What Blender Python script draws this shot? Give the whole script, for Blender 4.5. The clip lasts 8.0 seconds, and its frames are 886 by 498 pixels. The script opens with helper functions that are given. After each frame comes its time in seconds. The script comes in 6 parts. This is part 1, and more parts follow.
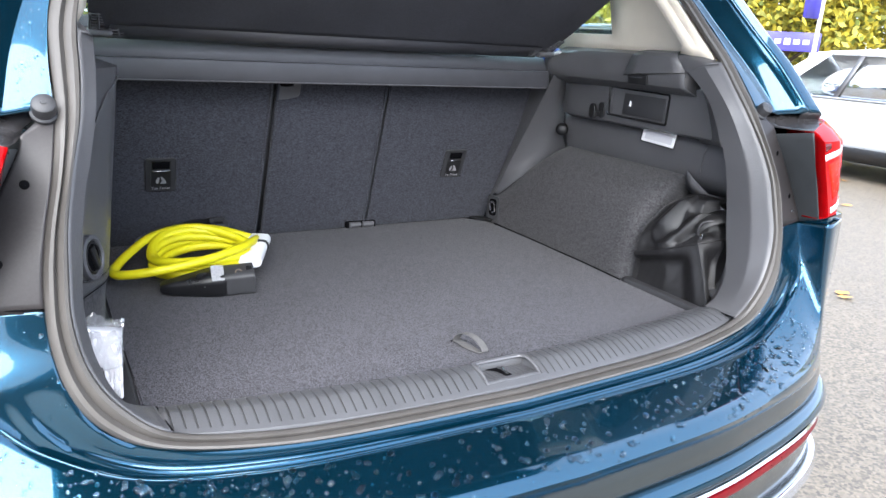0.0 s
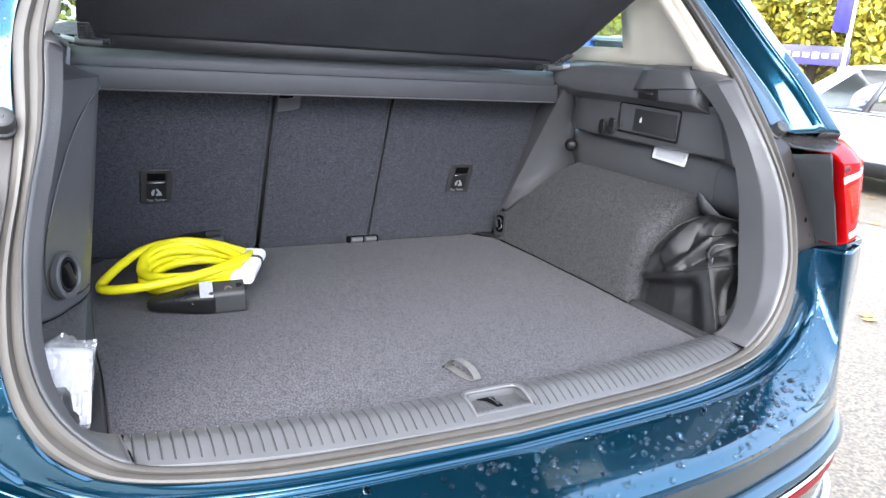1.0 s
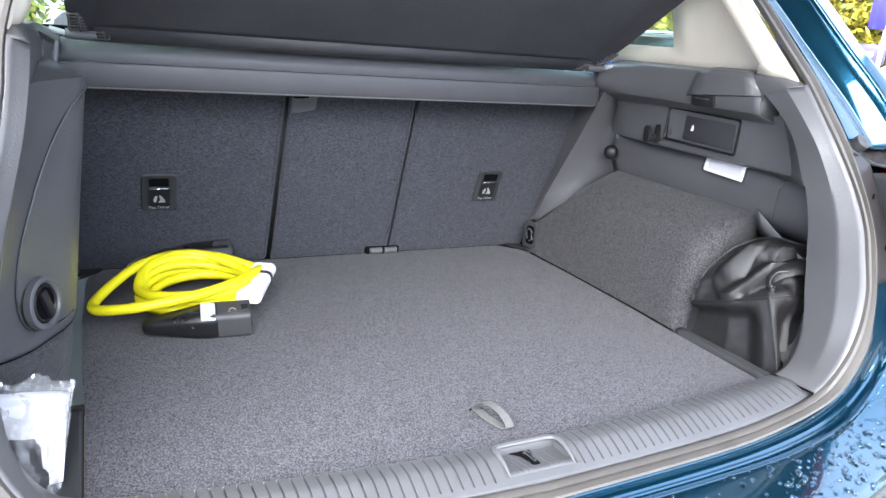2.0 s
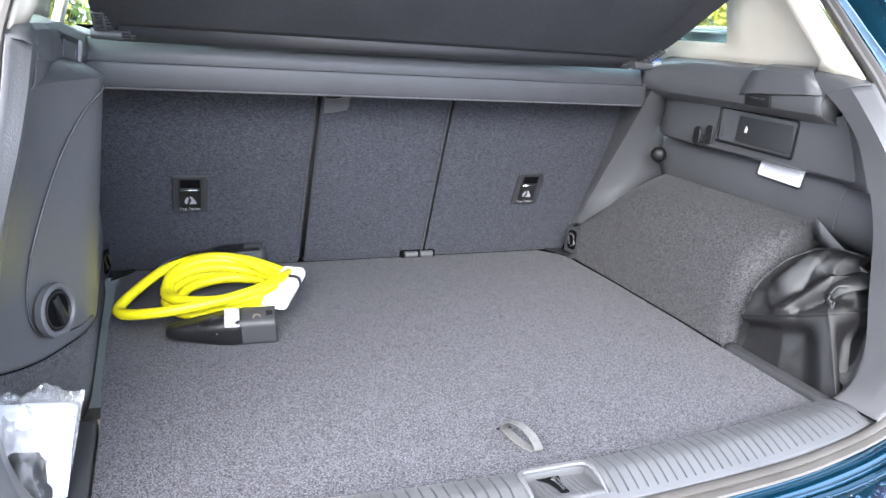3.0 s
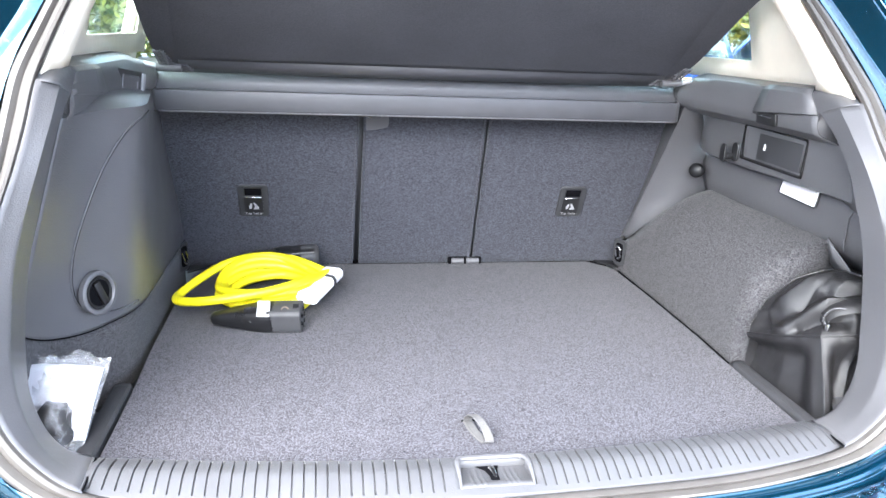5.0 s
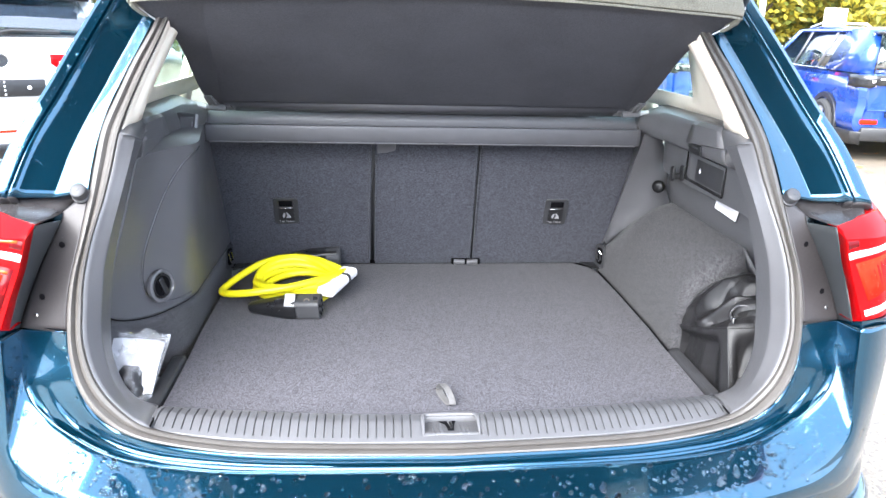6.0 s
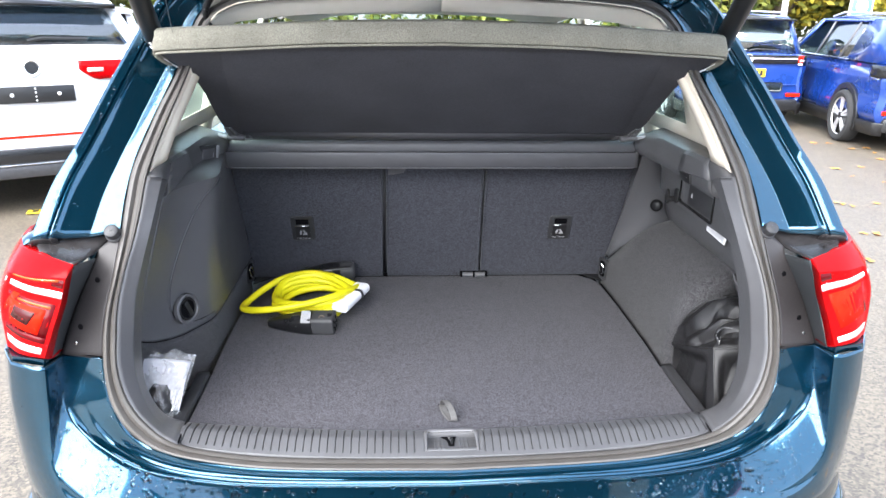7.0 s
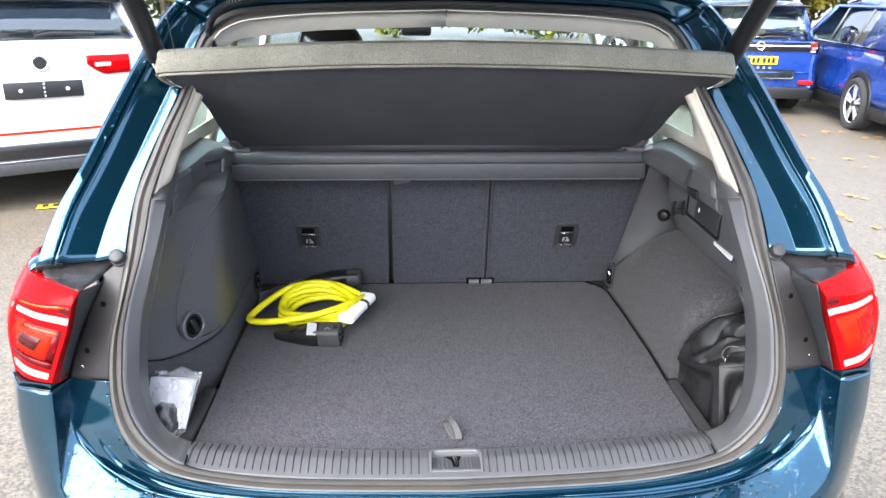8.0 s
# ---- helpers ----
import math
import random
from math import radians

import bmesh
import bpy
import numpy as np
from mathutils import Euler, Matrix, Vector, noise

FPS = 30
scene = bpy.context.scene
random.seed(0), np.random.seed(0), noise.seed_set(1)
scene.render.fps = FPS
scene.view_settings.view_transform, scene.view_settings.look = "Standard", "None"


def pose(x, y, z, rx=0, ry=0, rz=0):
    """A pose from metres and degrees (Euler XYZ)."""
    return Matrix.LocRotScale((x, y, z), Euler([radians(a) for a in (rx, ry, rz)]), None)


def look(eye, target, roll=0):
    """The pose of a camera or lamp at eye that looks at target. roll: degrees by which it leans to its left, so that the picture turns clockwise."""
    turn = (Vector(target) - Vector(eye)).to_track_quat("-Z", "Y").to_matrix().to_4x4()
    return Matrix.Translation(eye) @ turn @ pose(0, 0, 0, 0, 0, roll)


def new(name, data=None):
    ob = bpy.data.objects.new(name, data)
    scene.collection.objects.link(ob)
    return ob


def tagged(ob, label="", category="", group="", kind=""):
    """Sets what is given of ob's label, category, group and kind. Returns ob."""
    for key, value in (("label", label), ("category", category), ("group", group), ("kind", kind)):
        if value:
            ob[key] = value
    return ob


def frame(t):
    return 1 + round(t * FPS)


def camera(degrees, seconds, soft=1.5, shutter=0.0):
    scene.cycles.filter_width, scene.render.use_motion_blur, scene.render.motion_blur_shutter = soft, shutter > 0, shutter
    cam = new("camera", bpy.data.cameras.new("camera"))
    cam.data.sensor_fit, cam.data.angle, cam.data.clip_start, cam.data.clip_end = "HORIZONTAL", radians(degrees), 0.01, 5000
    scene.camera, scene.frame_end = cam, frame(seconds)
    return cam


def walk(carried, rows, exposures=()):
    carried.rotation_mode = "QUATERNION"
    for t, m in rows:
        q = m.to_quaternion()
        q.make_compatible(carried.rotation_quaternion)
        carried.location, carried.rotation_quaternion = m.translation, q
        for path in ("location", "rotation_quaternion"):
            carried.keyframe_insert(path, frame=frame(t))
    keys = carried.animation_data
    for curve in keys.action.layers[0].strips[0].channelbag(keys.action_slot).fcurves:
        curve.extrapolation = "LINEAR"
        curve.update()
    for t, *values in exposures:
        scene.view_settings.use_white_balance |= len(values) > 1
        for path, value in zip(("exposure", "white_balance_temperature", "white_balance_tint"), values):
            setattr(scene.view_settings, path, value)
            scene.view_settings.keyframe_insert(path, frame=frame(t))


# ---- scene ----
cam = camera(63.4, 8.0)
PATH = [
    (0, (-0.67, -0.939, 1.261), (0.289, 0.723, 0.697), 3.3),
    (0.5, (-0.631, -0.934, 1.266), (0.301, 0.748, 0.718), 3.5),
    (1, (-0.594, -0.908, 1.268), (0.314, 0.79, 0.726), 3.8),
    (1.5, (-0.552, -0.842, 1.269), (0.331, 0.866, 0.722), 4.1),
    (2, (-0.535, -0.751, 1.277), (0.324, 0.964, 0.712), 4.5),
    (2.2, (-0.536, -0.717, 1.275), (0.311, 1.003, 0.705), 4.6),
    (3.3, (-0.426, -0.706, 1.283), (0.244, 1.084, 0.692), 3.7),
    (3.5, (-0.385, -0.714, 1.297), (0.243, 1.087, 0.694), 3.5),
    (4, (-0.286, -0.726, 1.306), (0.231, 1.11, 0.704), 2.9),
    (4.5, (-0.252, -0.768, 1.311), (0.163, 1.097, 0.72), 2.6),
    (4.7, (-0.25, -0.812, 1.314), (0.131, 1.063, 0.729), 2.6),
    (5.8, (-0.165, -1.157, 1.423), (0.042, 0.742, 0.832), 1.7),
    (6, (-0.138, -1.227, 1.455), (0.046, 0.672, 0.855), 1.6),
    (6.5, (-0.107, -1.315, 1.527), (0.039, 0.581, 0.909), 1.1),
    (7, (-0.102, -1.31, 1.576), (0.019, 0.582, 0.94), 0.8),
    (7.5, (-0.094, -1.294, 1.62), (0.009, 0.591, 0.958), 0.6),
    (8, (-0.091, -1.282, 1.648), (0.004, 0.597, 0.971), 0.5),
]
EXPOSURES = [(t, stops, 5840 + 50 * max(0, t - 5), 8) for t, stops in ((0.0, 1.60), (0.6, 1.76), (1.0, 1.98), (2.2, 2.23), (4.0, 2.81), (5.0, 2.88), (5.8, 2.74), (6.0, 2.50), (6.4, 1.94), (8.0, 1.74))]
walk(cam, [(t, look(eye, target, roll)) for t, eye, target, roll in PATH], EXPOSURES)

# ---- world and light ----
SUN_DIR = Vector((-0.50, -0.85, 0.97)).normalized()     # towards the light, behind the camera and to the left
world = bpy.data.worlds.new("sky")
scene.world = world
world.use_nodes = True
wn = world.node_tree.nodes
sky = wn.new("ShaderNodeTexSky")
sky.sky_type = "NISHITA"
sky.sun_disc = False
sky.sun_elevation = math.asin(SUN_DIR.z)
sky.sun_rotation = math.atan2(SUN_DIR.x, SUN_DIR.y)
sky.air_density, sky.dust_density, sky.ozone_density = 1.0, 3.0, 1.0
mixw = wn.new("ShaderNodeMixRGB")
mixw.inputs[0].default_value = 0.72
mixw.inputs[2].default_value = (8.6, 9.3, 10.8, 1)       # even cloud cover
world.node_tree.links.new(sky.outputs[0], mixw.inputs[1])
world.node_tree.links.new(mixw.outputs[0], wn["Background"].inputs["Color"])
wn["Background"].inputs["Strength"].default_value = 0.13
sun = new("sun", bpy.data.lights.new("sun", "SUN"))
sun.data.energy, sun.data.angle, sun.data.color = 4.9, radians(70), (1.0, 0.92, 0.82)
sun.matrix_world = look(SUN_DIR * 30, (0, 0, 0))


# ---- materials ----
def mat(name, color, rough=0.5, metal=0.0, coat=0.0, var=0.12, scale=30.0, grain=0.0, gscale=600.0, bump=0.0, bscale=400.0, spec=0.5, sheen=0.0):
    """A principled surface with variation at two scales and fine relief."""
    m = bpy.data.materials.new(name)
    m.use_nodes = True
    nt = m.node_tree
    b = nt.nodes["Principled BSDF"]
    tc = nt.nodes.new("ShaderNodeTexCoord")
    n1 = nt.nodes.new("ShaderNodeTexNoise")
    n1.inputs["Scale"].default_value, n1.inputs["Detail"].default_value = scale, 5
    n2 = nt.nodes.new("ShaderNodeTexNoise")
    n2.inputs["Scale"].default_value, n2.inputs["Detail"].default_value = gscale, 2
    nt.links.new(tc.outputs["Object"], n1.inputs["Vector"])
    nt.links.new(tc.outputs["Object"], n2.inputs["Vector"])
    r1 = nt.nodes.new("ShaderNodeMapRange")
    r1.inputs["From Min"].default_value, r1.inputs["From Max"].default_value = 0.3, 0.7
    r1.inputs["To Min"].default_value, r1.inputs["To Max"].default_value = 1 - var, 1 + var
    nt.links.new(n1.outputs["Fac"], r1.inputs["Value"])
    r2 = nt.nodes.new("ShaderNodeMapRange")
    r2.inputs["From Min"].default_value, r2.inputs["From Max"].default_value = 0.3, 0.7
    r2.inputs["To Min"].default_value, r2.inputs["To Max"].default_value = 1 - grain, 1 + grain
    nt.links.new(n2.outputs["Fac"], r2.inputs["Value"])
    mul = nt.nodes.new("ShaderNodeMath")
    mul.operation = "MULTIPLY"
    nt.links.new(r1.outputs[0], mul.inputs[0])
    nt.links.new(r2.outputs[0], mul.inputs[1])
    vm = nt.nodes.new("ShaderNodeVectorMath")
    vm.operation = "SCALE"
    vm.inputs[0].default_value = color
    nt.links.new(mul.outputs[0], vm.inputs["Scale"])
    nt.links.new(vm.outputs[0], b.inputs["Base Color"])
    rr = nt.nodes.new("ShaderNodeMapRange")
    rr.inputs["To Min"].default_value, rr.inputs["To Max"].default_value = max(0.02, rough - 0.08), min(1, rough + 0.08)
    nt.links.new(n1.outputs["Fac"], rr.inputs["Value"])
    nt.links.new(rr.outputs[0], b.inputs["Roughness"])
    b.inputs["Metallic"].default_value = metal
    b.inputs["Coat Weight"].default_value = coat
    b.inputs["Coat Roughness"].default_value = 0.03
    b.inputs["Specular IOR Level"].default_value = spec
    b.inputs["Sheen Weight"].default_value = sheen
    if bump:
        n3 = nt.nodes.new("ShaderNodeTexNoise")
        n3.inputs["Scale"].default_value, n3.inputs["Detail"].default_value = bscale, 4
        nt.links.new(tc.outputs["Object"], n3.inputs["Vector"])
        bp = nt.nodes.new("ShaderNodeBump")
        bp.inputs["Strength"].default_value, bp.inputs["Distance"].default_value = min(1, bump), 0.002
        nt.links.new(n3.outputs["Fac"], bp.inputs["Height"])
        nt.links.new(bp.outputs[0], b.inputs["Normal"])
    return m


def glass(name, color, rough=0.0, ior=1.45, alpha=None):
    m = bpy.data.materials.new(name)
    m.use_nodes = True
    b = m.node_tree.nodes["Principled BSDF"]
    b.inputs["Base Color"].default_value = (*color, 1)
    b.inputs["Roughness"].default_value = rough
    b.inputs["IOR"].default_value = ior
    b.inputs["Transmission Weight"].default_value = 1.0
    return m


def pane(name, tint, gloss=0.12):
    """Thin window glass: mostly clear, tinted, with a mirror film."""
    m = bpy.data.materials.new(name)
    m.use_nodes = True
    nt = m.node_tree
    nt.nodes.remove(nt.nodes["Principled BSDF"])
    t = nt.nodes.new("ShaderNodeBsdfTransparent")
    t.inputs[0].default_value = (*tint, 1)
    g = nt.nodes.new("ShaderNodeBsdfGlossy")
    g.inputs["Roughness"].default_value = 0.02
    mx = nt.nodes.new("ShaderNodeMixShader")
    mx.inputs[0].default_value = min(.8, .03 + .3 * gloss)
    nt.links.new(t.outputs[0], mx.inputs[1])
    nt.links.new(g.outputs[0], mx.inputs[2])
    nt.links.new(mx.outputs[0], nt.nodes["Material Output"].inputs[0])
    return m


def carpet_mat(name, dark, light, scale=430.0, low=.30, high=.70, stretch=(1, 1, 1)):
    """Short needle-felt: worm-like fibres, light and dark, with relief."""
    m = mat(name, dark, rough=0.95, var=0.10, scale=9, bump=0.5, bscale=scale * 0.9, spec=0.12, sheen=0.10)
    nt = m.node_tree
    b = nt.nodes["Principled BSDF"]
    tc = nt.nodes["Texture Coordinate"]
    mp = nt.nodes.new("ShaderNodeMapping")
    mp.inputs["Scale"].default_value = stretch
    nt.links.new(tc.outputs["Object"], mp.inputs["Vector"])
    n = nt.nodes.new("ShaderNodeTexNoise")
    n.inputs["Scale"].default_value, n.inputs["Detail"].default_value, n.inputs["Roughness"].default_value = scale * .55, 3, 0.8
    nt.links.new(mp.outputs[0], n.inputs["Vector"])
    v = nt.nodes.new("ShaderNodeTexVoronoi")
    v.inputs["Scale"].default_value = scale
    nt.links.new(mp.outputs[0], v.inputs["Vector"])
    sep = nt.nodes.new("ShaderNodeSeparateColor")
    nt.links.new(v.outputs["Color"], sep.inputs[0])
    mixv = nt.nodes.new("ShaderNodeMix")
    mixv.inputs[0].default_value = .42
    nt.links.new(n.outputs["Fac"], mixv.inputs[2])
    nt.links.new(sep.outputs[0], mixv.inputs[3])
    ramp = nt.nodes.new("ShaderNodeValToRGB")
    ramp.color_ramp.elements[0].position, ramp.color_ramp.elements[0].color = low, (*[c * 0.35 for c in dark], 1)
    ramp.color_ramp.elements[1].position, ramp.color_ramp.elements[1].color = high, (*[c * 1.25 for c in light], 1)
    mid = ramp.color_ramp.elements.new((low + high) / 2)
    mid.color = (*[(c + d) * .5 for c, d in zip(dark, light)], 1)
    nt.links.new(mixv.outputs[0], ramp.inputs[0])
    nt.links.new(ramp.outputs[0], b.inputs["Base Color"])
    return m


PAINT = mat("teal_metallic_paint", (0.0048, 0.050, 0.092), rough=0.16, metal=0.84, coat=1.0, var=0.05, scale=4, grain=0.12, gscale=2500)
PAINT_DULL = mat("grey_primer_paint", (0.030, 0.027, 0.028), rough=0.40, metal=0.1, var=0.16, scale=9, grain=.1, gscale=300, spec=.35)
GREY_SIDE = mat("dark_grey_lamp_side", (.040, .043, .046), rough=.4, var=.1)
WET_GREY = mat("wet_grey_plastic", (.030, .028, .029), rough=.24, var=.3, scale=45, spec=.5, bump=.12, bscale=90)
BLACK_GLOSS = mat("black_gloss_plastic", (0.012, 0.012, 0.013), rough=0.2, var=0.1)
CLADDING = mat("dark_bumper_paint", (0.022, 0.03, 0.034), rough=0.22, metal=0.4, coat=0.8, var=0.1, scale=5)
SILL = mat("charcoal_sill_plastic", (0.070, 0.070, 0.075), rough=0.42, var=0.09, scale=14, bump=0.30, bscale=420, spec=0.40)
TRIM = mat("charcoal_trim_plastic", (0.096, 0.095, 0.101), rough=0.38, var=0.07, scale=12, bump=0.28, bscale=420, spec=0.6)
TRIM_DARK = mat("black_trim_plastic", (0.033, 0.033, 0.036), rough=0.5, var=0.08, scale=14, bump=0.2, bscale=900)
RUBBER = mat("grey_rubber_seal", (0.074, 0.068, 0.063), rough=0.55, var=0.1, scale=25, bump=0.15, bscale=500)
CARPET = carpet_mat("charcoal_carpet", (0.021, 0.020, 0.026), (0.080, 0.077, 0.090), 700, .32, .68)
CARPET_SIDE = carpet_mat("side_carpet", (0.031, 0.030, 0.034), (0.086, 0.084, 0.088), 720, .27, .73)
SEAT_FELT = carpet_mat("seat_back_felt", (0.030, 0.031, 0.037), (0.078, 0.080, 0.096), 700, .14, .86, (.5, 1, 1.2))
SHELF_FELT = mat("dark_shelf_felt", (0.062, 0.063, 0.073), rough=0.92, var=0.12, scale=7, grain=0.25, gscale=500, bump=0.3, bscale=600, spec=0.15)
LIP_FELT = mat("grey_lip_felt", (0.205, 0.197, 0.165), rough=0.95, var=0.14, scale=14, grain=0.32, gscale=520, bump=0.9, bscale=450, spec=0.1)
VINYL = mat("roller_blind_vinyl", (0.050, 0.050, 0.057), rough=0.42, var=0.08, scale=20, bump=0.15, bscale=700)
BEIGE = mat("beige_pillar_trim", (0.78, 0.71, 0.60), rough=0.7, var=0.05, scale=10, bump=0.2, bscale=600)
CHROME = mat("chrome", (0.75, 0.75, 0.76), rough=0.12, metal=1.0, var=0.03)
STEEL = mat("bright_steel", (0.6, 0.6, 0.6), rough=0.25, metal=1.0, var=0.08)
DULL_METAL = mat("dull_grey_metal", (.06, .06, .065), rough=.45, metal=.5)
BLACK = mat("black_plastic", (0.014, 0.014, 0.015), rough=0.38, var=0.1, scale=25)
SOCKET = mat("matt_black_cap", (.010, .010, .011), rough=.35, spec=.2)
VOID = mat("dark_gap", (0.004, 0.004, 0.005), rough=0.9, var=0.1, spec=.05)
YELLOW = mat("yellow_cable_sheath", (0.72, 0.66, 0.004), rough=0.42, var=0.05, scale=30, bump=0.05, bscale=300)
WHITE = mat("white_plastic", (0.78, 0.78, 0.80), rough=0.5, var=0.04, scale=25)
PAPER = mat("white_paper", (0.64, 0.63, 0.66), rough=0.8, var=0.05, scale=15)
GREY_STRAP = mat("grey_webbing", (0.085, 0.082, 0.082), rough=0.85, var=0.1, scale=40, grain=0.35, gscale=900, bump=0.6, bscale=900)
NYLON = mat("black_bag_nylon", (0.016, 0.0155, 0.0165), rough=0.36, var=0.12, scale=18, bump=0.35, bscale=1300, spec=0.5)
PLUG_BODY = mat("plug_black_plastic", (0.010, 0.010, 0.011), rough=0.30, var=0.12, scale=30, spec=.4)
PLUG_HEAD = mat("plug_grey_plastic", (0.045, 0.045, 0.048), rough=0.45, var=0.1, scale=30, spec=.3)
RED_LENS = mat("red_lamp_lens", (0.30, 0.001, 0.002), rough=0.14, var=0.10, scale=40, spec=.05, bump=.05, bscale=260, coat=.10)
LAMP_RED = mat("bright_red_lens", (0.74, 0.014, 0.003), rough=0.25, var=0.25, scale=60, spec=.03)
SMOKED = mat("smoked_lens", (0.05, 0.006, 0.006), rough=0.2, spec=.2, var=0.2, scale=60)
DARK_RED = mat("dark_red_lens", (0.09, 0.001, 0.003), rough=0.2, spec=.15, var=0.2, scale=50)
PINK_LENS = mat("clear_pink_lens", (0.84, 0.68, 0.68), rough=0.2, var=0.12, scale=60)
AMBER = mat("amber_lens", (.42, .06, .005), rough=.2, var=.1)
REFLECTOR = mat("red_reflector", (0.10, 0.003, 0.006), rough=0.3, spec=.2, var=0.15, scale=80)
LAMP_WHITE = mat("clear_lamp_lens", (0.85, 0.85, 0.86), rough=0.25, var=0.03)
GLASS_GREEN = pane("green_tinted_glass", (0.93, 0.99, 0.97), .04)
GLASS_SKY = pane("sky_reflecting_glass", (0.50, 0.56, 0.62), .5)
GLASS_PALE = pane("pale_side_glass", (0.75, 0.82, 0.84), 2.3)
GLASS_TREE = pane("tinted_side_glass", (0.62, 0.70, 0.66), .9)
GLASS_DARK = pane("dark_privacy_glass", (0.30, 0.34, 0.36), 0.3)
PRINT = mat("grey_white_print", (.30, .30, .31), rough=.6, var=.1)
DROP = glass("water", (1, 1, 1), 0.0, 1.33)


# ---- mesh helpers ----
def part(name, bm, material, parent=None, label="", sharp=38, kind="", thick=0.0, offset=-1.0, bevel=0.0):
    """Links a bmesh as one mesh object under its thing."""
    bmesh.ops.remove_doubles(bm, verts=bm.verts, dist=1e-5)
    lim = radians(sharp)
    for f in bm.faces:
        f.smooth = True
    for e in bm.edges:
        if len(e.link_faces) == 2 and e.calc_face_angle(0) > lim:
            e.smooth = False
    me = bpy.data.meshes.new(name)
    bm.to_mesh(me)
    bm.free()
    me.materials.append(material)
    ob = new(name, me)
    if parent:
        ob.parent = parent
    if label:
        ob["label"] = label
    if kind:
        ob["kind"] = kind
    if thick:
        s = ob.modifiers.new("thickness", "SOLIDIFY")
        s.thickness, s.offset = thick, offset
    if bevel:
        s = ob.modifiers.new("bevel", "BEVEL")
        s.width, s.segments, s.limit_method, s.angle_limit = bevel, 2, "ANGLE", radians(40)
    return ob


def thing(name, label, category, at=(0, 0, 0), group="", kind=""):
    ob = new(name)
    ob.location = at
    ob.empty_display_size = 0.05
    return tagged(ob, label, category, group, kind)


def cr(pts, n):
    """Catmull-Rom curve through pts, n samples, even in station."""
    pts = [Vector(p) for p in pts]
    out = []
    for i in range(n):
        s = i / (n - 1) * (len(pts) - 1)
        k = min(int(s), len(pts) - 2)
        t = s - k
        p0, p1, p2, p3 = pts[max(k - 1, 0)], pts[k], pts[k + 1], pts[min(k + 2, len(pts) - 1)]
        out.append(0.5 * ((2 * p1) + (p2 - p0) * t + (2 * p0 - 5 * p1 + 4 * p2 - p3) * t * t + (3 * p1 - p0 - 3 * p2 + p3) * t ** 3))
    return out


def lin(pts, n):
    pts = [Vector(p) for p in pts]
    out = []
    for i in range(n):
        s = i / (n - 1) * (len(pts) - 1)
        k = min(int(s), len(pts) - 2)
        out.append(pts[k].lerp(pts[k + 1], s - k))
    return out


def mir(rows):
    return [[Vector((-p[0], p[1], p[2])) for p in r] for r in rows]


def sheet(rows, closed=False, bm=None, flip=False):
    """Quads between rows of points."""
    bm = bm or bmesh.new()
    vs = [[bm.verts.new(p) for p in r] for r in rows]
    n = len(rows[0])
    for a, b in zip(vs[:-1], vs[1:]):
        for i in range(n if closed else n - 1):
            j = (i + 1) % n
            q = [a[i], a[j], b[j], b[i]]
            if flip:
                q.reverse()
            try:
                bm.faces.new(q)
            except ValueError:
                pass
    return bm


def full(half):
    """Mirrors a half loop (bottom centre to top centre) into a whole one, left to right over the bottom."""
    return [Vector((-p[0], p[1], p[2])) for p in reversed(half[1:])] + list(half)


def closed_loop(half):
    return list(half) + [Vector((-p[0], p[1], p[2])) for p in reversed(half[1:-1])]


def tube(pts, r, n=8, caps=True, bm=None, flat=1.0, up=Vector((0, 0, 1))):
    """A round or flattened tube along pts; r may be a list."""
    bm = bm or bmesh.new()
    pts = [Vector(p) for p in pts]
    rows = []
    for i, p in enumerate(pts):
        d = (pts[min(i + 1, len(pts) - 1)] - pts[max(i - 1, 0)]).normalized()
        u = up if abs(d.dot(up)) < 0.95 else Vector((1, 0, 0))
        a = d.cross(u).normalized()
        b = a.cross(d).normalized()
        rad = r[i] if isinstance(r, (list, tuple)) else r
        rows.append([p + a * (rad * math.cos(2 * math.pi * k / n)) + b * (rad * flat * math.sin(2 * math.pi * k / n)) for k in range(n)])
    sheet(rows, True, bm)
    if caps:
        bm.verts.ensure_lookup_table()
        vs = list(bm.verts)[-len(rows) * n:]
        bm.faces.new(list(reversed(vs[:n])))
        bm.faces.new(vs[-n:])
    return bm


def box(cx, cy, cz, sx, sy, sz, m=None, bm=None):
    bm = bm or bmesh.new()
    r = bmesh.ops.create_cube(bm, size=1.0)
    bmesh.ops.scale(bm, vec=(sx, sy, sz), verts=r["verts"])
    bmesh.ops.translate(bm, vec=(cx, cy, cz), verts=r["verts"])
    if m is not None:
        bmesh.ops.transform(bm, matrix=m, verts=r["verts"])
    return bm


def rbox(cx, cy, cz, sx, sy, sz, r=0.004, seg=2, m=None):
    """A box with rounded edges."""
    bm = box(cx, cy, cz, sx, sy, sz)
    bmesh.ops.bevel(bm, geom=list(bm.edges), offset=r, segments=seg, affect="EDGES", profile=0.5)
    if m is not None:
        bmesh.ops.transform(bm, matrix=m, verts=bm.verts)
    return bm


def lathe(profile, axis_m, n=24):
    """Turns (radius, height) points round the local z axis, placed by axis_m."""
    rows = [[axis_m @ Vector((r * math.cos(2 * math.pi * k / n), r * math.sin(2 * math.pi * k / n), h)) for k in range(n)] for r, h in profile]
    bm = sheet(rows, True)
    return bm


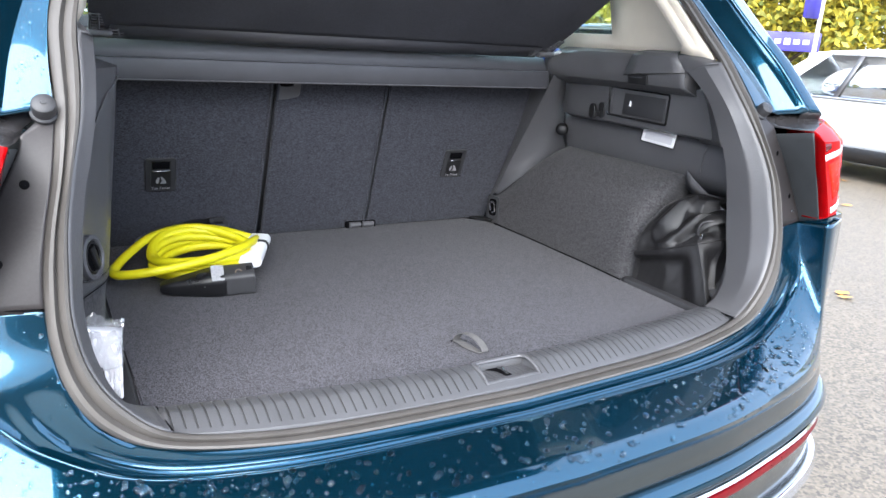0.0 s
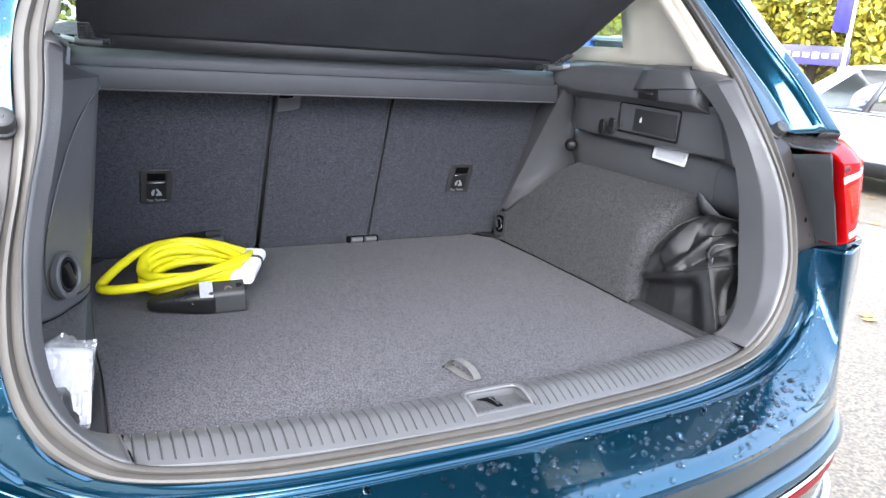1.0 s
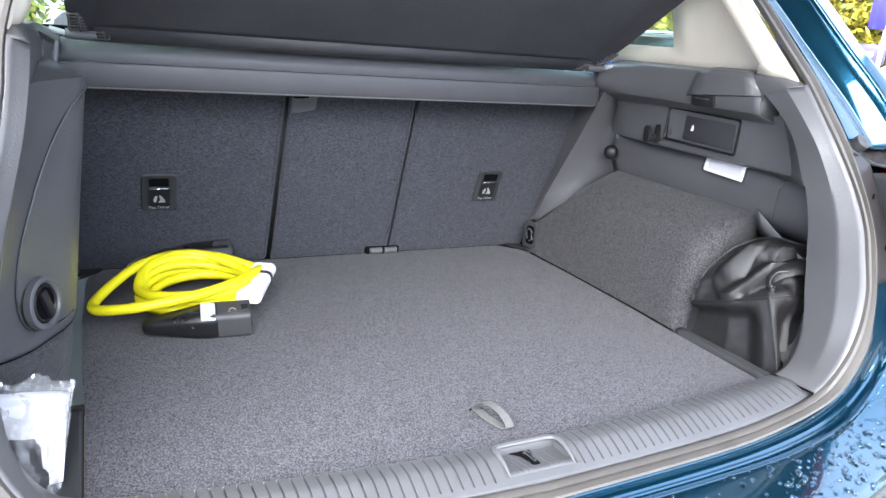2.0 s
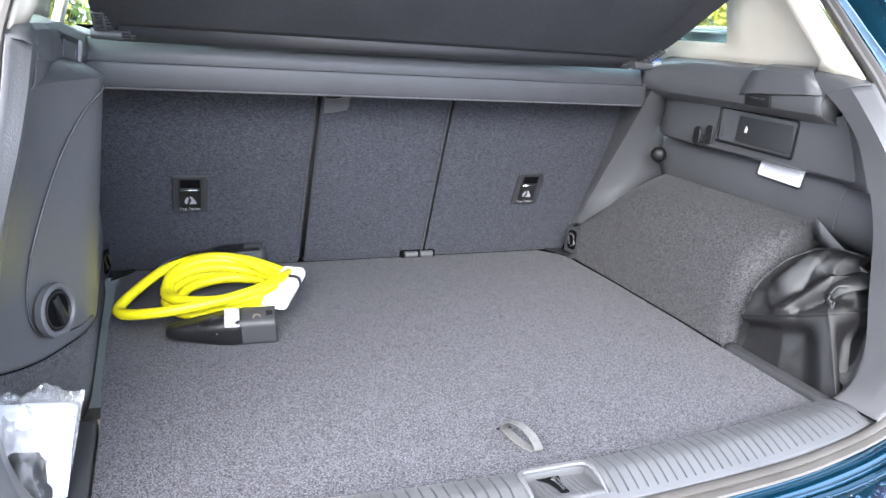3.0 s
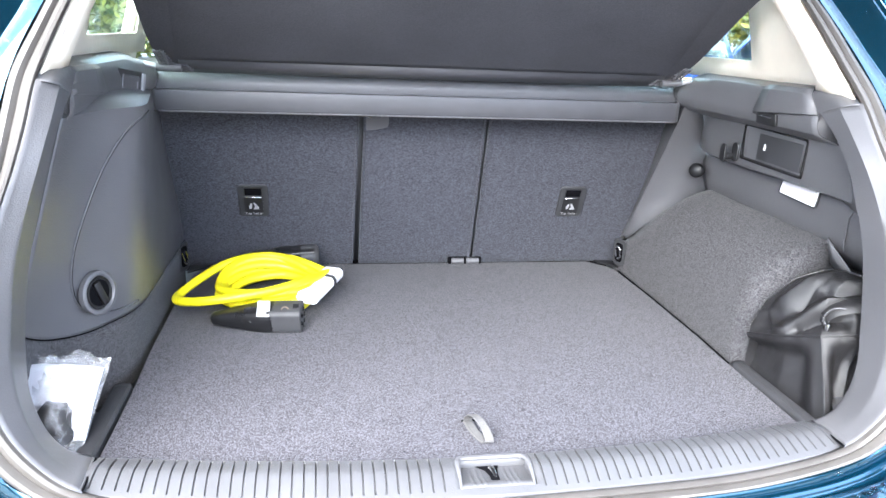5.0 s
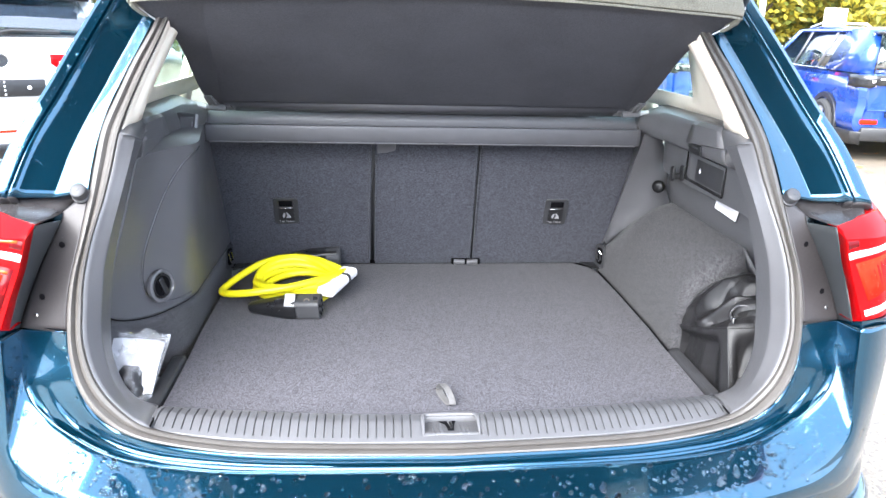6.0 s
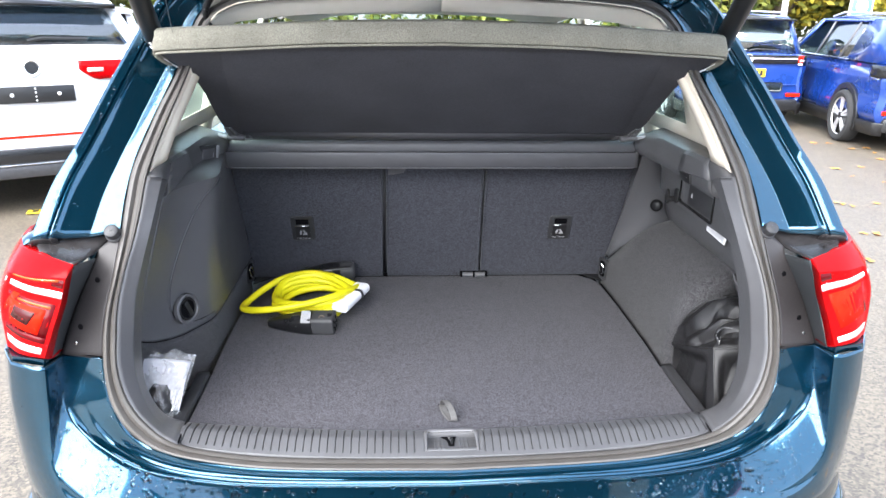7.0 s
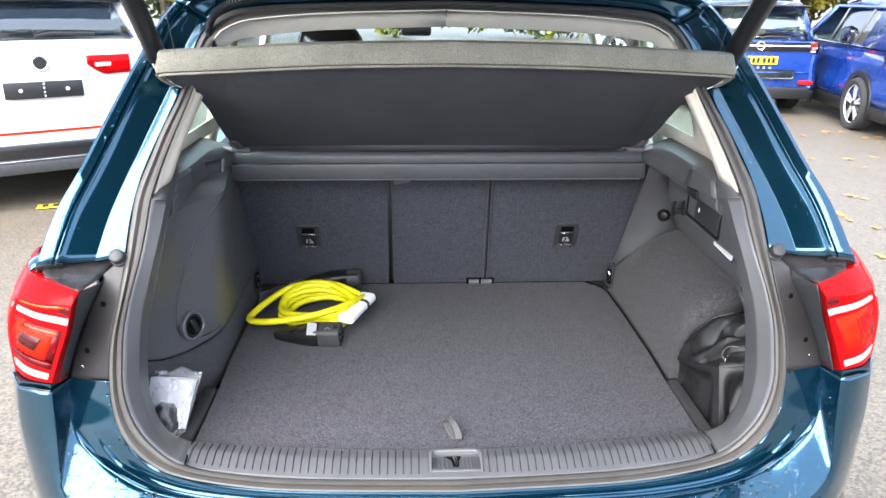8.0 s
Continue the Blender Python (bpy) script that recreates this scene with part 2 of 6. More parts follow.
def prism(poly, depth, m):
    """A flat polygon in local xy, pushed out by depth along z, placed by m."""
    bm = bmesh.new()
    a = [bm.verts.new(m @ Vector((x, y, 0))) for x, y in poly]
    b = [bm.verts.new(m @ Vector((x, y, depth))) for x, y in poly]
    bm.faces.new(list(reversed(a)))
    bm.faces.new(b)
    for i in range(len(poly)):
        j = (i + 1) % len(poly)
        bm.faces.new((a[i], a[j], b[j], b[i]))
    return bm


def rrect(w, h, r, n=4):
    pts = []
    for cx, cy, a0 in ((w / 2 - r, h / 2 - r, 0), (-w / 2 + r, h / 2 - r, 90), (-w / 2 + r, -h / 2 + r, 180), (w / 2 - r, -h / 2 + r, 270)):
        for k in range(n + 1):
            a = radians(a0 + 90 * k / n)
            pts.append((cx + r * math.cos(a), cy + r * math.sin(a)))
    return pts


def basis(origin, xdir, zdir):
    """A pose with local x along xdir and local z along zdir."""
    z = Vector(zdir).normalized()
    x = (Vector(xdir) - z * Vector(xdir).dot(z)).normalized()
    y = z.cross(x)
    m = Matrix((x, y, z)).transposed().to_4x4()
    m.translation = Vector(origin)
    return m


def text_mesh(name, body, size, m, material, parent, depth=0.0004):
    cu = bpy.data.curves.new(name, "FONT")
    cu.body, cu.size, cu.extrude, cu.align_x = body, size, depth, "CENTER"
    tmp = bpy.data.objects.new(name, cu)
    scene.collection.objects.link(tmp)
    dg = bpy.context.evaluated_depsgraph_get()
    me = bpy.data.meshes.new_from_object(tmp.evaluated_get(dg))
    bpy.data.objects.remove(tmp)
    me.transform(m)
    me.materials.clear()
    me.materials.append(material)
    ob = new(name, me)
    ob.parent = parent
    return ob


# ---- the car: opening outlines, half, from bottom centre to top centre ----
SEAL_OUT = [(0, -.082, .690), (.30, -.075, .695), (.445, -.066, .704), (.57, -.055, .728), (.632, -.046, .765), (.665, -.037, .815), (.680, -.022, .875),
            (.681, -.008, .945), (.673, .008, 1.01), (.658, .034, 1.08), (.648, .076, 1.155), (.648, .125, 1.213), (.645, .165, 1.26), (.626, .215, 1.32),
            (.608, .257, 1.373), (.58, .315, 1.44), (.552, .40, 1.545), (.505, .44, 1.595), (.43, .453, 1.612), (.27, .461, 1.621), (0, .465, 1.628)]
SEAL_IN = [(0, -.058, .702), (.30, -.053, .708), (.443, -.046, .718), (.549, -.040, .740), (.605, -.036, .786), (.639, -.028, .84), (.653, -.018, .905),
           (.652, -.003, .965), (.648, .012, 1.02), (.637, .037, 1.08), (.622, .07, 1.14), (.615, .107, 1.19), (.612, .152, 1.245), (.60, .20, 1.30),
           (.582, .245, 1.357), (.556, .302, 1.43), (.522, .39, 1.535), (.47, .423, 1.574), (.40, .434, 1.586), (.27, .442, 1.596), (0, .449, 1.604)]
TRIM_IN = [(0, .012, .722), (.30, .022, .725), (.445, .034, .729), (.557, .046, .733), (.612, .058, .757), (.642, .074, .815), (.649, .092, .88),
           (.643, .100, .95), (.631, .106, 1.02), (.618, .120, 1.08), (.606, .146, 1.145), (.600, .185, 1.19), (.597, .226, 1.221)]
NS = 101                                  # samples of a whole half outline; station k lies at sample 5 k
s_out, s_in = cr(SEAL_OUT, NS), cr(SEAL_IN, NS)
t_in = cr(TRIM_IN, 61)

car = thing("car", "teal metallic family car with its tailgate raised and boot open", "car")

# rubber seal with two beads round the opening
rows = []
for a, h in ((0, -.004), (.04, .006), (.14, .011), (.30, .012), (.44, .006), (.52, .002), (.60, .007), (.72, .011), (.88, .009), (.97, .003), (1.0, -.006)):
    row = []
    for o, i in zip(s_out, s_in):
        inward = (i - o)
        n = (Vector((0, -1, 0.15)) + inward.normalized() * 0.35).normalized()
        row.append(o.lerp(i, a) + n * h)
    rows.append(closed_loop(row))
part("door_seal", sheet(rows, True), RUBBER, car, "grey rubber seal round the boot opening", thick=0.004)

# ---- painted body round the opening ----
RIDGE = [(0, -.125, .683), (.30, -.118, .685), (.46, -.108, .690), (.60, -.085, .706), (.69, -.06, .745), (.742, -.04, .785), (.765, -.022, .83), (.769, -.003, .88), (.769, .010, .918)]
CREST = [(0, -.245, .658), (.28, -.232, .658), (.45, -.205, .659), (.61, -.166, .662), (.70, -.130, .668), (.756, -.098, .694), (.776, -.078, .744), (.776, -.065, .83), (.772, -.058, .928)]
SKIRT = [(0, -.246, .645), (.29, -.233, .645), (.467, -.205, .646), (.633, -.164, .648), (.752, -.112, .652), (.816, -.066, .685), (.837, -.048, .75), (.843, -.045, .84), (.835, -.045, .932)]
FLANK = [(0, -.238, .628), (.295, -.225, .628), (.475, -.198, .628), (.645, -.158, .628), (.768, -.106, .628), (.845, -.038, .64), (.874, -.008, .73), (.878, .000, .84), (.868, .000, .936)]
FLANK_SIDE = [(0, -.228, .61), (.295, -.215, .61), (.475, -.188, .61), (.645, -.148, .61), (.766, -.096, .61), (.862, .02, .62), (.895, .13, .72), (.898, .15, .84), (.893, .15, .942)]
NB = 49
s_low = cr([SEAL_OUT[0], SEAL_OUT[1], SEAL_OUT[2], (.535, -.058, .717), (.605, -.05, .742), (.645, -.043, .780), (.669, -.034, .83), (.679, -.02, .88), (.6815, -.012, .922)], NB)
ridge, crest, skirt, flank, flank_side = cr(RIDGE, NB), cr(CREST, NB), cr(SKIRT, NB), cr(FLANK, NB), cr(FLANK_SIDE, NB)
rows = []
for a, dz in ((0.0, -.010), (0.0, 0.0), (.04, .003), (.10, .0035), (.17, .000), (.24, -.007), (.29, -.011), (.36, -.0125), (.46, -.0125), (.50, -.010), (.54, -.0055), (.59, -.0045), (.64, -.0065), (.69, -.0105), (.74, -.012), (.84, -.012), (.90, -.006), (.95, .001), (1.0, .002)):
    rows.append(full([o.lerp(r, a) + Vector((0, -dz * 0.3, dz)) * max(0, min(1, (36 - k) / 10)) for k, (o, r) in enumerate(zip(s_low, ridge))]))
part("boot_ledge", sheet(rows), PAINT, car, "wet painted ledge below the boot opening", thick=0.002)
rows = [full(ridge)]
rows.insert(0, full([r + Vector((0, .012, -.004)) for r in ridge]))
for a, dz in ((.04, .0010), (.10, .0014), (.3, .0028), (.6, .0052), (.80, .0072), (.90, .0078), (.96, .0058)):
    rows.append(full([r.lerp(c, a) + Vector((0, -dz * 0.2, dz)) * max(0, min(1, (36 - k) / 10)) for k, (r, c) in enumerate(zip(ridge, crest))]))
rows += [full(crest), full([a.lerp(b, .10) + Vector((0, -.0028, -.001)) for a, b in zip(crest, skirt)]), full([a.lerp(b, .28) + Vector((0, -.0040, -.002)) for a, b in zip(crest, skirt)])]
rows += [full(skirt), full([a.lerp(b, .5) + Vector((0, -.001, 0)) for a, b in zip(skirt, flank)]), full(flank), full(flank_side)]
bumper_top = rows[1:10]
bumper = part("bumper", sheet(rows), PAINT, car, "painted rear bumper covered in rain drops", thick=0.003)

# bumper face: a section swept round the car's tail
PLAN = [(0, -.234, 0), (.295, -.221, 0), (.475, -.194, 0), (.645, -.155, 0), (.765, -.105, 0), (.843, -.038, 0), (.885, .07, 0), (.902, .25, 0), (.905, .50, 0)]
plan = cr(PLAN, 49)


def swept(profile):
    rows = []
    for d, z in profile:
        row = []
        for i, p in enumerate(plan):
            t = (plan[min(i + 1, 48)] - plan[max(i - 1, 0)]).normalized()
            n = Vector((t.y, -t.x, 0))
            row.append(Vector((p.x + n.x * d, p.y + n.y * d, z + .010)))
        rows.append(full(row))
    return sheet(rows)


part("bumper_face", swept([(-.02, .640), (-.006, .632), (.002, .62), (.006, .59), (.004, .572), (.006, .566)]), CLADDING, car, thick=0.003)
part("bumper_shoulder", swept([(.006, .566), (.018, .561), (.026, .553), (.028, .545), (.022, .538), (.012, .534)]), PAINT, car, thick=0.003)
part("bumper_lower", swept([(.012, .534), (.014, .515), (.012, .47), (.010, .42), (.014, .408)]), CLADDING, car, thick=0.003)
part("bumper_chrome", swept([(.014, .520), (.021, .519), (.0235, .516), (.021, .512), (.014, .511)]), CHROME, car, "thin chrome strip on the bumper", thick=0.002)
part("valance", swept([(.014, .408), (.030, .404), (.036, .392), (.030, .378), (.010, .372), (.0, .30)]), CHROME, car, "bright lower valance strip", thick=0.003)
part("underskirt", swept([(.0, .30), (-.03, .24), (-.10, .22)]), BLACK, car, thick=0.003)
for side in (-1, 1):
    rows = []
    for d, z in ((.015, .505), (.021, .503), (.023, .496), (.021, .489), (.015, .487)):
        row = []
        for i in range(5, 34):
            p = plan[i]
            t = (plan[i + 1] - plan[i - 1]).normalized()
            row.append(Vector((side * (p.x + t.y * d), p.y - t.x * d, z + .010)))
        rows.append(row)
    part("reflector", sheet(rows), REFLECTOR, bumper, "long red reflector strip", thick=0.002)

# rear pillars, lamp recesses, lamps, left and right
PIL_OUT = [(.803, .030, 1.152), (.780, .098, 1.24), (.745, .160, 1.315), (.713, .226, 1.396), (.683, .285, 1.468), (.655, .335, 1.53), (.628, .385, 1.585), (.58, .43, 1.635), (.47, .455, 1.66), (.27, .465, 1.672), (0, .47, 1.68)]
pil_seal = cr([SEAL_OUT[10], (.648, .125, 1.213), (.640, .178, 1.275), (.618, .232, 1.342), (.592, .290, 1.41), (.570, .345, 1.475), (.552, .40, 1.545), (.505, .44, 1.595), (.43, .453, 1.612), (.27, .461, 1.621), (0, .465, 1.628)], 61)
pil_out = cr(PIL_OUT, 61)
SIDE2 = [(.845, .20, 1.12), (.82, .26, 1.22), (.79, .33, 1.31), (.755, .39, 1.40), (.72, .45, 1.48), (.69, .50, 1.545), (.66, .55, 1.60), (.60, .60, 1.65), (.47, .62, 1.68), (.27, .63, 1.695), (0, .635, 1.70)]
side2 = cr(SIDE2, 61)
prow = []
# a lip beside the seal falls outward to a shallow channel, then the pillar's face rises to a beaded ridge
for a, dy in ((0, .006), (.03, -.004), (.10, -.003), (.90, .007), (.97, .0085), (1.03, .009), (1.10, .008), (1.5, .0045), (2.0, .0005), (2.25, -.002), (2.34, -.006), (2.42, -.009), (2.50, -.009), (2.56, -.003), (2.62, -.003), (2.68, -.008), (3.1, -.009), (3.35, -.004), (3.46, .006)):
    row = []
    for k, (s, o) in enumerate(zip(pil_seal, pil_out)):
        fl = .25 + .12 * max(0, 1 - k / 16)          # share of the lip
        f = a * fl if a <= 1 else fl + (a - 1) / 2.46 * (1 - fl)
        row.append(s.lerp(o, f) + Vector((0, dy * .8, -dy * .6)))
    row[0] = row[0] + (row[0] - row[1]) * .6
    prow.append(row)
prow.append(side2)
for name_rows in ([r[:41] for r in prow], mir([r[:41] for r in prow])):
    pillar = part("rear_pillar", sheet(name_rows), PAINT, car, "teal painted pillar beaded with rain", thick=0.002)
    foot = [r[0] for r in name_rows[9:-1]]
    part("pillar_end", sheet([foot, [p + Vector((0, .004, -.006)) for p in foot], [p + Vector((0, .016, -.024)) for p in foot]]), PAINT_DULL, pillar, thick=0.002)
part("roof_edge", sheet([r[40:] + [Vector((-p.x, p.y, p.z)) for p in reversed(r[40:-1])] for r in prow]), PAINT, car, "painted roof edge above the boot", thick=0.002)

lens_fronts = []
for side in (-1, 1):
    def P(*v):
        return Vector((side * v[0], v[1], v[2]))
    # grey unpainted recess beside the seal, cut off straight at the body joint
    seal = [P(*s_out[k]) for k in range(33, 51)]
    wall = cr([P(.768, .004, .921), P(.758, .013, .955), P(.738, .027, 1.01), P(.717, .036, 1.055), P(.693, .045, 1.102), P(.688, .052, 1.121)], len(seal))
    rows = [seal] + [[s.lerp(w, a) for s, w in zip(seal, wall)] for a in (.06, .3, .6, .9)] + [wall]
    recess = part("lamp_recess", sheet(rows), PAINT_DULL, car, "grey metal panel beside the tail light", thick=0.002)
    # wedge of grey plastic from that panel out to the lamp
    wedge = wall[:15]
    lampin = lin([P(.762, -.044, .936), P(.742, -.043, .99), P(.726, -.041, 1.04), P(.699, -.036, 1.119)], len(wedge))
    part("lamp_side", sheet([wedge] + [[w.lerp(l, f) for w, l in zip(wedge, lampin)] for f in (.05, .5, .95)] + [lampin]), GREY_SIDE, car, thick=0.002)
    for hx, hz in ((.688, 1.063), (.724, .976)):
        q = min(seal, key=lambda p: abs(p.z - hz)), min(wall, key=lambda p: abs(p.z - hz))
        f = (hx - abs(q[0].x)) / (abs(q[1].x) - abs(q[0].x))
        at = q[0].lerp(q[1], f)
        nn = P(.24, -.96, .12).normalized()
        part("drain_hole", lathe([(0, .0006), (.0050, .0006), (.0058, .0002)], basis(at + nn * .0028, (0, 0, 1), nn), 16), VOID, recess)
    part("drain_hole", lathe([(0, .0006), (.0030, .0006), (.0036, .0002)], basis(P(.736, .0025, .945), (0, 0, 1), P(.12, -1, .1)), 12), STEEL, recess)
    # wet shelf above the lamp, running up into the pillar
    rows = [[P(.650, .120, 1.150), P(.800, .080, 1.165)], [P(.662, .100, 1.142), P(.798, .056, 1.150)], [P(.682, .076, 1.130), P(.794, .036, 1.142)], [P(.689, .052, 1.120), P(.787, .022, 1.138)], [P(.692, .020, 1.120), P(.779, .012, 1.136)], [P(.699, -.033, 1.122), P(.773, -.004, 1.134)], [P(.699, -.036, 1.114), P(.775, -.006, 1.124)]]
    part("gutter_bracket", sheet([lin(r, 8) for r in rows]), WET_GREY, car, "wet grey gutter end above the tail light", thick=0.002, offset=-1.0 if side < 0 else 1.0)
    # rubber buffer
    bm = lathe([(0, .015), (.003, .015), (.0035, .0142), (.011, .014), (.0135, .012), (.0145, .004), (.0135, -.004), (.0160, -.006), (.0160, -.010), (0, -.010)], basis(P(.660, .062, 1.152), (1, 0, 0), P(0, -.75, .66)), 20)
    part("rubber_buffer", bm, TRIM_DARK, car, "round rubber stop beside the seal")

    # tail light: front face with a raked top, wrapped round the corner
    NV = 25
    inner = cr([P(.706, -.058, 1.103), P(.723, -.060, 1.05), P(.744, -.061, 1.00), P(.767, -.060, .945)], NV)
    outer = cr([P(.826, -.016, 1.103), P(.851, -.008, 1.06), P(.863, -.002, 1.015), P(.860, -.008, .950)], NV)
    far = cr([P(.866, .15, 1.125), P(.884, .15, 1.07), P(.890, .15, 1.015), P(.890, .15, .950)], NV)
    back = lin([P(.699, -.036, 1.118), P(.719, -.040, 1.05), P(.739, -.043, 1.00), P(.761, -.044, .938)], NV)
    front = []
    for k in range(NV):
        m_ = inner[k].lerp(outer[k], .5) + P(.004, -.011, 0)
        front.append(cr([inner[k], m_, outer[k]], 17))

    def wrap(k):
        edge = cr([front[k][13], outer[k], outer[k].lerp(far[k], .35) + P(.012, 0, 0), far[k]], 13)
        return [back[k], back[k].lerp(inner[k], .9)] + front[k][:13] + edge
    body = [wrap(k) for k in range(NV)]
    top_back = cr([P(.699, -.035, 1.121), P(.737, -.018, 1.128), P(.776, .000, 1.135), P(.815, .026, 1.138), P(.842, .080, 1.140), P(.860, .15, 1.140)], len(body[0]))
    tops = [[p + P(0, .03, -.002) for p in top_back], top_back, [p.lerp(q, .5) + P(0, -.002, .0015) for p, q in zip(top_back, body[0])], [p.lerp(q, .92) for p, q in zip(top_back, body[0])]]
    bot = [[p + P(0, .003, -.003) for p in body[-1]], [p + P(0, .04, -.005) for p in body[-1]]]
    tail = part("tail_light", sheet(tops + body + bot), RED_LENS, car, "red tail light cluster spotted with rain", thick=0.003, sharp=22, offset=-1.0 if side < 0 else 1.0)
    lens_fronts.append(front)

    def lens_at(u, v, lift):
        i, j = max(0, min(15.999, u * 16)), max(0, min(NV - 1.001, v * (NV - 1)))
        p, r = front[int(j)], front[int(j) + 1]
        f, g = i - int(i), j - int(j)
        pt = p[int(i)].lerp(p[int(i) + 1], f).lerp(r[int(i)].lerp(r[int(i) + 1], f), g)
        return pt + P(.25, -.97, .05) * lift

    def lens_strip(name, m, corners, lift, n=8):
        """A lens field between two edges, given as (u, v) inner-top, outer-top, outer-bottom, inner-bottom."""
        (u0, v0), (u1, v1), (u2, v2), (u3, v3) = corners
        rr = [[lens_at(u0 + (u1 - u0) * k / n, v0 + (v1 - v0) * k / n, lift) for k in range(n + 1)], [lens_at(u3 + (u2 - u3) * k / n, v3 + (v2 - v3) * k / n, lift) for k in range(n + 1)]]
        return part(name, sheet(rr), m, tail, thick=0.0015, offset=-1.0 if side < 0 else 1.0)
    lens_strip("light_bar", PINK_LENS, ((.0, .185), (1, .10), (1, .165), (.0, .255)), .0012)
    lens_strip("light_bar", PINK_LENS, ((.12, .868), (.84, .835), (.84, .90), (.12, .945)), .0012)
    lens_strip("inner_lens", DARK_RED, ((.02, .04), (.22, .03), (.22, .12), (.02, .15)), .0006)
    if side < 0:
        lens_strip("inner_lens", AMBER, ((.15, .36), (.62, .31), (.62, .335), (.15, .39)), .0014)
        lens_strip("inner_lens", AMBER, ((.12, .03), (.90, .01), (.90, .045), (.12, .07)), .0012)
        lens_strip("inner_lens", DARK_RED, ((.08, .33), (.92, .25), (.90, .78), (.10, .82)), .0005)
        lens_strip("inner_lens", LAMP_RED, ((.20, .41), (.78, .35), (.74, .70), (.24, .74)), .0009)
        lens_strip("inner_lens", SMOKED, ((.32, .47), (.66, .43), (.72, .62), (.40, .66)), .0014)
        lens_strip("inner_lens", LAMP_RED, ((.60, .26), (.72, .25), (.90, .55), (.84, .58)), .0016)
        lens_strip("inner_lens", DARK_RED, ((.10, .76), (.95, .72), (.95, .77), (.10, .82)), .0013)
    else:
        lens_strip("inner_lens", LAMP_RED, ((.12, .30), (.70, .235), (.74, .70), (.22, .78)), .0006)
        lens_strip("inner_lens", RED_LENS, ((.70, .24), (.76, .235), (.79, .70), (.74, .71)), .0011)
    # body outside the lamp, and the joint below it
    rows = [[far[0], far[12], far[24]], [P(.90, .5, 1.12), P(.91, .5, 1.03), P(.91, .5, .95)]]
    part("quarter_panel", sheet(rows), PAINT, car, thick=0.003)
    rows = [[P(.815, .030, 1.136), P(.842, .080, 1.138), P(.866, .15, 1.13)], [P(.800, .045, 1.146), P(.82, .09, 1.146), P(.845, .20, 1.135)]]
    part("lamp_top", sheet(rows), PAINT, car, thick=0.003)
    joint = [P(.770, .002, .922), P(.770, -.058, .941), P(.833, -.046, .944), P(.867, -.001, .945), P(.891, .15, .945)]
    low_edge = [P(*r[-1]) for r in (ridge, crest, skirt, flank, flank_side)]
    part("lamp_shelf", sheet([[p + P(-.004, .03, 0) for p in joint], joint, low_edge]), PAINT, car, thick=0.002)
    part("body_joint", tube([P(*s_low[-1]) + P(0, -.002, 0), P(.73, -.001, .9225), P(*ridge[-1]) + P(0, -.003, .002)], .0016, 6), VOID, recess)

# body side, roof and front, behind what the opening shows
for side in (-1, 1):
    def P(*v):
        return Vector((side * v[0], v[1], v[2]))
    low = [[P(.90, .5, z), P(.915, 1.0, z), P(.92, 2.0, z), P(.91, 3.0, z), P(.86, 3.7, z), P(.70, 3.95, z)] for z in (.30, .6, .94, 1.06)]
    part("body_side", sheet([cr(r, 30) for r in low]), PAINT, car, thick=0.01)
    top = [[P(.88, .25, 1.10), P(.90, 1.0, 1.08), P(.90, 2.0, 1.06), P(.88, 2.75, 1.05)], [P(.665, .55, 1.60), P(.66, 1.0, 1.63), P(.65, 1.6, 1.62), P(.62, 2.05, 1.52)]]
    part("side_glass", sheet([cr(r, 20) for r in top]), GLASS_GREEN, car, "green tinted side windows", thick=0.004)
    for wy in (.62, 3.30):
        wheel = part("wheel", lathe([(.20, -.10), (.29, -.10), (.335, -.085), (.345, 0), (.335, .085), (.29, .10), (.20, .10)], basis(P(.80, wy, .345), (0, 1, 0), P(1, 0, 0)), 32), mat("tyre_rubber", (.02, .02, .02), rough=.85), car, "black tyre")
        bm = bmesh.new()
        for k in range(5):
            m = basis(P(.885, wy, .345), (0, math.cos(k * 1.2566), math.sin(k * 1.2566)), P(1, 0, 0))
            box(.12, 0, -.01, .20, .05, .03, m, bm)
        part("rim", bm, STEEL, wheel)
roofrows = [[(-.66, .55, 1.60), (-.45, .60, 1.68), (0, .62, 1.70), (.45, .60, 1.68), (.66, .55, 1.60)], [(-.66, 1.1, 1.63), (-.45, 1.1, 1.70), (0, 1.1, 1.72), (.45, 1.1, 1.70), (.66, 1.1, 1.63)],
            [(-.62, 2.05, 1.52), (-.42, 2.0, 1.60), (0, 2.0, 1.62), (.42, 2.0, 1.60), (.62, 2.05, 1.52)]]
part("roof", sheet([cr(r, 24) for r in roofrows]), PAINT, car, thick=0.004, offset=1)
part("bonnet", sheet([cr(r, 20) for r in ([(-.88, 2.75, 1.05), (0, 2.85, 1.10), (.88, 2.75, 1.05)], [(-.82, 3.5, .95), (0, 3.7, .98), (.82, 3.5, .95)], [(-.72, 3.9, .70), (0, 4.05, .70), (.72, 3.9, .70)], [(-.72, 3.92, .3), (0, 4.08, .3), (.72, 3.92, .3)])]), PAINT, car, thick=0.01)
part("windscreen", sheet([cr(r, 16) for r in ([(-.62, 2.05, 1.52), (0, 2.0, 1.62), (.62, 2.05, 1.52)], [(-.86, 2.75, 1.05), (0, 2.85, 1.10), (.86, 2.75, 1.05)])]), GLASS_GREEN, car, "clear windscreen", thick=0.004)

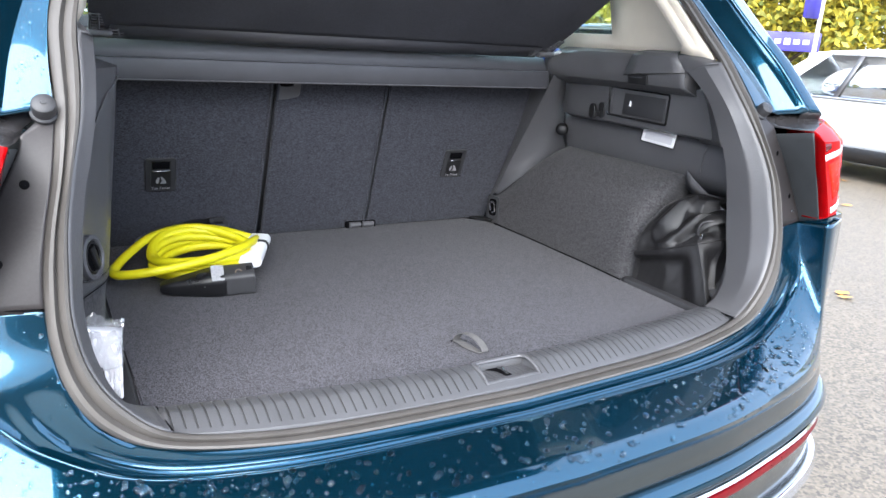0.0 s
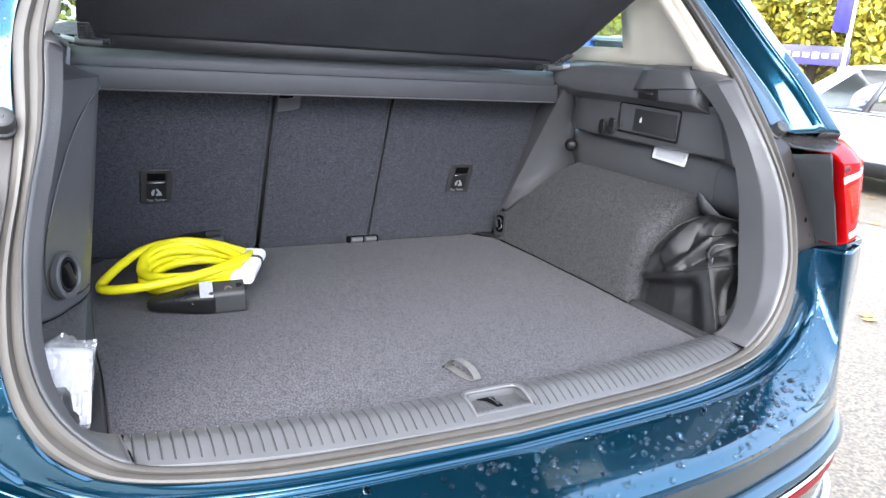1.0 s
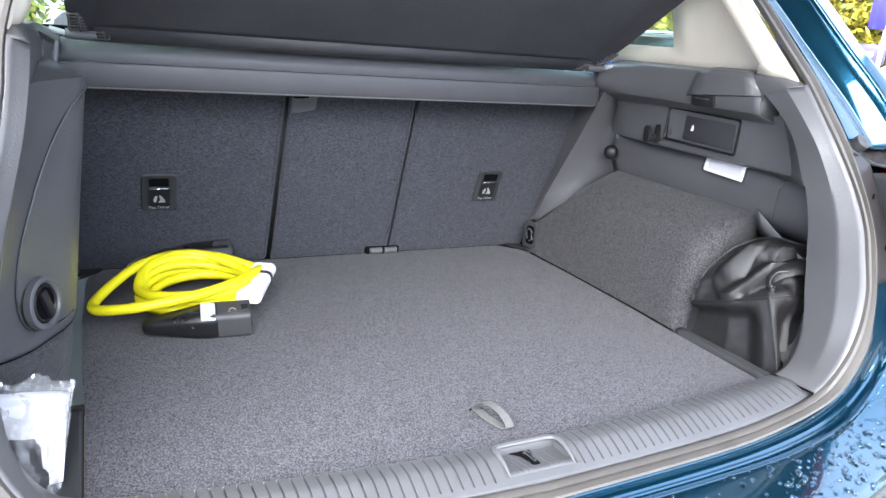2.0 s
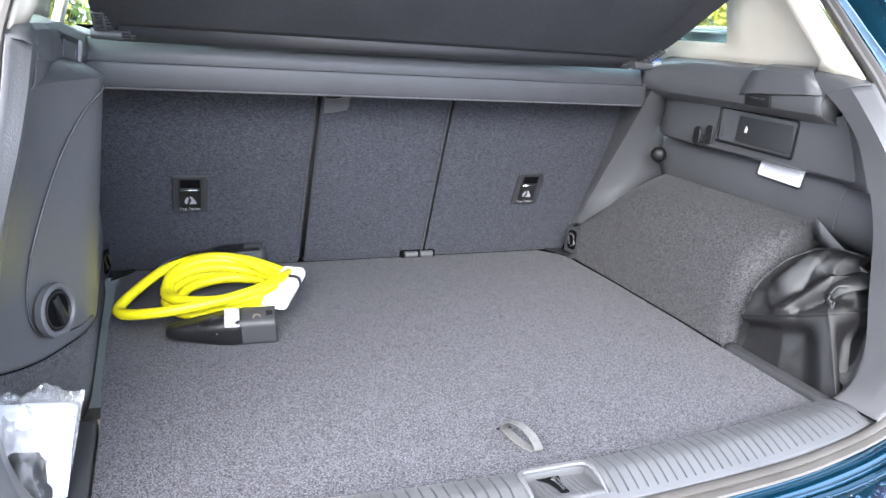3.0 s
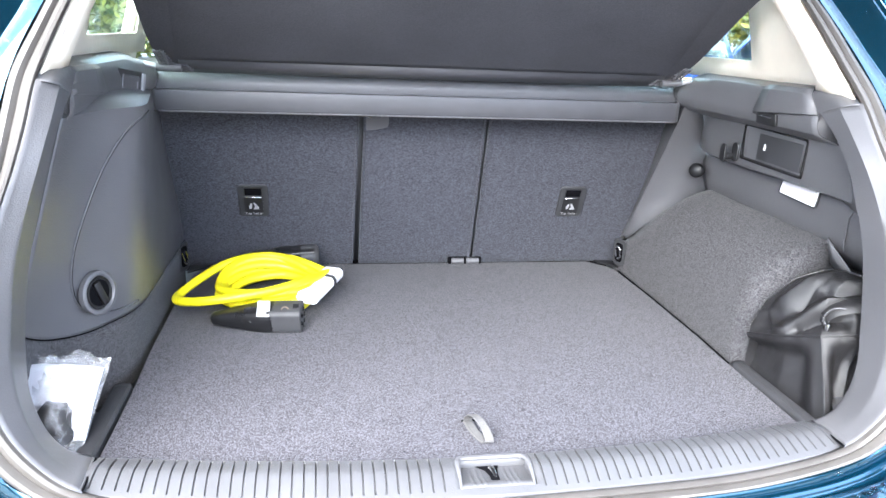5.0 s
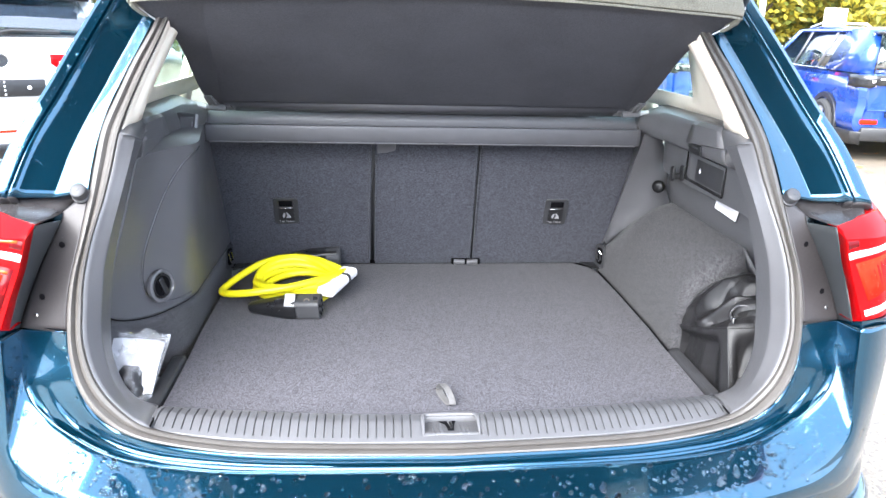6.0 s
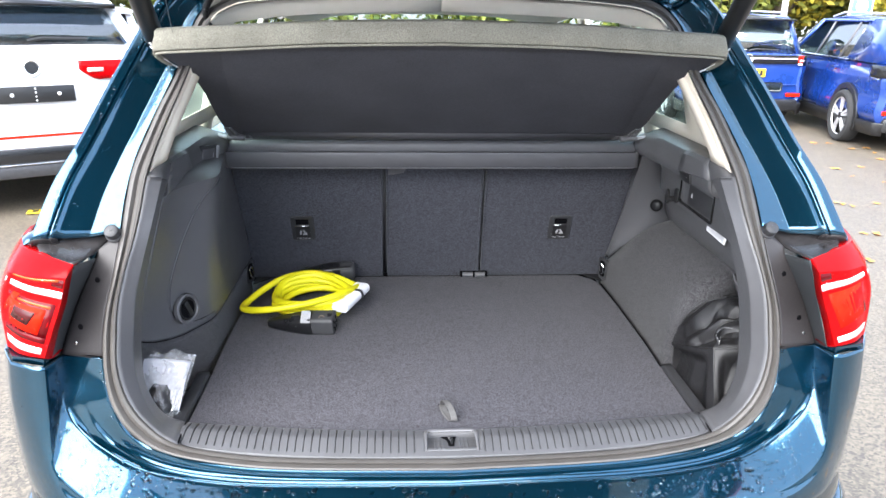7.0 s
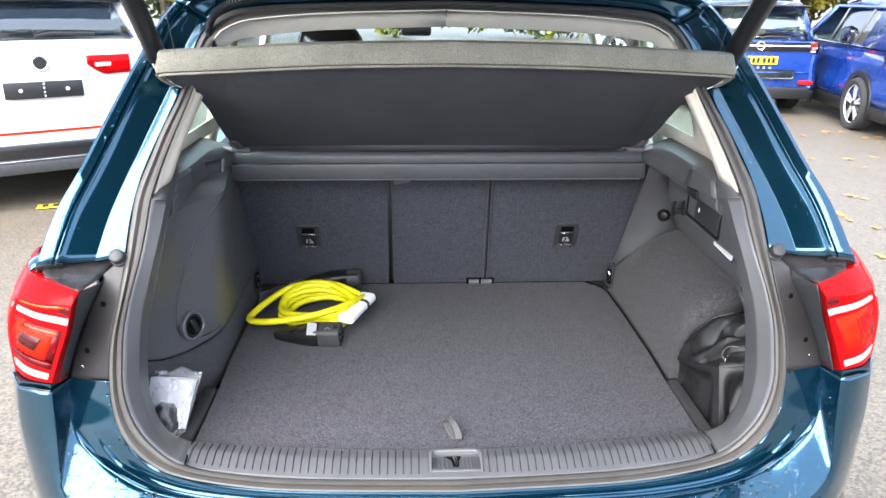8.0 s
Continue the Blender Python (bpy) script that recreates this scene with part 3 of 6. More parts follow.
# raised tailgate, above the opening
tg_sec = [(.50, 1.700), (.40, 1.76), (.26, 1.822), (.10, 1.888), (-.10, 1.955), (-.30, 2.01), (-.48, 2.045), (-.64, 2.056), (-.76, 2.04), (-.81, 2.01)]
up_rows, lo_rows = [], []
for k, (y, z) in enumerate(tg_sec):
    w = .56 + .13 * min(1, (.5 - y) / .9)
    d = .035 + .03 * min(1, k / 3)
    up_rows.append(cr([(-w, y + .03, z - .035), (-w * .93, y + .005, z - .004), (0, y - .02, z + .03), (w * .93, y + .005, z - .004), (w, y + .03, z - .035)], 25))
    lo_rows.append([p + Vector((0, .012, -d)) for p in reversed(up_rows[-1])])
bm = sheet([u + l for u, l in zip(up_rows, lo_rows)], True)
bmesh.ops.holes_fill(bm, edges=[e for e in bm.edges if len(e.link_faces) == 1], sides=0)
tailgate = part("tailgate", bm, PAINT, car, "raised tailgate")
part("rear_window", sheet([[p + Vector((0, -.004, .004)) for p in r[4:-4]] for r in up_rows[1:5]]), GLASS_DARK, tailgate, "dark rear window", thick=0.003)
part("spoiler", sheet([[p + Vector((0, dy, dz)) for p in up_rows[0][3:-3]] for dy, dz in ((.02, .02), (-.04, .045), (-.10, .062), (-.11, .055))]), PAINT, tailgate, thick=0.012)
part("tailgate_lining", sheet([[p + Vector((0, .004, -.004)) for p in r[3:-3]] for r in lo_rows[1:-1]]), TRIM_DARK, tailgate, "black inner lining of the tailgate", thick=0.006)
for side in (-1, 1):
    strut = part("tailgate_strut", tube([(side * .625, .345, 1.492), (side * .615, .22, 1.60), (side * .60, -.10, 1.885)], .021, 12), BLACK, car, "black powered tailgate strut")
    part("ball_joint", lathe([(0, .012), (.008, .012), (.011, .006), (.013, 0), (.013, -.01), (0, -.01)], basis((side * .628, .330, 1.492), (0, 0, 1), (-side * .2, -1, .1)), 14), STEEL, strut)
pts = cr([(-.515, .40, 1.50), (-.527, .40, 1.541), (-.530, .40, 1.563), (-.518, .40, 1.588), (-.497, .40, 1.608), (-.467, .40, 1.622), (-.415, .41, 1.632)], 80)
bm = tube(pts, [.0068 + .0018 * (k % 2) for k in range(80)], 10)
part("cable_boot", bm, BLACK, car, "corrugated black cable boot")


# ---- interior of the boot ----
FLOOR_Z = .705
# sill plate with ribs
def sill_point(x, a):
    """A point of the sill plate: x across, a from outer (0) to inner edge (1)."""
    k = abs(x) / .557
    o = Vector((0, -.052 + .019 * k ** 1.9, .7045 + .0305 * k ** 3.2))
    i = Vector((0, .022, .7225)).lerp(Vector((.557, .056, .7335)), k ** 1.9)
    p = o.lerp(i, a)
    h = .0075 * math.sin(math.pi / 2 * a / .55) if a < .55 else .0075 - .011 * ((a - .55) / .45) ** 1.3
    return Vector((x, p.y, p.z + h))


pitch, ribs = .0163, 30
xs = []
for s in (-1, 1):
    for k in range(ribs):
        c = s * (.0735 + k * pitch)
        xs += [c - .0015, c - .0007, c + .0007, c + .0015]
xs = sorted(xs + [-.556, -.058, -.050, .058, .062, .556])
rows = []
for a in (0, .05, .10, .13, .14, .30, .48, .55, .62, .78, .93, .97, 1.0):
    row = []
    for x in xs:
        p = sill_point(x, a)
        rib = any(abs(x - s * (.0735 + k * pitch)) < .0010 for s in (-1, 1) for k in range(ribs))
        if rib and .12 < a < .98:
            p.z -= .0036
        row.append(p)
    rows.append(row)
rows.insert(0, [p + Vector((0, -.006, -.008)) for p in rows[0]])
rows.append([p + Vector((0, .006, -.010)) for p in rows[-1]])
rows.append([p + Vector((0, .008, -.03)) for p in rows[-1]])
bm = sheet(rows)
for f in list(bm.faces):                  # well of the latch
    c = f.calc_center_median()
    if -.052 < c.x < .060 and -.0412 < c.y < .0165:
        bm.faces.remove(f)
sill_plate = part("sill_plate", bm, SILL, car, "ribbed charcoal plastic sill plate", sharp=25, thick=0.002)
# latch well: a raised rim on three sides, a sunken ribbed bed, a dark slot and a bright hook
LX = .004
rim = [(LX - .0535, .13), (LX - .0535, .4), (LX - .0535, .68), (LX - .051, .84), (LX - .043, .925), (LX - .02, .94), (LX + .02, .94), (LX + .043, .925), (LX + .051, .84), (LX + .0535, .68), (LX + .0535, .4), (LX + .0535, .13)]
rp = cr([sill_point(x, a) + Vector((0, 0, .0005)) for x, a in rim], 60)
part("latch_surround", tube(rp, [.0015 + .0028 * min(1, k / 12, (59 - k) / 12) for k in range(60)], 8, flat=.7), TRIM, sill_plate, "raised rim round the latch")
rows = []
for a, wall in ((.14, 0), (.22, .25), (.30, .6), (.45, 1), (.70, 1), (.925, 1), (.93, 0)):
    row = []
    for i in range(57):
        x = LX - .056 + .112 * i / 56
        y = sill_point(0, a).y
        z = .7095 - .0060 * (a - .14) / .79
        edge = 0 if i in (0, 56) else wall
        u = abs(x - LX)
        rib = .0013 if (.016 < u < .0185 or .024 < u < .0265 or .032 < u < .0345) and .16 < a < .9 else 0
        row.append(Vector((x, y, z * edge + sill_point(x, a).z * (1 - edge) + rib)))
    rows.append(row)
part("latch_bed", sheet(rows), SILL, sill_plate, thick=0.002)
m = Matrix.Translation((LX, -.004, .7066)) @ pose(0, 0, 0, -5.9)
part("latch_slot", prism([(-.022, .0205), (.013, .0205), (.009, .008), (.0065, -.008), (.0065, -.020), (.004, -.0225), (-.004, -.0225), (-.0065, -.020), (-.0065, -.008), (-.010, .008)], .0010, m), VOID, sill_plate)
part("latch_hook", tube([m @ Vector(p) for p in ((-.001, .010, .004), (.0, .004, .005), (.0015, -.005, .003), (.002, -.014, .0005))], [.0048, .0044, .0032, .0022], 8, flat=.7), STEEL, sill_plate, "bright steel latch hook")

# side trims, mirrored frames round the opening
frames = {}
for side in (-1, 1):
    def P(*v):
        return Vector((side * v[0], v[1], v[2]))
    seg = range(15, 61)
    a = [P(*s_in[k]) for k in seg]
    b = [P(*t_in[k]) for k in seg]
    rows = [[p + P(0, -.003, 0) for p in a]] + [[p.lerp(q, f) + P(-.012, -.006, 0) * ((f / .42 if f < .42 else (1 - f) / .58) * min(1, k / 10)) for k, (p, q) in enumerate(zip(a, b))] for f in (.10, .25, .37, .42, .47, .6, .8, .93)]
    rows += [b, [p + P(.010, .008, 0) for p in b]]
    joint_pts = [P(*(t_in[15].lerp(s_in[15], f) + Vector((0, -.002 * math.sin(f * math.pi), .0015)))) for f in (0, .2, .4, .6, .8, 1)]
    part("trim_joint", tube(joint_pts, .0018, 6), VOID, car)
    part("joint_edge", tube([p + P(.0028, 0, .0008) for p in joint_pts], .0016, 6), TRIM, car)
    frames[side] = part("opening_trim", sheet(rows), TRIM, car, "smooth charcoal trim curving round the boot opening", thick=0.002)
    # light upper corner of that trim, between seal and window ledge
    rows = [cr([P(.613, .148, 1.243), P(.618, .180, 1.253), P(.634, .214, 1.259)], 10), cr([P(.598, .163, 1.239), P(.603, .195, 1.249), P(.616, .235, 1.258)], 10), cr([P(.5935, .178, 1.2345), P(.598, .212, 1.244), P(.609, .250, 1.257)], 10), cr([P(.596, .205, 1.226), P(.599, .228, 1.237), P(.605, .262, 1.254)], 10), cr([P(.5965, .226, 1.2205), P(.598, .236, 1.226), P(.601, .268, 1.245)], 10), cr([P(.602, .232, 1.205), P(.604, .250, 1.21), P(.606, .275, 1.23)], 10)]
    part("trim_corner", sheet(rows), TRIM, frames[side], thick=0.002)

    # window ledge with a bulging face
    rows = []
    for y in [.232 + .0197 * k for k in range(26)]:
        fade = max(0, (y - .58) / .14)
        rows.append([P(.664, y, 1.158), P(.645, y, 1.166), P(.622 - .01 * fade, y, 1.174), P(.608 - .014 * fade, y, 1.181), P(.602 - .018 * fade, y, 1.192), P(.600 - .020 * fade, y, 1.205), P(.600 - .018 * fade, y, 1.228), P(.6035 - .016 * fade, y, 1.243 - .008 * fade), P(.609 - .012 * fade, y, 1.250 - .010 * fade), P(.620, y, 1.253 - .008 * fade), P(.65, y, 1.256), P(.71, y, 1.262)])
    part("ledge_end", sheet([[p + P(0, .004, 0) for p in rows[0][1:-1]], [P(.68, .240, 1.20 + .05 * k / 9) for k in range(10)]]), TRIM, car, thick=0.002)
    ledge = part("window_ledge", sheet(rows), TRIM, car, "charcoal ledge under the rear quarter window", thick=0.002, sharp=30)
    # raised pad on the ledge face, cut off aslant at the opening
    pad = [[P(.6015, .236, 1.216), P(.600, .425, 1.200)], [P(.5975, .230, 1.218), P(.5965, .42, 1.203)], [P(.6005, .258, 1.247), P(.599, .400, 1.246)], [P(.607, .266, 1.2545), P(.607, .39, 1.2535)], [P(.625, .262, 1.259), P(.63, .38, 1.258)]]
    part("ledge_pad", sheet([lin(r, 6) for r in pad]), TRIM, ledge, thick=0.003, sharp=30)
    # beige trim: strip along the seal, then the big quarter panel with its window
    head = [max(0, min(1, (k - 74) / 12)) for k in range(60, 101, 2)]
    I2 = [P(*s_in[k]) + P(.002, .045 - .037 * h, .004) for k, h in zip(range(60, 101, 2), head)]
    strip_in = [P(*s_in[k]) + P(-.012, .075 - .047 * h, .008 - .040 * h) for k, h in zip(range(60, 101, 2), head)]
    strip_in[0] = P(.606, .258, 1.258)
    strip_in[-1].x = 0
    rows = [[p + P(0, -.03, 0) for p in I2], I2, [p.lerp(q, .5) + P(0, -.006, 0) for p, q in zip(I2, strip_in)], strip_in, [p + P(0, .03 * h, .004 * h) for p, h in zip(strip_in, head)]]
    part("pillar_strip", sheet(rows), BEIGE, car, "beige trim strip inside the seal", thick=0.003, offset=-1.0 if side < 0 else 1.0)

# quarter panels with a window opening, built as a frame of quads
for side in (-1, 1):
    def P(*v):
        return Vector((side * v[0], v[1], v[2]))

    def q(y, z):
        """Inner quarter surface: leans in towards the roof."""
        return P(.668 - .25 * max(0, z - 1.256) - .03 * max(0, .45 - y) , y, z)
    zs = [1.250, 1.272, 1.294, 1.36, 1.44, 1.50, 1.545, 1.60]
    ys = [.20, .26, .32, .38, .44, .50, .545, .58, .68, .80, .92, 1.02]
    bm = bmesh.new()
    grid = {}
    for i, y in enumerate(ys):
        for j, z in enumerate(zs):
            grid[i, j] = bm.verts.new(q(max(y, .20 + .92 * (z - 1.25)) if i < 8 else y + .0, z))
    for i in range(len(ys) - 1):
        for j in range(len(zs) - 1):
            if 6 <= i < len(ys) - 2 and 2 <= j < len(zs) - 2:
                continue                  # the window
            vs = [grid[i, j], grid[i + 1, j], grid[i + 1, j + 1], grid[i, j + 1]]
            try:
                bm.faces.new(vs)
            except ValueError:
                pass
    part("quarter_trim", bm, BEIGE, car, "beige panel round the rear quarter window", thick=0.004)
    part("quarter_glass", sheet([[P(.70, .48, 1.27), P(.70, 1.0, 1.27)], [P(.63, .55, 1.58), P(.63, 1.0, 1.58)]]), GLASS_GREEN, car, "green tinted quarter window", thick=0.003)

# ---- right side of the boot: pocket panel, lamp wall, wheel arch carpet ----
def R(*v):
    return Vector(v)


rows = []
for z, x in ((1.180, .648), (1.165, .652), (1.12, .654), (1.085, .656), (1.074, .660), (1.068, .672), (1.066, .72)):
    rows.append(cr([R(x - .010, .15, z), R(x, .26, z), R(x, .45, z), R(x + .002, .60, z), R(x + .010, .70, z), R(x + .030, .76, z)], 26))
pocket_panel = part("pocket_panel", sheet(rows), TRIM, car, "charcoal trim panel with a release lever pocket", thick=0.002)
rows = []
for z, x in ((1.075, .712), (1.04, .706), (1.00, .712), (.975, .722), (.93, .745)):
    rows.append(cr([R(x - .012, .12, z), R(x - .004, .20, z), R(x, .40, z), R(x, .60, z), R(x + .004, .78, z)], 22))
lamp_wall = part("lamp_wall", sheet(rows), TRIM, car, thick=0.002)
# seam in that wall
part("trim_seam", tube([R(.701, .205, 1.062), R(.703, .225, 1.05), R(.7015, .232, 1.03), R(.7075, .240, .99), R(.716, .246, .965)], .0016, 6), TRIM, lamp_wall)
# pillar trim beside the seat
ridge_l = [R(.599, .945, .795), R(.600, .900, .870), R(.601, .836, .970), R(.602, .778, 1.06), R(.602, .712, 1.165), R(.598, .690, 1.20)]
right_e = [R(.602, .930, .790), R(.622, .842, .865), R(.742, .780, .965), R(.712, .775, 1.06), R(.672, .735, 1.14), R(.640, .70, 1.19)]
seat_e = [R(.600, .970, .780), R(.614, .936, .870), R(.624, .896, .970), R(.628, .860, 1.06), R(.629, .818, 1.165), R(.629, .80, 1.20)]
ra, rb, rc = cr(ridge_l, 26), cr(right_e, 26), cr(seat_e, 26)
rows = [[p + R(0, .06, 0) for p in rc], rc, [p.lerp(s, .85) for p, s in zip(rc, ra)], ra, [p.lerp(s, .12) for p, s in zip(ra, rb)], [p.lerp(s, .5) for p, s in zip(ra, rb)], rb]
pillar_trim = part("pillar_trim", sheet(rows), TRIM, car, "sloping charcoal trim beside the seat back", thick=0.002)
# round cap (socket)
m = basis(R(.6645, .7225, 1.0255), (0, -1, 0), (-.62, -.74, .12))
part("socket_cap", lathe([(0, .0075), (.006, .0072), (.012, .006), (.0165, .0035), (.0185, 0), (.0185, -.008)], m, 28), SOCKET, pillar_trim, "round black socket cap")
# bag hook
m = basis(R(.655, .560, 1.098), (0, -1, 0), (-1, -.15, 0))
bag_hook = part("bag_hook", prism(rrect(.020, .042, .0095, 6), .006, m @ pose(.010, .002, 0)), BLACK, pocket_panel, "folding black bag hook", bevel=0.0015)
part("hook_arm", rbox(.002, -.008, .012, .012, .014, .020, .003, 2, m), BLACK, bag_hook)
part("hook_tongue", prism(rrect(.024, .040, .0115, 6), .006, m @ pose(-.006, -.002, .018, 0, -14, 0)), BLACK, bag_hook, bevel=0.0015)
# release lever pocket
m = basis(R(.6525, .420, 1.126), (0, -1, -.02), (-1, 0, .02))
fr = bmesh.new()
va = [[fr.verts.new(m @ Vector((x, y, z))) for x, y in rrect(w, h, r)] for w, h, r, z in ((.212, .076, .006, -.001), (.2105, .0745, .006, .0026), (.207, .071, .006, .003), (.203, .067, .005, .0015), (.198, .062, .004, -.012), (.002, .002, .0005, -.0125))]
for A, B in zip(va[:-1], va[1:]):
    for i in range(len(A)):
        j = (i + 1) % len(A)
        fr.faces.new((A[i], A[j], B[j], B[i]))
pocket = part("lever_pocket", fr, BLACK_GLOSS, pocket_panel, "black pocket of the seat release lever")
part("lever", rbox(.022, -.001, -.004, .144, .055, .010, .003, 2, m), TRIM_DARK, pocket)
part("lever_grip", sheet([[m @ Vector((x, y, z)) for x, z in ((-.093, .002), (-.085, -.006), (-.070, -.010), (-.040, -.008))] for y in (-.026, .026)]), TRIM, pocket, thick=0.002)
part("icon", prism([(-.004, -.006), (.003, -.006), (.004, .001), (.001, .007), (-.001, .007), (-.003, .001)], .0008, m @ pose(-.022, 0, .0022)), WHITE, pocket)
# luggage lamp
m = basis(R(.7035, .380, 1.050), (0, -1, -.05), (-1, 0, .15))
lamp = part("luggage_lamp", prism(rrect(.112, .036, .004), .005, m), LAMP_WHITE, lamp_wall, "clear white luggage lamp lens", bevel=0.0015)
part("lamp_window", prism(rrect(.092, .022, .004), .0008, m @ pose(.002, 0, .005)), PAPER, lamp)
part("lamp_bezel", prism(rrect(.122, .044, .005), .0025, m @ pose(-.003, .001, 0)), TRIM_DARK, lamp_wall, bevel=0.0012)
# grip clip on the ledge
m = basis(R(.601, .375, 1.192), (0, -1, 0), (-1, 0, -.15))
part("ledge_clip", rbox(0, 0, .002, .064, .024, .006, .003, 2, m), BLACK, ledge, "small black clip in the ledge")
part("clip_edge", rbox(-.002, .005, .0055, .042, .0025, .002, .0008, 1, m), CHROME, ledge)

# wheel arch carpet, rounded off towards the opening
rows = []
for k in range(30):
    y = .300 + .665 * (k / 29) ** 1.35
    e = max(0, (.355 - y) / .055)
    bulge = .070 * (1 - math.sqrt(max(0, 1 - min(1, e) ** 2)))
    low = max(0, (y - .76) / .2)
    top = .975 - .19 * low ** 1.1
    xt = .742 - .13 * low
    base = .580 + .008 * math.sin((y - .3) * 4)
    rows.append(cr([R(base + .002 + bulge * .9, y, .68), R(base + .004 + bulge, y, .74), R(base + .010 + bulge * .95, y, .82 if low == 0 else .82 - .06 * low), R(base + .028 + bulge * .75, y, .89 - .11 * low), R(.662 + bulge * .4 - .06 * low, y, .945 - .16 * low), R(xt, y, top)], 22))
rows.insert(0, [p + R(.10, .004, 0) for p in rows[0]])
part("wheel_arch", sheet(rows), CARPET_SIDE, car, "carpeted wheel arch", thick=0.004)
# dark strap plate above the bag
rows = [cr([R(.700, .272, .985), R(.705, .22, .95), R(.70, .14, .915), R(.70, .06, .90)], 10), cr([R(.715, .268, .935), R(.72, .22, .91), R(.715, .14, .885), R(.715, .06, .87)], 10)]
part("well_trim", sheet(rows), TRIM, car, thick=0.003)

# ---- wells either side of the floor ----
for side in (-1, 1):
    def P(*v):
        return Vector((side * v[0], v[1], v[2]))
    rows = [[P(.575, .05, .70), P(.575, .32, .70)], [P(.60, .05, .655), P(.60, .32, .655)], [P(.80, .05, .655), P(.80, .32, .655)], [P(.805, .14, .95), P(.815, .32, .95)], [P(.69, .18, 1.16), P(.69, .32, 1.17)]]
    part("side_well", sheet(rows), TRIM_DARK, car, "dark storage well beside the boot floor", thick=0.004)
    if side > 0:
        part("well_back", sheet([[P(.64, .312, .66), P(.82, .322, .66)], [P(.66, .312, .95), P(.82, .322, .95)]]), CARPET_SIDE, car, thick=0.004)
    rows = [[P(x, y, z) for y in (.052, .10, .20, .30, .312)] for x, z in (((.572, .690), (.573, .708), (.576, .712), (.586, .7135), (.594, .7125), (.597, .708), (.598, .66)) if side > 0 else ((.572, .690), (.573, .710), (.577, .714), (.590, .715), (.602, .712), (.606, .704), (.607, .66)))]
    part("well_lip", sheet(rows), TRIM_DARK, car, "smooth dark lip between floor and well", thick=0.002)

deep_r = cr([(.63, .10, .735), (.74, .18, .78), (.765, .20, .84), (.74, .16, .90), (.70, .13, .965), (.68, .125, 1.03), (.66, .14, 1.085), (.65, .16, 1.145), (.64, .19, 1.185), (.625, .225, 1.215)], 46)
tr = t_in[15:61]
part("trim_return", sheet([[p.lerp(q, f) + Vector((.02 * math.sin(math.pi * f), 0, 0)) for p, q in zip(tr, deep_r)] for f in (0, .06, .2, .4, .6, .8, 1.0)]), TRIM, car, thick=0.002)
part("trim_return", sheet([t_in[44:61], [p.lerp(Vector((.70, .25, p.z - .01)), .1) for p in t_in[44:61]], [Vector((.70, .25 + .02 * k / 16, p.z - .01)) for k, p in enumerate(t_in[44:61])]]), TRIM, car, thick=0.002)

# ---- left side of the boot ----
def L(x, y, z):
    return Vector((-x, y, z))


def left_face(u, z):
    """Left trim: u 0 at the opening, 1 at the bend, 2 at the seat."""
    k = (z - .84) / .32
    if u <= 1:
        a, b = L(.690 - .075 * max(0, k), .115 + .09 * max(0, k), z), L(.574 - .034 * k, .412, z)
        p = a.lerp(b, u)
        p += Vector((-.020 * math.sin(math.pi * u), .0, 0))
        return p
    b, c = L(.574 - .034 * k, .412, z), L(.597 + .016 * max(0, k), .978 - .37 * max(0, z - .78), z)
    return b.lerp(c, u - 1)




def smooth_bend(u, z):
    if .86 < u < 1.14:
        return (left_face(.86, z) * (1.14 - u) ** 2 + left_face(1.0, z) * 2 * (u - .86) * (1.14 - u) + left_face(1.14, z) * (u - .86) ** 2) / .0784
    return left_face(u, z)


us = [k * .05 for k in range(41)]


def bound(u):
    """Height of the joint between carpet and plastic."""
    return .814 + .047 * max(0, (.72 - u) / .52) ** 1.6 - .032 * max(0, u - 1)


rows = []
for f in [0, .02] + [k / 12 for k in range(1, 13)]:
    rows.append([smooth_bend(u, bound(u) + (1.185 - bound(u)) * f) + Vector((.003, -.001, 0)) for u in us])
for dz, f in ((.008, .25), (.018, .6), (.030, 1.0)):
    rows.append([(p := smooth_bend(u, 1.185)).lerp(Vector((-.625, p.y, 1.185)), f) + Vector((0, 0, dz)) for u in us])
left_panel = part("side_cover", sheet(rows), TRIM, car, "charcoal plastic side cover with an access panel", thick=0.003)
rows = [[smooth_bend(u, .66 + (bound(u) - .66) * f) + Vector((-.001, 0, 0)) for u in us] for f in (0, .2, .4, .6, .8, 1.0)]
part("side_carpet", sheet(rows), CARPET_SIDE, car, "carpeted lower side of the boot", thick=0.004)
# seam of the access panel and joint line
seam = [(1.10, 1.172), (.97, 1.165), (.80, 1.14), (.62, 1.08), (.48, .99), (.47, .93), (.53, .885), (.64, .850), (.75, .837), (.88, .831), (1.0, .829)]
pts = cr([smooth_bend(u, z) + Vector((.0032, -.001, 0)) for u, z in seam], 70)
part("access_seam", tube(pts, .0022, 6), VOID, left_panel, "fine gap round the access panel")
part("access_edge", tube([p + Vector((.0008, -.0032, .0006)) for p in pts], .0014, 6), TRIM, left_panel)
pts = [smooth_bend(u, bound(u)) + Vector((.002, -.001, 0)) for u in us]
part("joint_line", tube(pts, .0016, 6), VOID, left_panel)
tl_ = [Vector((-p.x, p.y, p.z)) for p in t_in[15:61]]
dl_ = [smooth_bend(0, max(.66, min(1.19, p.z))) for p in tl_]
part("trim_return", sheet([[p.lerp(q, f) + Vector((-.015 * math.sin(math.pi * f), 0, 0)) for p, q in zip(tl_, dl_)] for f in (0, .08, .3, .6, 1.0)]), TRIM, car, thick=0.002)
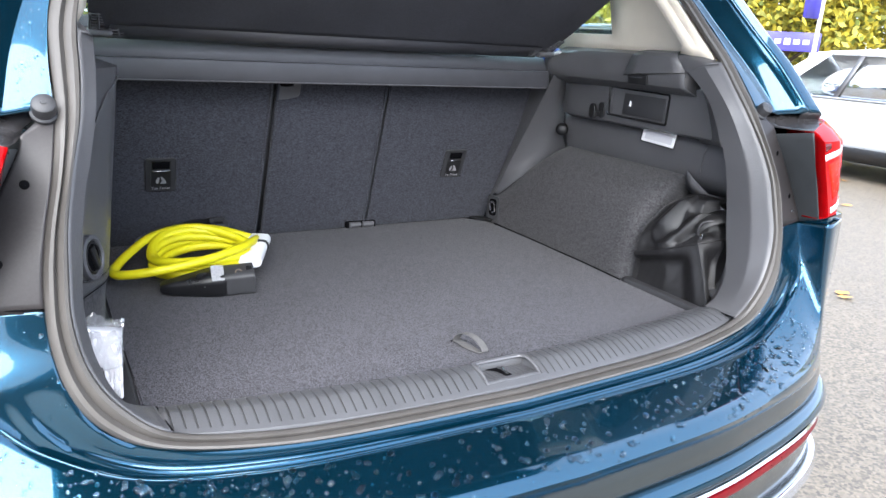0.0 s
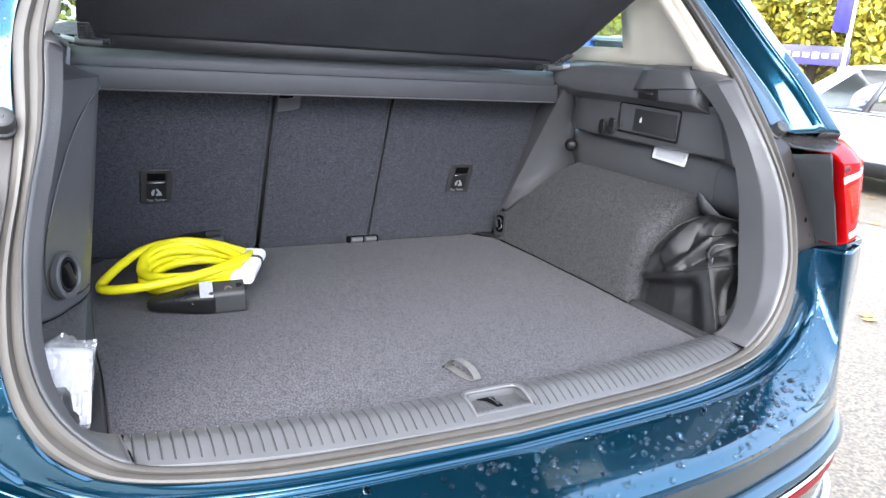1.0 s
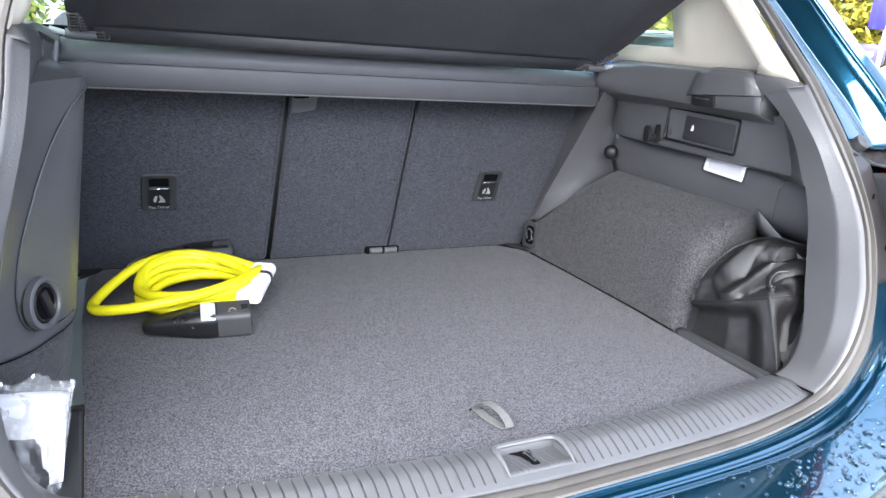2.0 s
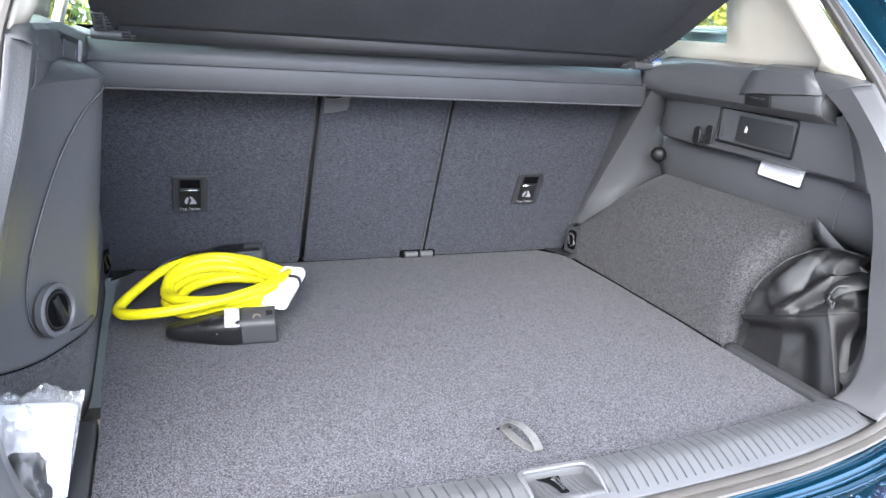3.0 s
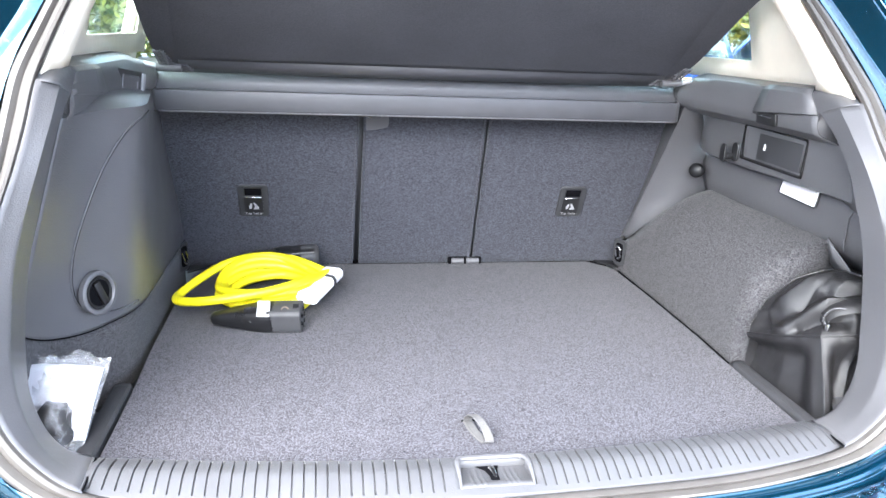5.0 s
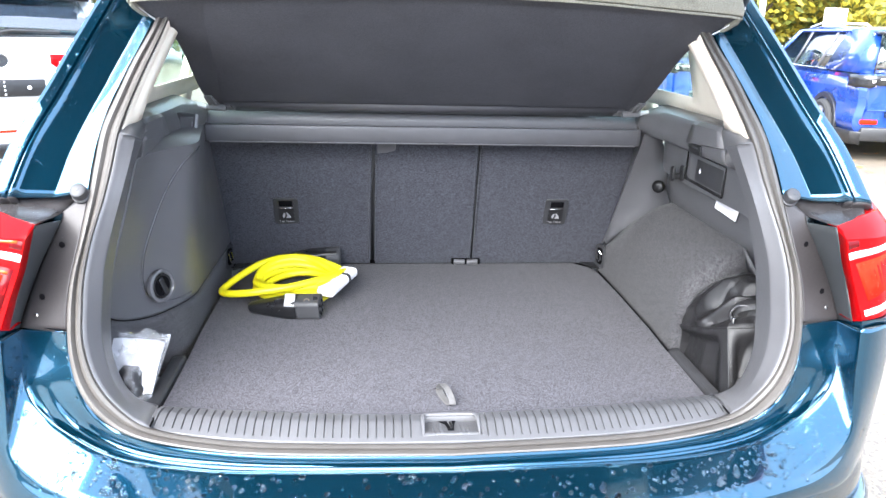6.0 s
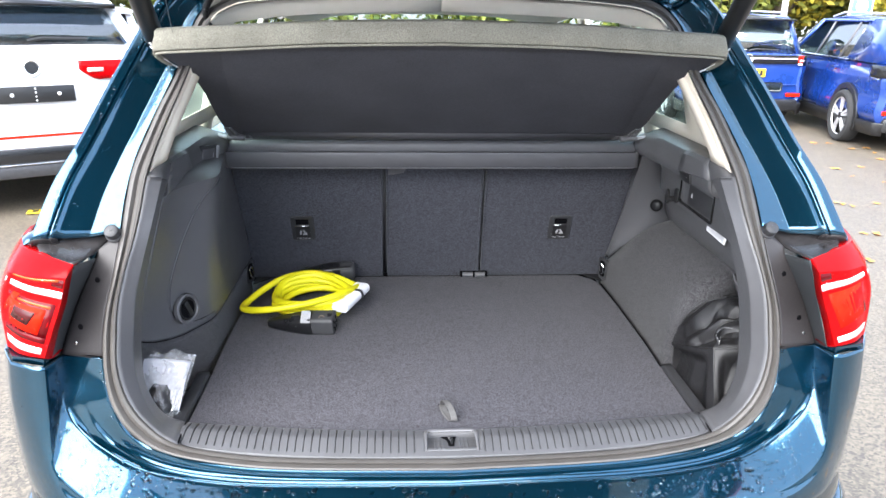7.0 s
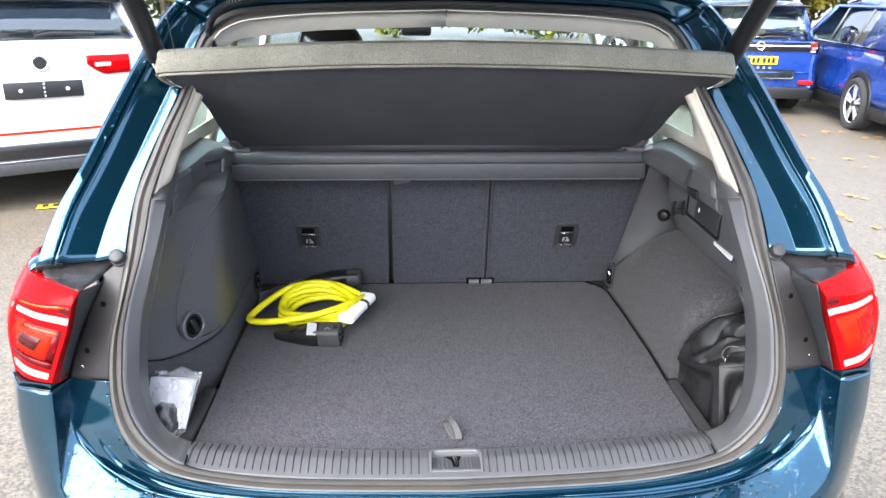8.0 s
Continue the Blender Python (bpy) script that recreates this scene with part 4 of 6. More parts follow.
# turn knob
m = basis(L(.6095, .304, .887), (.55, 1, 0), (1, -.52, .12))
knob = part("turn_knob", lathe([(.037, -.006), (.037, .0035), (.0345, .005), (.031, .005), (.028, .0025), (.0275, .0005)], m, 36), TRIM, left_panel, "round recessed turn knob")
part("knob_hole", lathe([(0, .001), (.0285, .001)], m, 32), VOID, knob)
part("knob_ring", lathe([(.0225, .001), (.0235, .0035), (.0255, .0035), (.0265, .001)], m, 32), BLACK, knob)
part("knob_grip", rbox(0, 0, .004, .013, .042, .008, .0025, 2, m @ pose(0, 0, 0, 0, 0, 20)), BLACK, knob)
# slider and slots under the left ledge
m = basis(L(.600, .562, 1.202), (0, 1, -.12), (1, -.15, -.1))
slider = part("blind_guide", rbox(0, 0, .0, .118, .064, .014, .003, 2, m), TRIM_DARK, car, "moulded guide block for the luggage cover")
pale = mat("pale_grey_plastic", (.34, .34, .36), rough=.5)
part("guide_face", rbox(-.006, -.002, .006, .078, .050, .006, .002, 1, m), TRIM, slider)
part("guide_edge", rbox(.052, .002, .007, .014, .056, .008, .002, 1, m), pale, slider)
part("guide_mark", rbox(.022, .006, .0095, .003, .012, .001, .0003, 1, m), pale, slider)
part("guide_slot", rbox(-.088, -.014, .001, .050, .018, .008, .002, 1, m), TRIM_DARK, slider)
part("slot_edge", rbox(-.088, -.005, .0055, .046, .003, .003, .001, 1, m), pale, slider)

# lashing eyes
for side in (-1, 1):
    def P(*v):
        return Vector((side * v[0], v[1], v[2]))
    m = basis(P(.583 if side > 0 else .592, .925, .752), P(0, -1, 0), P(-1, -.35, 0))
    base = part("eye_plate", prism(rrect(.046, .075, .012), .004, m), TRIM_DARK, car, "rounded plate of the lashing eye", bevel=0.001)
    part("eye_recess", prism(rrect(.028, .054, .009), .0008, m @ pose(0, 0, .004)), VOID, base)
    part("lashing_eye", tube([m @ Vector(p) for p in ((-.008, -.012, .005), (-.009, .010, .009), (-.004, .018, .010), (.005, .018, .010), (.009, .010, .009), (.008, -.012, .005), (.0, -.017, .007))], .0032, 8), CHROME, base, "chrome lashing eye")
    # corner piece of plastic on the floor's back corner
    part("corner_plate", prism([(0, 0), (.050, 0), (.038, side * .022), (0, side * .062)], .004, basis(P(.582, .986, FLOOR_Z + .001), P(-1, 0, 0), (0, 0, 1))), BLACK, car)

# ---- rear seat back, seen from behind: three panels ----
def seat_y(z):
    return 1.0 - .385 * (z - .71)


def seat_panel(x0b, x1b, x0t, x1t, label):
    rows = []
    for d, inset in ((.07, 0), (.006, 0), (.0015, .0015), (0, .006)):
        row = []
        for z, a, b in ((.700 + inset, x0b, x1b), (1.20 - inset, x0t, x1t)):
            row.append((z, a + inset, b - inset))
        (z0, a0, b0), (z1, a1, b1) = row
        pts = []
        n = 10
        for k in range(n + 1):
            pts.append((a0 + (b0 - a0) * k / n, z0))
        for k in range(1, n + 1):
            pts.append((b0 + (b1 - b0) * k / n, z0 + (z1 - z0) * k / n))
        for k in range(1, n + 1):
            pts.append((b1 + (a1 - b1) * k / n, z1))
        for k in range(1, n):
            pts.append((a1 + (a0 - a1) * k / n, z1 + (z0 - z1) * k / n))
        rows.append([Vector((x, seat_y(z) + d, z)) for x, z in pts])
    bm = sheet(rows, True)
    bm.verts.ensure_lookup_table()
    bm.faces.new(list(bm.verts)[-40:])
    return part("seat_back", bm, SEAT_FELT, car, label)


sl = seat_panel(-.602, -.160, -.648, -.153, "charcoal felt back of the wide seat section")
sm = seat_panel(-.143, .163, -.140, .154, "charcoal felt back of the middle seat section")
sr = seat_panel(.178, .602, .169, .648, "charcoal felt back of the narrow seat section")
part("seat_gap", box(0, 1.05, .96, 1.24, .05, .56, Matrix.Translation((0, 0, 0))), VOID, car)
# piping beside the gaps
for x0, x1, own in ((-.1625, -.1555, sl), (-.1415, -.1385, sm), (.164, .155, sm), (.177, .168, sr)):
    part("piping", tube([Vector((x0, seat_y(.712) - .001, .712)), Vector((x1, seat_y(1.14) - .001, 1.14))], .004, 8), SEAT_FELT, own)
part("gap_strip", sheet([[Vector((-.166, seat_y(.71) + .014, .71)), Vector((-.140, seat_y(.71) + .014, .71))], [Vector((-.158, seat_y(1.16) + .014, 1.16)), Vector((-.138, seat_y(1.16) + .014, 1.16))]]), TRIM_DARK, sl, thick=0.003)
part("gap_strip", sheet([[Vector((.160, seat_y(.71) + .014, .71)), Vector((.181, seat_y(.71) + .014, .71))], [Vector((.151, seat_y(1.16) + .014, 1.16)), Vector((.172, seat_y(1.16) + .014, 1.16))]]), TRIM_DARK, sr, thick=0.003)
# upper trim plate and black slot on the middle panel
SM = basis(Vector((-.108, seat_y(1.115), 1.115)), (1, 0, 0), (0, -1, -.385))
part("latch_plate", prism([(-.030, .03), (-.030, -.026), (-.006, -.024), (.022, -.017), (.026, -.010), (.026, .03)], .003, SM), TRIM, sm, "plastic plate under the seat latch", bevel=0.0008)
part("latch_slot", prism(rrect(.036, .016, .005), .0014, SM @ pose(-.010, .020, .003)), VOID, sm)
part("slot_edge", tube([SM @ Vector(p) for p in ((-.027, .0115, .0045), (-.008, .011, .005), (.006, .013, .005), (.0075, .018, .005))], .0014, 6), CHROME, sm)
# top tether plates
for cx, own in ((-.412, sl), (.424, sr)):
    m = basis(Vector((cx, seat_y(.899) - .0005, .899)), (1, 0, 0), (0, -1, -.385))
    plate = part("tether_plate", prism(rrect(.074, .096, .010), .005, m), TRIM_DARK, own, "plastic plate of the child seat tether", bevel=0.002)
    part("tether_recess", prism(rrect(.046, .078, .004), .0008, m @ pose(0, .002, .005)), BLACK, plate, "black tether recess")
    part("tether_bar", rbox(0, .0135, .0075, .042, .0022, .003, .0008, 1, m), STEEL, plate, "bright tether bar")
    part("tether_flap", rbox(0, .0285, .0065, .040, .020, .002, .0008, 1, m), VOID, plate)
    # white seat pictogram
    part("icon", prism([(-.012, -.004), (-.007, .006), (-.003, .004), (-.006, -.010), (-.010, -.012)], .0006, m @ pose(0, -.012, .0058)), PRINT, plate)
    part("icon", prism([(-.001, .006), (.004, .004), (.012, -.008), (.013, -.014), (-.002, -.014), (.003, -.006)], .0006, m @ pose(0, -.010, .0058)), PRINT, plate)
    text_mesh("lettering", "Top Tether", .0095, m @ pose(0, -.0400, .0058), PRINT, plate)
# hinge between the sections at floor level
hinge = part("seat_hinge", rbox(.152, .992, .712, .094, .02, .020, .003), VOID, car, "black seat hinge at floor level")
for hx in (.130, .172):
    part("hinge_pin", tube([(hx - .017, .980, .714), (hx + .017, .980, .714)], .0085, 12), TRIM, hinge)

# ---- luggage cover roller and parcel shelf ----
prof = [(.730, 1.143), (.712, 1.141), (.709, 1.143), (.7065, 1.150), (.7050, 1.182), (.7065, 1.1865), (.711, 1.188), (.720, 1.1882), (.720, 1.191), (.7195, 1.200), (.7225, 1.211), (.731, 1.220), (.745, 1.226), (.77, 1.226), (.80, 1.218), (.83, 1.195), (.84, 1.17), (.83, 1.15), (.79, 1.143)]
rows = [[Vector((x, y, z)) for y, z in prof] for x in (-.583, -.581, -.3, 0, .3, .581, .583)]
roller = thing("luggage_cover", "charcoal roller luggage cover across the seat back", "luggage cover", (0, .76, 1.141))
inv = Matrix.Translation((0, -.76, -1.141))
bm = sheet(rows, True)
bmesh.ops.holes_fill(bm, edges=[e for e in bm.edges if len(e.link_faces) == 1], sides=0)
bmesh.ops.transform(bm, matrix=inv, verts=bm.verts)
part("cassette", bm, VINYL, roller, sharp=32)
bm = tube([Vector((x, .7055, 1.1425)) + Vector((0, -.76, -1.141)) for x in (-.578, -.2, .2, .578)], .0018, 6)
part("hem", bm, TRIM, roller, "stitched pale hem")
for s in (-1, 1):
    part("end_cap", rbox(s * .588, 0, .030, .010, .10, .060, .003), TRIM_DARK, roller)

shelf = thing("parcel_shelf", "hinged parcel shelf raised with dark felt underside", "parcel shelf", (0, .69, 1.237))
SH = lambda x, y, o=0.0: Vector((x, y - .69 - .494 * o, (.69 - y) * .568 + .87 * o))
outline = [(.560, .70), (.566, .60), (.560, .48), (.558, .39), (.574, .32), (.592, .285), (.598, .262), (.585, .250), (.47, .238), (.25, .216), (0, .207)]
half = cr([(x, y, 0) for x, y in outline], 61)
loop = closed_loop([Vector((0, .70, 0))] + [Vector((p.x, p.y, 0)) for p in half])
bm = bmesh.new()
lo = [bm.verts.new(SH(p.x, p.y)) for p in loop]
hi = [bm.verts.new(SH(p.x, p.y, .016)) for p in loop]
bm.faces.new(lo)
bm.faces.new(list(reversed(hi)))
for i in range(len(lo)):
    j = (i + 1) % len(lo)
    bm.faces.new((lo[i], hi[i], hi[j], lo[j]))
part("board", bm, SHELF_FELT, shelf, "dark felt underside of the shelf", sharp=30)
# stiff inner field and hinge band on the underside
fld = [(.0, .668), (.30, .668), (.528, .668), (.520, .60), (.505, .50), (.485, .33), (.470, .262), (.30, .246), (0, .234)]
field_loop = closed_loop([Vector((x, y, 0)) for x, y in fld])
inner = [Vector((p.x * .94, .455 + (p.y - .455) * .87, 0)) for p in field_loop]
bm = sheet([[SH(p.x, p.y, -.0005) for p in field_loop], [SH(p.x, p.y, -.011) for p in inner]], True)
bm.verts.ensure_lookup_table()
bm.faces.new(list(bm.verts)[-len(inner):])
part("stiff_field", bm, SHELF_FELT, shelf, sharp=12)
part("hinge_band", sheet([[SH(-.53, .705, -.006), SH(.53, .705, -.006)], [SH(-.53, .685, -.010), SH(.53, .685, -.010)], [SH(-.525, .66, -.006), SH(.525, .66, -.006)]]), VINYL, shelf, thick=0.003)
# felt lip along the front edge
rows = []
lipc = [p for p in half if p.y < .30]
lipl = full(list(reversed(lipc)))
for dy, dz in ((.012, -.002), (.000, -.004), (-.008, .000), (-.012, .012), (-.010, .030), (-.004, .040), (.010, .044), (.03, .040)):
    rows.append([SH(p.x * (1 + (.010 if dz < .03 else 0)), p.y) + Vector((0, dy, dz)) for p in lipl])
part("felt_lip", sheet(rows), LIP_FELT, shelf, "grey felt lip along the shelf edge", thick=0.004)
part("lip_piping", tube([SH(p.x, p.y) + Vector((0, -.006, -.005)) for p in lipl], .0028, 6), LIP_FELT, shelf)
for s in (-1, 1):
    br = part("hinge_bracket", tube([(s * .522, -.012, -.004), (s * .570, -.012, -.002)], .0085, 12), TRIM, shelf, "black plastic hinge bracket with open ribs")
    part("bracket_pin", tube([(s * .570, -.012, -.002), (s * .594, -.012, .004)], .0055, 10), pale, br)
    part("bracket_plate", rbox(0, 0, 0, .034, .026, .008, .003, 2, basis(SH(s * .548, .684, -.008), (1, 0, 0), (0, -.494, -.87))), TRIM, br)
    for k in range(7):
        part("bracket_fin", tube([SH(s * .562, .672 - .0085 * k, -.010), SH(s * (.532 + (.002 * k)), .672 - .0085 * k, -.010)], .0019, 6), TRIM, br)
    for x0, x1 in ((.562, .563), (.545, .549)):
        part("bracket_rib", tube([SH(s * x0, .688, -.010), SH(s * x1, .619, -.010)], .0024, 6), TRIM, br)
    for k in range(3):
        part("bracket_fin", tube([SH(s * .534, .690 - .009 * k, -.009), SH(s * (.496 + .004 * abs(k - 1) + .004 * k), .690 - .009 * k, -.009)], .0019, 6), TRIM, br)
    for x0 in (.524, .509):
        part("bracket_rib", tube([SH(s * (x0 - .002), .694, -.009), SH(s * (x0 + .002), .668, -.009)], .0019, 6), TRIM, br)
    part("lift_cord", tube([SH(s * .560, .262, .02), Vector((s * .545, -.59, .53)), Vector((s * .53, -.80, .72))], .0006, 5), GREY_STRAP, shelf, "thin grey lift cord up to the tailgate")
    part("pull_cord", tube([SH(s * .576, .31, -.006), SH(s * .586, .285, -.010), SH(s * .600, .27, 0), SH(s * .612, .27, .03)], .0016, 6), WHITE, shelf, "thin white cord")


# ---- loose things in the boot ----
boot_floor = thing("boot_floor", "charcoal carpeted boot floor panel", "boot floor", (0, .5, FLOOR_Z))
pts = []
for k in range(41):
    x = -.570 + 1.14 * k / 40
    pts.append((x, sill_point(max(-.557, min(.557, x)), 1).y + .007))
edge_pts = pts + [(.569, .32), (.574, .45), (.574, .70), (.571, .900), (.566, .925), (.552, .945), (.512, .994), (-.54, .994), (-.560, .983), (-.570, .90), (-.575, .70), (-.575, .45), (-.570, .32)]
bm = prism(edge_pts, .030, Matrix.Translation((0, -.5, -.030)))
bmesh.ops.bevel(bm, geom=[e for e in bm.edges if all(abs(v.co.z) < 1e-6 for v in e.verts)], offset=.004, segments=2, affect="EDGES")
part("carpet", bm, CARPET, boot_floor)
part("corner_gap", prism([(.577, .40), (.577, .505), (.49, .505)], .004, Matrix.Translation((0, 0, -.020))), VOID, boot_floor, "dark gap behind the cut corner of the floor")
part("edge_gap", tube([Vector((x, y - .5, .0004)) for x, y in ((.5705, .32), (.5755, .45), (.5755, .70), (.5725, .90))], .0024, 6), VOID, boot_floor, "narrow dark gap beside the floor")
# pull strap: a flat loop standing out of its slit
path = cr([(-.004, .146, .000), (-.004, .141, .012), (-.001, .127, .024), (.005, .108, .027), (.012, .088, .021), (.016, .076, .011), (.016, .073, .005), (.012, .077, .0022), (.004, .094, .0022), (-.003, .116, .004), (-.005, .134, .004), (-.004, .146, .000)], 48)
rows = [[p + Vector((dx, -.5, dz)) for p in path] for dx, dz in ((-.0075, -.0006), (-.0062, .0004), (-.003, .0), (.003, .0), (.0062, .0004), (.0075, -.0006))]
part("pull_strap", sheet(rows), GREY_STRAP, boot_floor, "grey webbing pull strap folded into a loop", thick=0.0018)
part("strap_slit", rbox(-.003, .148 - .5, .0005, .024, .005, .002, .0008, 1), VOID, boot_floor)

# charging cable
cable = thing("charging_cable", "coiled yellow charging cable with black plugs on the boot floor", "charging cable", (-.37, .66, FLOOR_Z))
C0 = Vector((-.37, .66, FLOOR_Z))
CR = .0098
loops = [(-.362, .700, .108, .088, .012, 0), (-.352, .706, .094, .076, .014, 0), (-.358, .702, .112, .090, .027, .3), (-.364, .696, .106, .084, .038, -.2), (-.358, .704, .102, .082, .049, .1), (-.366, .698, .110, .088, .055, -.1)]
pts = []
for i, (cx, cy, a, b, z, tw) in enumerate(loops):
    for k in range(48):
        t = 2 * math.pi * k / 48 + .6
        f = k / 48
        n = loops[min(i + 1, len(loops) - 1)]
        wob = .004 * math.sin(3 * t + i * 1.7)
        x = cx + (n[0] - cx) * f + (a + (n[2] - a) * f + wob) * math.cos(t) + .008 * math.sin(t) * math.sin(i)
        y = cy + (n[1] - cy) * f + (b + (n[3] - b) * f + wob) * math.sin(t)
        h = z + (n[4] - z) * f + .005 * math.sin(2 * t + i) + .030 * max(0, math.sin(t))
        g = max(0, math.cos(t - .1)) ** 3   # gathered into the sleeve
        h = h * (1 - .35 * g) + .026 * g
        pts.append(Vector((x, y, FLOOR_Z + max(CR, h))))
bm = tube([p - C0 for p in pts], CR, 10)
part("coil", bm, YELLOW, cable, "bright yellow cable coil", sharp=60)
# the long loop that lies out to the side, over the front of the coil
big = cr([(-.225, .740, .768), (-.258, .672, .780), (-.292, .630, .782), (-.352, .598, .776), (-.418, .586, .768), (-.490, .590, .758), (-.540, .612, .750), (-.556, .640, .747), (-.545, .676, .752), (-.510, .722, .768), (-.462, .768, .784), (-.39, .796, .792), (-.31, .785, .786), (-.240, .745, .770)], 80)
part("coil", tube([p - C0 for p in big], CR, 10), YELLOW, cable, sharp=60)
# white sleeve with black band
sa, sb = Vector((-.277, .610, .752)) - C0, Vector((-.205, .772, .768)) - C0
m = basis(sa.lerp(sb, .5), sb - sa, (.25, -.35, 1))
bm = prism(rrect(.028, .052, .012, 5), .150, basis(sa, Vector((0, 0, 1)), sb - sa))
part("sleeve", bm, WHITE, cable, "white wrapped label sleeve", bevel=0.003)
bm = prism(rrect(.033, .057, .014, 5), .011, basis(sa.lerp(sb, .52), Vector((0, 0, 1)), sb - sa))
part("band", bm, BLACK, cable, "black hook and loop band", bevel=0.002)


def plug(name, a, b, roll, head, label):
    """A car charging plug from cable end a to pin end b."""
    ax = (b - a).normalized()
    ln = (b - a).length
    m = basis(a, roll, ax)                # local z along the plug
    rows = []
    for f, w, h in ((0, .008, .008), (.02, .012, .012), (.12, .0165, .016), (.28, .0225, .021), (.44, .0285, .026), (.55, .0315, .029), (.61, .0325, .030), (.66, .0322, .0295)):
        rows.append([m @ Vector((w * math.copysign(abs(math.cos(t)) ** .65, math.cos(t)), h * math.copysign(abs(math.sin(t)) ** .65, math.sin(t)), f * ln)) for t in [2 * math.pi * k / 28 for k in range(28)]])
    bm = sheet(rows, True)
    g = part(name, bm, PLUG_BODY, cable, label, sharp=60)
    bm = prism(rrect(.058, .054, .012, 5), ln * .34, m @ pose(0, 0, ln * .66))
    part("plug_head", bm, head, g, bevel=0.002)
    for px, py in ((0, 0), (.013, .010), (-.013, .010), (.018, -.006), (-.018, -.006), (.008, -.017), (-.008, -.017)):
        part("pin_hole", lathe([(0, .0006), (.0045, .0006), (.0055, 0)], m @ pose(px, py, ln), 10), VOID, g)
    part("collar", prism(rrect(.060, .056, .016, 5), .006, m @ pose(0, 0, ln * .655)), PLUG_BODY, g)
    return g, m, ln


pa, pb = Vector((-.474, .574, .726)) - C0, Vector((-.284, .549, .736)) - C0
front, m, ln = plug("plug", pa, pb, Vector((0, .97, .2)), PLUG_HEAD, "black charging plug with a grey head")
part("warning_label", prism(rrect(.026, .036, .002), .0012, basis(pa.lerp(pb, .58) + Vector((.0, -.0215, .0265)), pb - pa, Vector((0, -.72, .70)))), mat("grey_white_label", (.30, .30, .31), rough=.6, var=.2, scale=300), front, "small white label")
rows = [[basis(pa.lerp(pb, .43) + Vector((0, -.0175, .0215)), pb - pa, Vector((-.12, -.60, .78))) @ Vector((.0135 * r * math.cos(t), .009 * r * math.sin(t), z)) for t in [2 * math.pi * k / 20 for k in range(20)]] for r, z in ((1.1, -.001), (1.0, .0016), (.8, .0012), (.1, .0004))]
part("thumb_dent", sheet(rows, True), SOCKET, front)
part("head_window", prism(rrect(.012, .030, .001), .0012, basis(pb.lerp(pa, .075) + Vector((0, -.0185, .0200)), pb - pa, Vector((0, -.66, .74)))), SOCKET, front)
part("screw", lathe([(0, .001), (.002, .001), (.0026, 0)], basis(pa.lerp(pb, .44) + Vector((0, -.0290, .002)), pb - pa, Vector((0, -1, .05))), 10), STEEL, front)
part("ring_mark", lathe([(.005, .0012), (.0055, .0018), (.0075, .0018), (.008, .0012)], basis(pb.lerp(pa, .19) + Vector((0, -.0190, .0225)), pb - pa, Vector((0, -.66, .74))), 16), mat("dull_orange_print", (.13, .105, .08), rough=.6), front)
qa, qb = Vector((-.435, .935, .737)) - C0, Vector((-.264, .950, .741)) - C0
back, m, ln = plug("plug", qa, qb, Vector((0, 1, 0)), PLUG_BODY, "black charging plug lying against the seat")
part("plug_cap", lathe([(.0, .012), (.026, .012), (.031, .008), (.033, 0), (.033, -.035)], m @ pose(0, 0, ln), 24), PLUG_HEAD, back)
part("tether_cord", tube([p - C0 for p in cr([(-.40, .93, .765), (-.44, .90, .762), (-.475, .885, .752), (-.49, .88, .735), (-.485, .885, .716)], 24)], .0026, 6), BLACK, cable, "thin black cap cord")

# black nylon bag in the right-hand well
bag = thing("nylon_bag", "crumpled black nylon bag with a zip in the side well", "bag", (.68, .19, .66))
B0 = Vector((.68, .19, .66))


# sections round the bag, each from its foot over the seam to the crown
BAG = [[(.588, .300, .690), (.584, .300, .735), (.582, .290, .785), (.604, .288, .850), (.640, .262, .905), (.690, .245, .928)],
       [(.585, .190, .690), (.580, .200, .750), (.592, .212, .813), (.618, .212, .868), (.648, .214, .922), (.700, .205, .940)],
       [(.609, .070, .690), (.611, .098, .765), (.616, .136, .845), (.634, .160, .880), (.664, .176, .924), (.712, .180, .938)],
       [(.680, .070, .690), (.678, .092, .770), (.672, .120, .852), (.676, .142, .884), (.700, .158, .920), (.732, .166, .934)],
       [(.772, .078, .690), (.765, .098, .770), (.755, .124, .856), (.752, .144, .888), (.757, .158, .912), (.765, .170, .926)],
       [(.785, .300, .690), (.785, .300, .750), (.782, .300, .800), (.770, .290, .860), (.750, .270, .905), (.728, .225, .936)]]
cols = [[p.lerp(q, .65) for p, q in zip(cr(c, 46), lin(c, 46))] for c in BAG]


def near(p, line):
    """Distance of p from a broken line."""
    best = 9.0
    for a, b in zip(line[:-1], line[1:]):
        a, b = Vector(a), Vector(b)
        t = max(0, min(1, (p - a).dot(b - a) / max(1e-9, (b - a).length_squared)))
        best = min(best, (p - a.lerp(b, t)).length)
    return best


def on_bag(u, v):
    """A point of the smooth bag: u counts sections, v runs from 0 at the foot over 18 at the seam to 45."""
    k = min(4, int(u))
    a, b = cols[k], cols[(k + 1) % 6]
    n = min(44, int(v))
    return a[n].lerp(a[n + 1], v - n).lerp(b[n].lerp(b[n + 1], v - n), u - k)


def step(a, b, x):
    x = max(0, min(1, (x - a) / (b - a)))
    return x * x * (3 - 2 * x)


